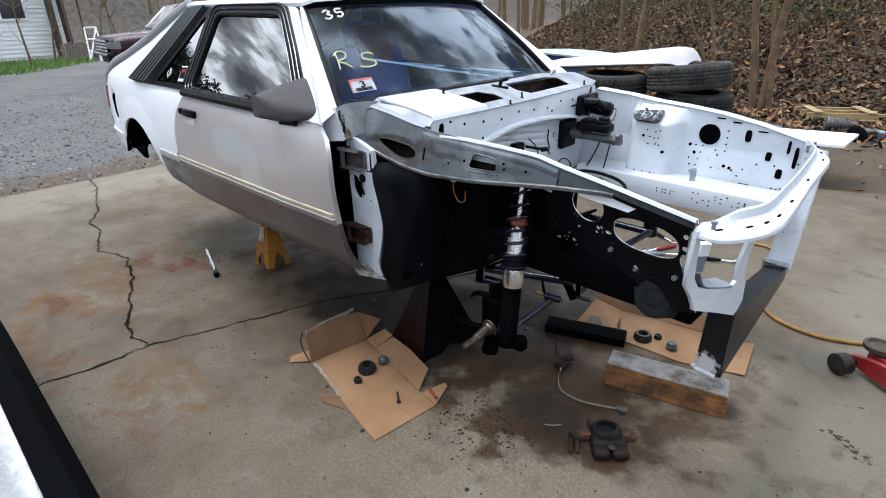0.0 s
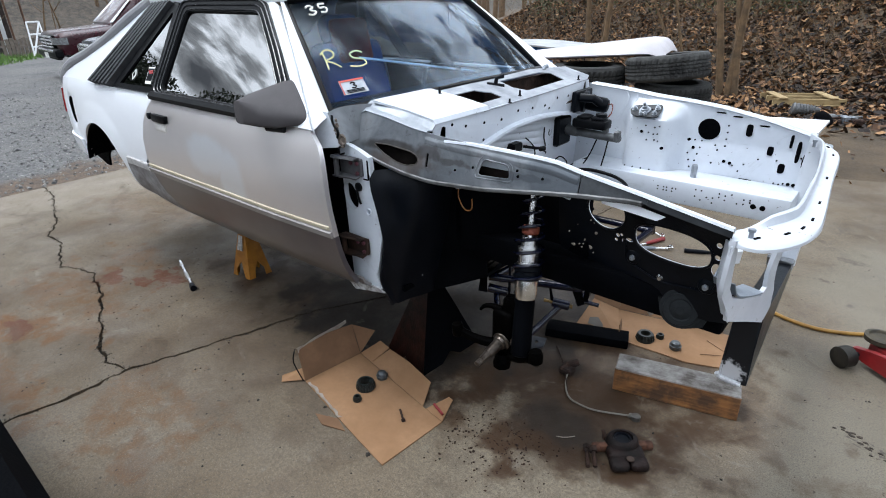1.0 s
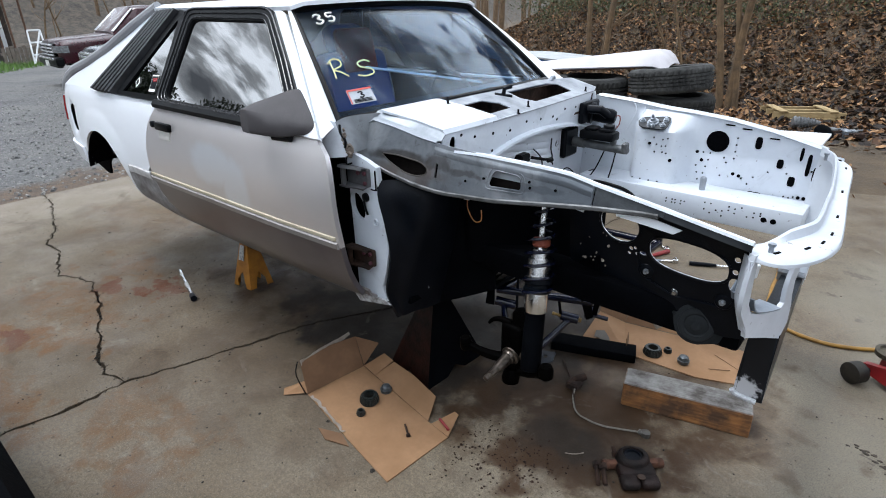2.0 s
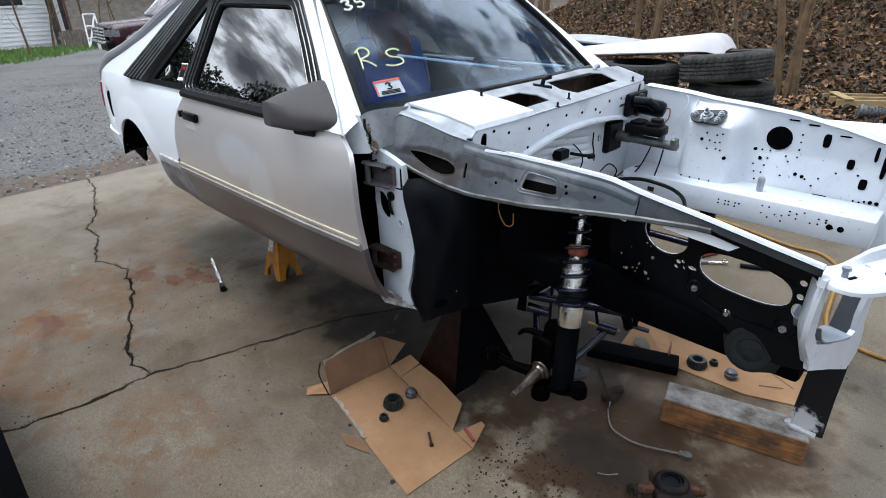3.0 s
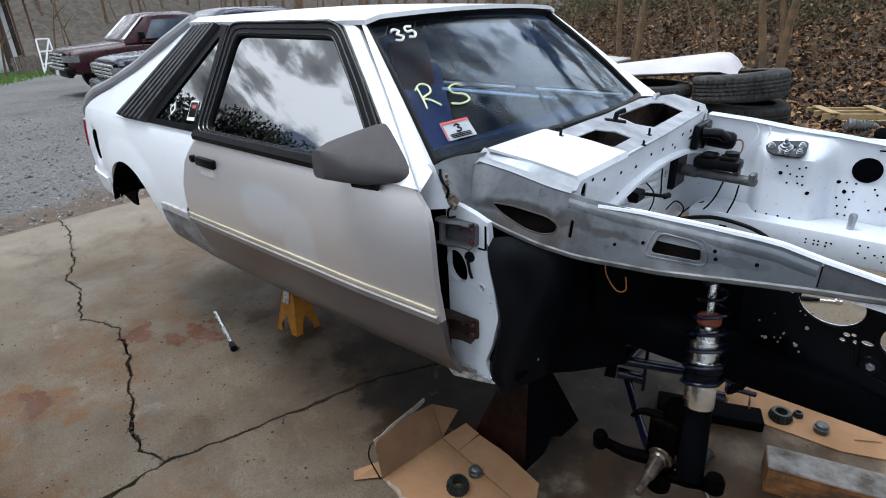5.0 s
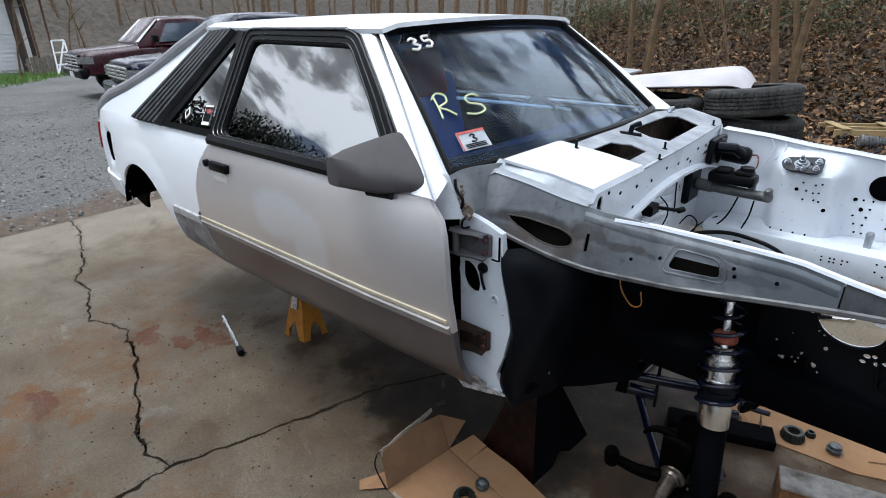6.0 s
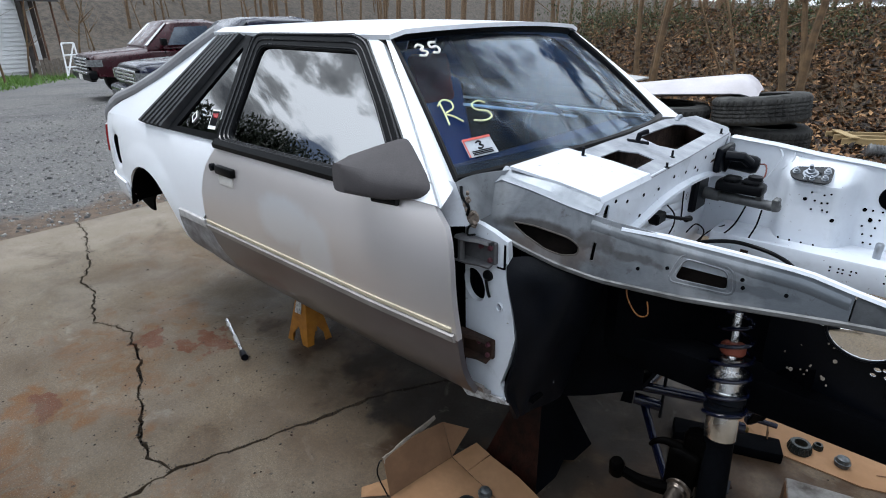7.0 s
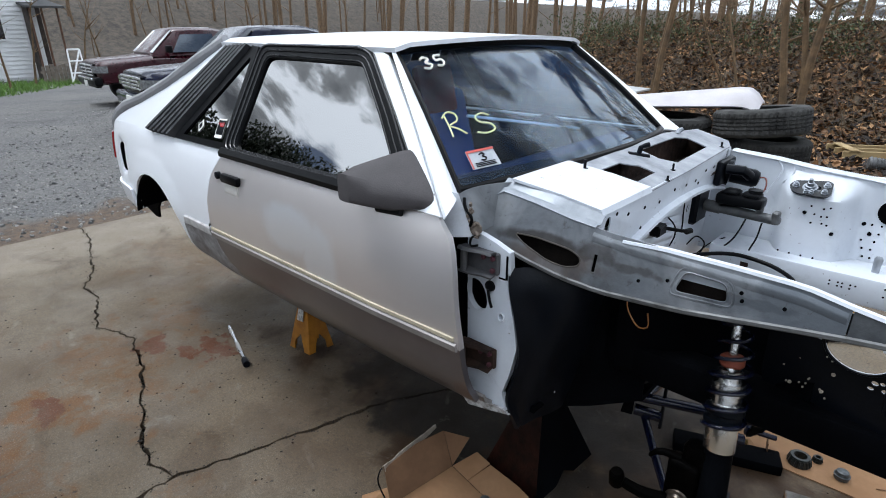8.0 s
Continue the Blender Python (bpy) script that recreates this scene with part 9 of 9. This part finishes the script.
rnd = random.Random(55)
cent = [(rnd.uniform(-9, 6), rnd.uniform(11.0, 17), 1.35 + rnd.uniform(-0.2, 0.5), rnd.uniform(0.4, 1.0), 0.5, rnd.uniform(0.2, 0.45)) for k in range(120)]
me = leaf_cloud("undergrowth", GREEN, cent, 150, 56, 0.032, "", "")
tagged(new("undergrowth", me), "sparse green undergrowth along the top of the bank", "shrubs", "", "stuff")
# woods behind the bank
bm = bmesh.new()
rnd = random.Random(63)
for k in range(150):
    x, y = rnd.uniform(-45, 45), rnd.uniform(17, 40)
    z, h, r = bank_height(x, y), rnd.uniform(7, 13), rnd.uniform(0.06, 0.2)
    p, lean = Vector((x, y, z)), Vector((rnd.uniform(-0.8, 0.8), rnd.uniform(-0.5, 0.5), h))
    tube(bm, [p, p + lean * 0.5, p + lean], r, 6, radii=[r, r * 0.7, r * 0.2])
    for q in range(5):
        s_ = p + lean * rnd.uniform(0.25, 0.9)
        tube(bm, [s_, s_ + Vector((rnd.uniform(-1.5, 1.5), rnd.uniform(-1, 1), rnd.uniform(0.6, 2.0)))], 0.03, 4, radii=[r * 0.3, r * 0.05])
for k in range(130):
    x, y = rnd.uniform(-60, -38), rnd.uniform(-25, 40)
    z, h, r = bank_height(x, y), rnd.uniform(3, 9), rnd.uniform(0.03, 0.12)
    p, lean = Vector((x, y, z)), Vector((rnd.uniform(-0.8, 0.8), rnd.uniform(-0.5, 0.5), h))
    tube(bm, [p, p + lean * 0.5, p + lean], r, 5, radii=[r, r * 0.7, r * 0.2])
    for q in range(6):
        s_ = p + lean * rnd.uniform(0.05, 0.9)
        tube(bm, [s_, s_ + Vector((rnd.uniform(-1.2, 1.2), rnd.uniform(-1.2, 1.2), rnd.uniform(0.4, 1.6)))], 0.03, 4, radii=[r * 0.3, r * 0.05])
tagged(finish("far_woods", bm, BARK), "bare far woods beyond the bank", "woods", "", "stuff")


# trees across the yard: seven show in the side glass, six added unseen
def yard_tree(seed, x, y, h, w, evergreen):
    rnd = random.Random(seed)
    t_ = thing("yard_tree", (x, y, -0.035), "dark evergreen tree across the yard" if evergreen else "bare-branched tree with thin new leaves across the yard", "tree", "trees across the yard")
    bm = bmesh.new()
    tube(bm, [(x, y, bank_height(x, y) - 0.1), (x + 0.1, y, h * 0.5), (x, y + 0.1, h * 0.95)], 0.2, 8, radii=[0.03 * h, 0.02 * h, 0.004 * h])
    for k in range(16):
        z = h * rnd.uniform(0.25, 0.9)
        a = rnd.uniform(0, 6.28)
        L = w * (1.1 - z / h) if evergreen else w * rnd.uniform(0.5, 0.9)
        e = Vector((math.cos(a), math.sin(a), 0.05 if evergreen else rnd.uniform(0.5, 1.1)))
        tube(bm, [Vector((x, y, z)), Vector((x, y, z)) + e * L * 0.5, Vector((x, y, z)) + e * L + Vector((0, 0, 0.2))], 0.05, 5, radii=[0.006 * h, 0.004 * h, 0.001 * h])
    part("trunk", bm, BARK, t_)
    cs = []
    for k in range(90):
        f = 1.0 - 0.6 * rnd.random() ** 1.2
        a, rr = rnd.uniform(0, 6.28), w * (math.sin(math.pi * min(1, 0.12 + 0.80 * f)) ** 0.6) * rnd.uniform(0.1, 1.0)
        cs.append((x + rr * math.cos(a), y + rr * math.sin(a), h * f, w * 0.20, w * 0.20, h * 0.06))
    me = leaf_cloud("crown", EVERGREEN, cs, (300 if seed < 307 else 80) if evergreen else 55, seed + 1, (0.062 if seed < 307 else 0.15) if evergreen else 0.12, "", "")
    ob = new("crown", me)
    ob.parent = t_
    ob.location = (-x, -y, 0.035)
    return t_


rnd = random.Random(8)
for k, (x, y, h, w, ev) in enumerate(((-17.2, -6.2, 7.2, 2.4, True), (-15.2, -7.4, 7.7, 2.6, True), (-12.6, -8.0, 8.0, 2.6, True), (-10.8, -9.6, 9.2, 2.8, True), (-19.5, -4.4, 7.2, 2.4, True), (-22, -2.6, 7.4, 2.4, True), (-8.0, -13, 8.4, 3.6, True), (-4.0, -19, 7.0, 3.6, False), (1, -20, 8.0, 3.6, True), (7, -21, 8.5, 3.8, False), (14, -16, 8.0, 3.8, True), (18, -8, 8.5, 3.8, False), (20, 1, 9, 4, True))):
    yard_tree(300 + k, x, y, h, w, ev)


# parked pickups
def pickup(name, x, y, turn, paint, label, tall, bumper):
    """A full-size pickup with its nose along its own -y, built at the origin."""
    t_ = thing(name, (x, y, bank_height(x, y)), label, "truck", "parked pickups")
    t_.rotation_euler = (0, 0, radians(turn))
    H = tall

    def add(nm, bm, mat, par=None, lab="", sharp=35):
        ob = finish(nm, bm, mat, sharp)
        ob.parent = par or t_
        if lab:
            ob["label"] = lab
        return ob

    def loft(bm, stations):
        """Stations along y: (y, half width, list of (width share, z))."""
        rings = []
        for yy, w, prof in stations:
            pts = [bm.verts.new((w * f, yy, z)) for f, z in prof] + [bm.verts.new((-w * f, yy, z)) for f, z in prof[::-1]]
            rings.append(pts)
        for a, b in zip(rings, rings[1:]):
            bridge(bm, a, b)
        bm.faces.new(rings[0])
        bm.faces.new(rings[-1][::-1])
        return bm

    bm = bmesh.new()
    hood = lambda z: [(0.90, 0.48 if tall < 1 else 0.58), (1.0, 0.62), (1.0, 0.88), (0.97, z - 0.10), (0.86, z - 0.01), (0.5, z + 0.02)]
    loft(bm, [(0.0, 0.84, hood(1.08 * H)), (0.06, 0.93, hood(1.12 * H)), (0.30, 0.97, hood(1.15 * H)), (0.9, 0.99, hood(1.19 * H)), (1.40, 1.0, hood(1.24 * H)), (1.5, 1.0, hood(1.24 * H)), (3.3, 1.0, hood(1.26 * H)), (3.35, 1.0, hood(1.26 * H)), (5.5, 0.99, hood(1.28 * H))])
    body = add("body", bm, paint)
    bm = bmesh.new()
    cab = lambda z0, z1, g: [(1.0, z0), (0.97, z0 + 0.05), (0.82 - g, z1 - 0.06), (0.72 - g, z1), (0.4, z1 + 0.02)]
    loft(bm, [(1.30, 0.92, cab(1.20 * H, 1.23 * H + 0.05, 0.0)), (1.95, 0.94, cab(1.22 * H, 1.86 * H, 0.02)), (2.3, 0.96, cab(1.22 * H, 1.90 * H, 0.0)), (3.0, 0.96, cab(1.22 * H, 1.90 * H, 0.0)), (3.28, 0.94, cab(1.22 * H, 1.84 * H, 0.0))])
    add("cab", bm, paint)
    glass_b = surface(name + "_pane", (0.10, 0.12, 0.14), (0.16, 0.18, 0.20), 0.04, metal=0.7, bump=0, coat=1.0)
    bm = bmesh.new()
    sheet(bm, [[(0.86 * f * a, 1.335 + (1.93 - 1.335) * b, 1.265 * H + 0.035 + (1.80 * H - 1.265 * H) * b) for f in dense(-1, 1, 6)] for a, b in ((1.0, 0.0), (0.93, 0.5), (0.86, 1.0))], 0.01, 1)
    add("windscreen", bm, glass_b)
    for s_ in (-1, 1):
        bm = bmesh.new()
        plate(bm, [(1.80, 1.30 * H), (2.10, 1.74 * H), (2.95, 1.76 * H), (3.0, 1.31 * H)], [], lambda u, v, d: (s_ * (0.965 - 0.16 * (v - 1.28 * H) / (0.5 * H) + 0.012 - d), u, v), 0.02)
        add("side_window", bm, glass_b)
        bm = bmesh.new()
        box(bm, (s_ * 1.02 - 0.07, 1.62, 1.30 * H), (s_ * 1.02 + 0.13 * s_ + 0.05, 1.74, 1.48 * H), 0.03, seg=2)
        add("door_mirror", bm, TRIM)
        bm = bmesh.new()
        box(bm, (s_ * 0.985 - 0.008, 1.70, 1.10), (s_ * 0.985 + 0.008, 1.712, 1.22 * H), 0)
        add("door_gap", bm, BLACK)
        for yy in (0.95, 4.35):
            bm = bmesh.new()
            turned(bm, (s_ * 0.70, yy, 0.39), (s_ * 0.985, yy, 0.39), [(0, 0.30), (0.02, 0.38), (0.25, 0.38), (0.28, 0.35), (0.283, 0.24), (0.26, 0.22), (0.265, 0.08), (0.285, 0.06)], 28)
            wh = add("wheel", bm, RUBBER)
            bm = bmesh.new()
            turned(bm, (s_ * 0.955, yy, 0.39), (s_ * 0.978, yy, 0.39), [(0, 0.235), (0.012, 0.24), (0.014, 0.20), (0.006, 0.18), (0.018, 0.09), (0.022, 0.05)], 20)
            rim = finish("rim", bm, CHROME)
            rim.parent = wh
            bm = bmesh.new()
            plate(bm, oval(yy, 0.47, 0.47, 0.47, 28), [], lambda u, v, d: (s_ * (1.004 - d), u, max(v, 0.42)), 0.02)
            add("wheel_arch", bm, BLACK)
    bm = bmesh.new()
    box(bm, (-0.95, -0.14, 0.46 if tall < 1 else 0.54), (0.95, 0.05, 0.70 if tall < 1 else 0.76), 0.06, seg=3)
    add("bumper", bm, bumper, None, "front bumper")
    bm = bmesh.new()
    box(bm, (-0.72, -0.165, 0.47 if tall < 1 else 0.68), (0.72, -0.10, 0.515 if tall < 1 else 0.74), 0.015, seg=2)
    add("bumper_lip", bm, CHROME)
    bm = bmesh.new()
    box(bm, (-0.80, -0.10, 0.30 if tall < 1 else 0.50), (0.80, 0.02, 0.47 if tall < 1 else 0.56), 0.02, seg=2)
    add("air_dam", bm, TRIM)
    bm = bmesh.new()
    box(bm, (-0.56, -0.075, 0.76), (0.56, 0.03, 1.06 * H), 0.03, seg=2)
    grille = add("grille", bm, TRIM)
    for k in range(4):
        bm = bmesh.new()
        zz = 0.79 + (1.03 * H - 0.79) * k / 3
        box(bm, (-0.58, -0.095, zz - 0.022), (0.58, -0.05, zz + 0.022), 0.012)
        b_ = finish("grille_bar", bm, CHROME)
        b_.parent = grille
    bm = bmesh.new()
    box(bm, (-0.03, -0.10, 0.78), (0.03, -0.06, 1.05 * H), 0.01)
    b_ = finish("grille_bar", bm, CHROME)
    b_.parent = grille
    lens = surface(name + "_lens", (0.40, 0.42, 0.44), (0.12, 0.125, 0.13), 0.08, metal=0.5, scale=18, coat=1.0)
    for s_ in (-1, 1):
        bm = bmesh.new()
        sheet(bm, [[(s_ * xx, yy, z) for z in dense(0.86 * H, 1.02 * H, 4)] for xx, yy in ((0.60, -0.05), (0.72, -0.04), (0.84, 0.0), (0.925, 0.11), (0.955, 0.20))], 0.05, 1 if s_ < 0 else -1)
        add("headlamp", bm, lens)
    bm = bmesh.new()
    box(bm, (-0.16, -0.155, 0.52), (0.16, -0.135, 0.66), 0.004)
    add("number_plate", bm, CHALKW)
    return t_


MAROON = surface("maroon_paint", (0.035, 0.003, 0.008), (0.030, 0.003, 0.007), 0.25, coat=0.45, bump=0, spec=0.3)
NAVY = surface("navy_paint", (0.003, 0.005, 0.022), (0.0025, 0.0045, 0.018), 0.2, coat=0.35, bump=0, spec=0.3)
pickup("pickup_truck", -16.5, 3.05, -5, MAROON, "maroon pickup truck with dark bumper parked on gravel", 1.0, TRIM)
pickup("pickup_truck", -10.5, 1.95, -6, NAVY, "dark blue pickup truck with chrome grille parked on gravel", 0.94, NAVY)

# near corner: the bumper of a parked dark car at the slab's edge
near_car = thing("parked_car", (-1.0, -2.6, 0), "dark navy car with a chrome bumper end parked close by", "car")
bm = bmesh.new()
sheet(bm, [[(x, -2.03, 0.30), (x, -1.99, 0.36), (x, -1.965, 0.46), (x, -1.924 - 0.008 * abs(x + 1.0), 0.585), (x, -1.945, 0.61), (x, -2.05, 0.625)] for x in dense(-2.1, 0.0, 14)], 0.03)
part("bumper_strip", bm, BLACK, near_car)
bm = bmesh.new()
sheet(bm, [[(x, -1.968, 0.605), (x, -1.978, 0.628), (x, -2.0, 0.642), (x, -2.06, 0.655), (x, -2.12, 0.66)] for x in dense(-0.57, -0.02, 8)], 0.01)
part("bumper_end", bm, CHROME, near_car, "chrome bumper end")
bm = bmesh.new()
rows = []
for x in (-2.10, -2.09, -2.05, -1.95, -1.7, -1.3, -0.8, -0.4, -0.17, -0.07, -0.03, -0.02):
    e = min(1.0, max(0.0, min(x + 2.10, -0.02 - x) / 0.18)) ** 0.5
    rows.append([(x, y - 0.10 * (1 - e), 0.30 + (z - 0.30) * (0.35 + 0.65 * e)) for y, z in ((-2.03, 0.52), (-2.05, 0.64), (-2.10, 0.74), (-2.22, 0.80), (-2.5, 0.84), (-3.0, 0.88), (-3.45, 0.92), (-3.52, 0.86), (-3.55, 0.5), (-3.55, 0.25))])
sheet(bm, rows, 0.02)
part("body", bm, NAVY, near_car)
for x0 in (-2.085, -0.035):
    bm = bmesh.new()
    plate(bm, [(-2.10, 0.30), (-2.12, 0.50), (-2.5, 0.56), (-3.5, 0.60), (-3.53, 0.26), (-3.05, 0.26), (-2.95, 0.50), (-2.75, 0.60), (-2.55, 0.50), (-2.45, 0.26)], [], lambda u, v, d: (x0 + d, u, v), 0.01)
    part("side_panel", bm, NAVY, near_car)
for xx in (-1.95, -0.2):
    bm = bmesh.new()
    turned(bm, (xx - 0.1, -2.75, 0.31), (xx + 0.1, -2.75, 0.31), [(0, 0.25), (0.02, 0.31), (0.18, 0.31), (0.2, 0.25)], 24)
    part("wheel", bm, RUBBER, near_car)

# white house beyond the lot, grass strip, fence
LOW = -0.46
house = thing("house", (-31, 6, 0), "white clapboard house with dark windows beyond the lot", "house")
SIDING = surface("white_siding", (0.84, 0.85, 0.87), (0.76, 0.77, 0.79), 0.6, scale=2)
bm = bmesh.new()
box(bm, (-36, -2.0, LOW - 0.1), (-29.5, 5.3, 5.2))
wall_ = part("wall", bm, SIDING, house)
for k in range(32):
    bm = bmesh.new()
    z = LOW + 0.1 + 0.175 * k
    sheet(bm, [[(-29.46, y, z), (-29.49, y, z + 0.172)] for y in (-2.0, 1.5, 5.3)], 0.015)
    part("clapboard", bm, SIDING, wall_)
for y in (-0.9, 1.4, 3.6):
    bm = bmesh.new()
    plate(bm, [(y - 0.5, 1.1), (y + 0.5, 1.1), (y + 0.5, 2.6), (y - 0.5, 2.6)], [[(y - 0.42, 1.18), (y + 0.42, 1.18), (y + 0.42, 2.52), (y - 0.42, 2.52)]], lambda u, v, d: (-29.40 - d, u, v), 0.06)
    w_ = part("window", bm, SIDING, house)
    bm = bmesh.new()
    plate(bm, [(y - 0.43, 1.17), (y + 0.43, 1.17), (y + 0.43, 2.53), (y - 0.43, 2.53)], [], lambda u, v, d: (-29.425 - d, u, v), 0.02)
    part("pane", bm, surface("dark_pane", (0.02, 0.022, 0.025), (0.03, 0.032, 0.035), 0.06, coat=1.0), w_)
bm = bmesh.new()
sheet(bm, [[(-29.1, -2.4, 5.0), (-32.75, -2.4, 7.4), (-36.4, -2.4, 5.0)], [(-29.1, 5.4, 5.0), (-32.75, 5.4, 7.4), (-36.4, 5.4, 5.0)]], 0.12)
part("roof", bm, surface("grey_shingle", (0.10, 0.10, 0.105), (0.16, 0.16, 0.165), 0.85, scale=6, grain=20), house)
shed = thing("shed", (-29.5, 5.2, 0), "dark weathered open shed beside the white house", "shed")
SHEDWOOD = surface("dark_shed_wood", (0.055, 0.040, 0.032), (0.022, 0.018, 0.016), 0.85, scale=4, grain=20)
bm = bmesh.new()
box(bm, (-31.5, 4.85, LOW - 0.1), (-31.4, 5.95, 2.5))
box(bm, (-31.4, 4.85, LOW - 0.1), (-28.7, 4.92, 2.5))
part("wall", bm, SHEDWOOD, shed)
bm = bmesh.new()
sheet(bm, [[(-28.3, y, 2.45), (-31.7, y, 2.9)] for y in dense(4.7, 6.1, 4)], 0.08)
part("roof", bm, surface("shed_roof", (0.05, 0.05, 0.052), (0.09, 0.09, 0.092), 0.85, scale=5), shed)
for y in (4.92, 5.35, 5.9):
    bm = bmesh.new()
    box(bm, (-28.75, y - 0.035, LOW - 0.1), (-28.67, y + 0.035, 2.48), 0.01)
    part("post", bm, surface("reddish_post", (0.16, 0.085, 0.055), (0.09, 0.05, 0.035), 0.8, scale=6), shed)
fence = thing("fence", (-27.5, 5.0, 0), "low fence of grey-brown boards before the shed", "fence")
BOARD = surface("weathered_board", (0.24, 0.20, 0.17), (0.14, 0.115, 0.095), 0.85, scale=8, grain=40, bump=0.2)
for k in range(9):
    bm = bmesh.new()
    box(bm, (-27.53, 4.55 + 0.15 * k, LOW - 0.1), (-27.50, 4.68 + 0.15 * k, LOW + 0.62 + 0.04 * (k % 3)), 0.006)
    part("board", bm, BOARD, fence)
bm = bmesh.new()
box(bm, (-27.56, 4.5, LOW + 0.35), (-27.53, 6.0, LOW + 0.44), 0.004)
part("rail", bm, BOARD, fence)
trellis = thing("trellis", (-27.0, 5.7, 0), "white lattice frame leaning beside the shed", "trellis")
for a, b in (((-26.7, 5.35, LOW), (-27.3, 5.55, LOW + 1.25)), ((-26.7, 5.9, LOW), (-27.3, 6.0, LOW + 1.25)), ((-26.7, 5.35, LOW), (-27.3, 6.0, LOW + 1.25)), ((-26.88, 5.42, LOW + 0.35), (-26.88, 5.93, LOW + 0.35)), ((-27.1, 5.48, LOW + 0.8), (-27.1, 5.97, LOW + 0.8)), ((-27.3, 5.55, LOW + 1.25), (-27.3, 6.0, LOW + 1.25))):
    bm = bmesh.new()
    tube(bm, [a, b], 0.035, 6)
    part("slat", bm, SIDING, trellis)


def grass(seed, count):
    rnd = random.Random(seed)
    verts, faces = [], []
    for k in range(count):
        f = rnd.random()
        x, y = -21.6 - 5.5 * f - abs(rnd.gauss(0, 1.3)), rnd.uniform(-6, 2.0) + 4.6 * f
        g = bank_height(x, y)
        h, w, a = rnd.uniform(0.06, 0.19), rnd.uniform(0.012, 0.03), rnd.uniform(0, 6.28)
        b = len(verts)
        lx, ly = rnd.uniform(-0.1, 0.1), rnd.uniform(-0.1, 0.1)
        verts += [(x - w * math.cos(a), y - w * math.sin(a), g), (x + w * math.cos(a), y + w * math.sin(a), g), (x + lx, y + ly, g + h)]
        faces.append((b, b + 1, b + 2))
    me = bpy.data.meshes.new("grass")
    me.from_pydata(verts, [], faces)
    me.materials.append(leafy_material("grass_blade", (0.07, 0.16, 0.02), (0.13, 0.24, 0.04)))
    return tagged(new("grass", me), "bright green grass strip along the gravel lot", "grass", "", "stuff")


grass(71, 9000)
for k, (x, y) in enumerate(((-25.5, 3.0), (-26.5, 4.0), (-27.5, 2.2), (-25.8, 5.6), (-26.8, 6.6))):
    sapling(400 + k, x, y, 3.4, 0.04, (0.1 * (k % 3 - 1), 0.15 * (k % 2)))
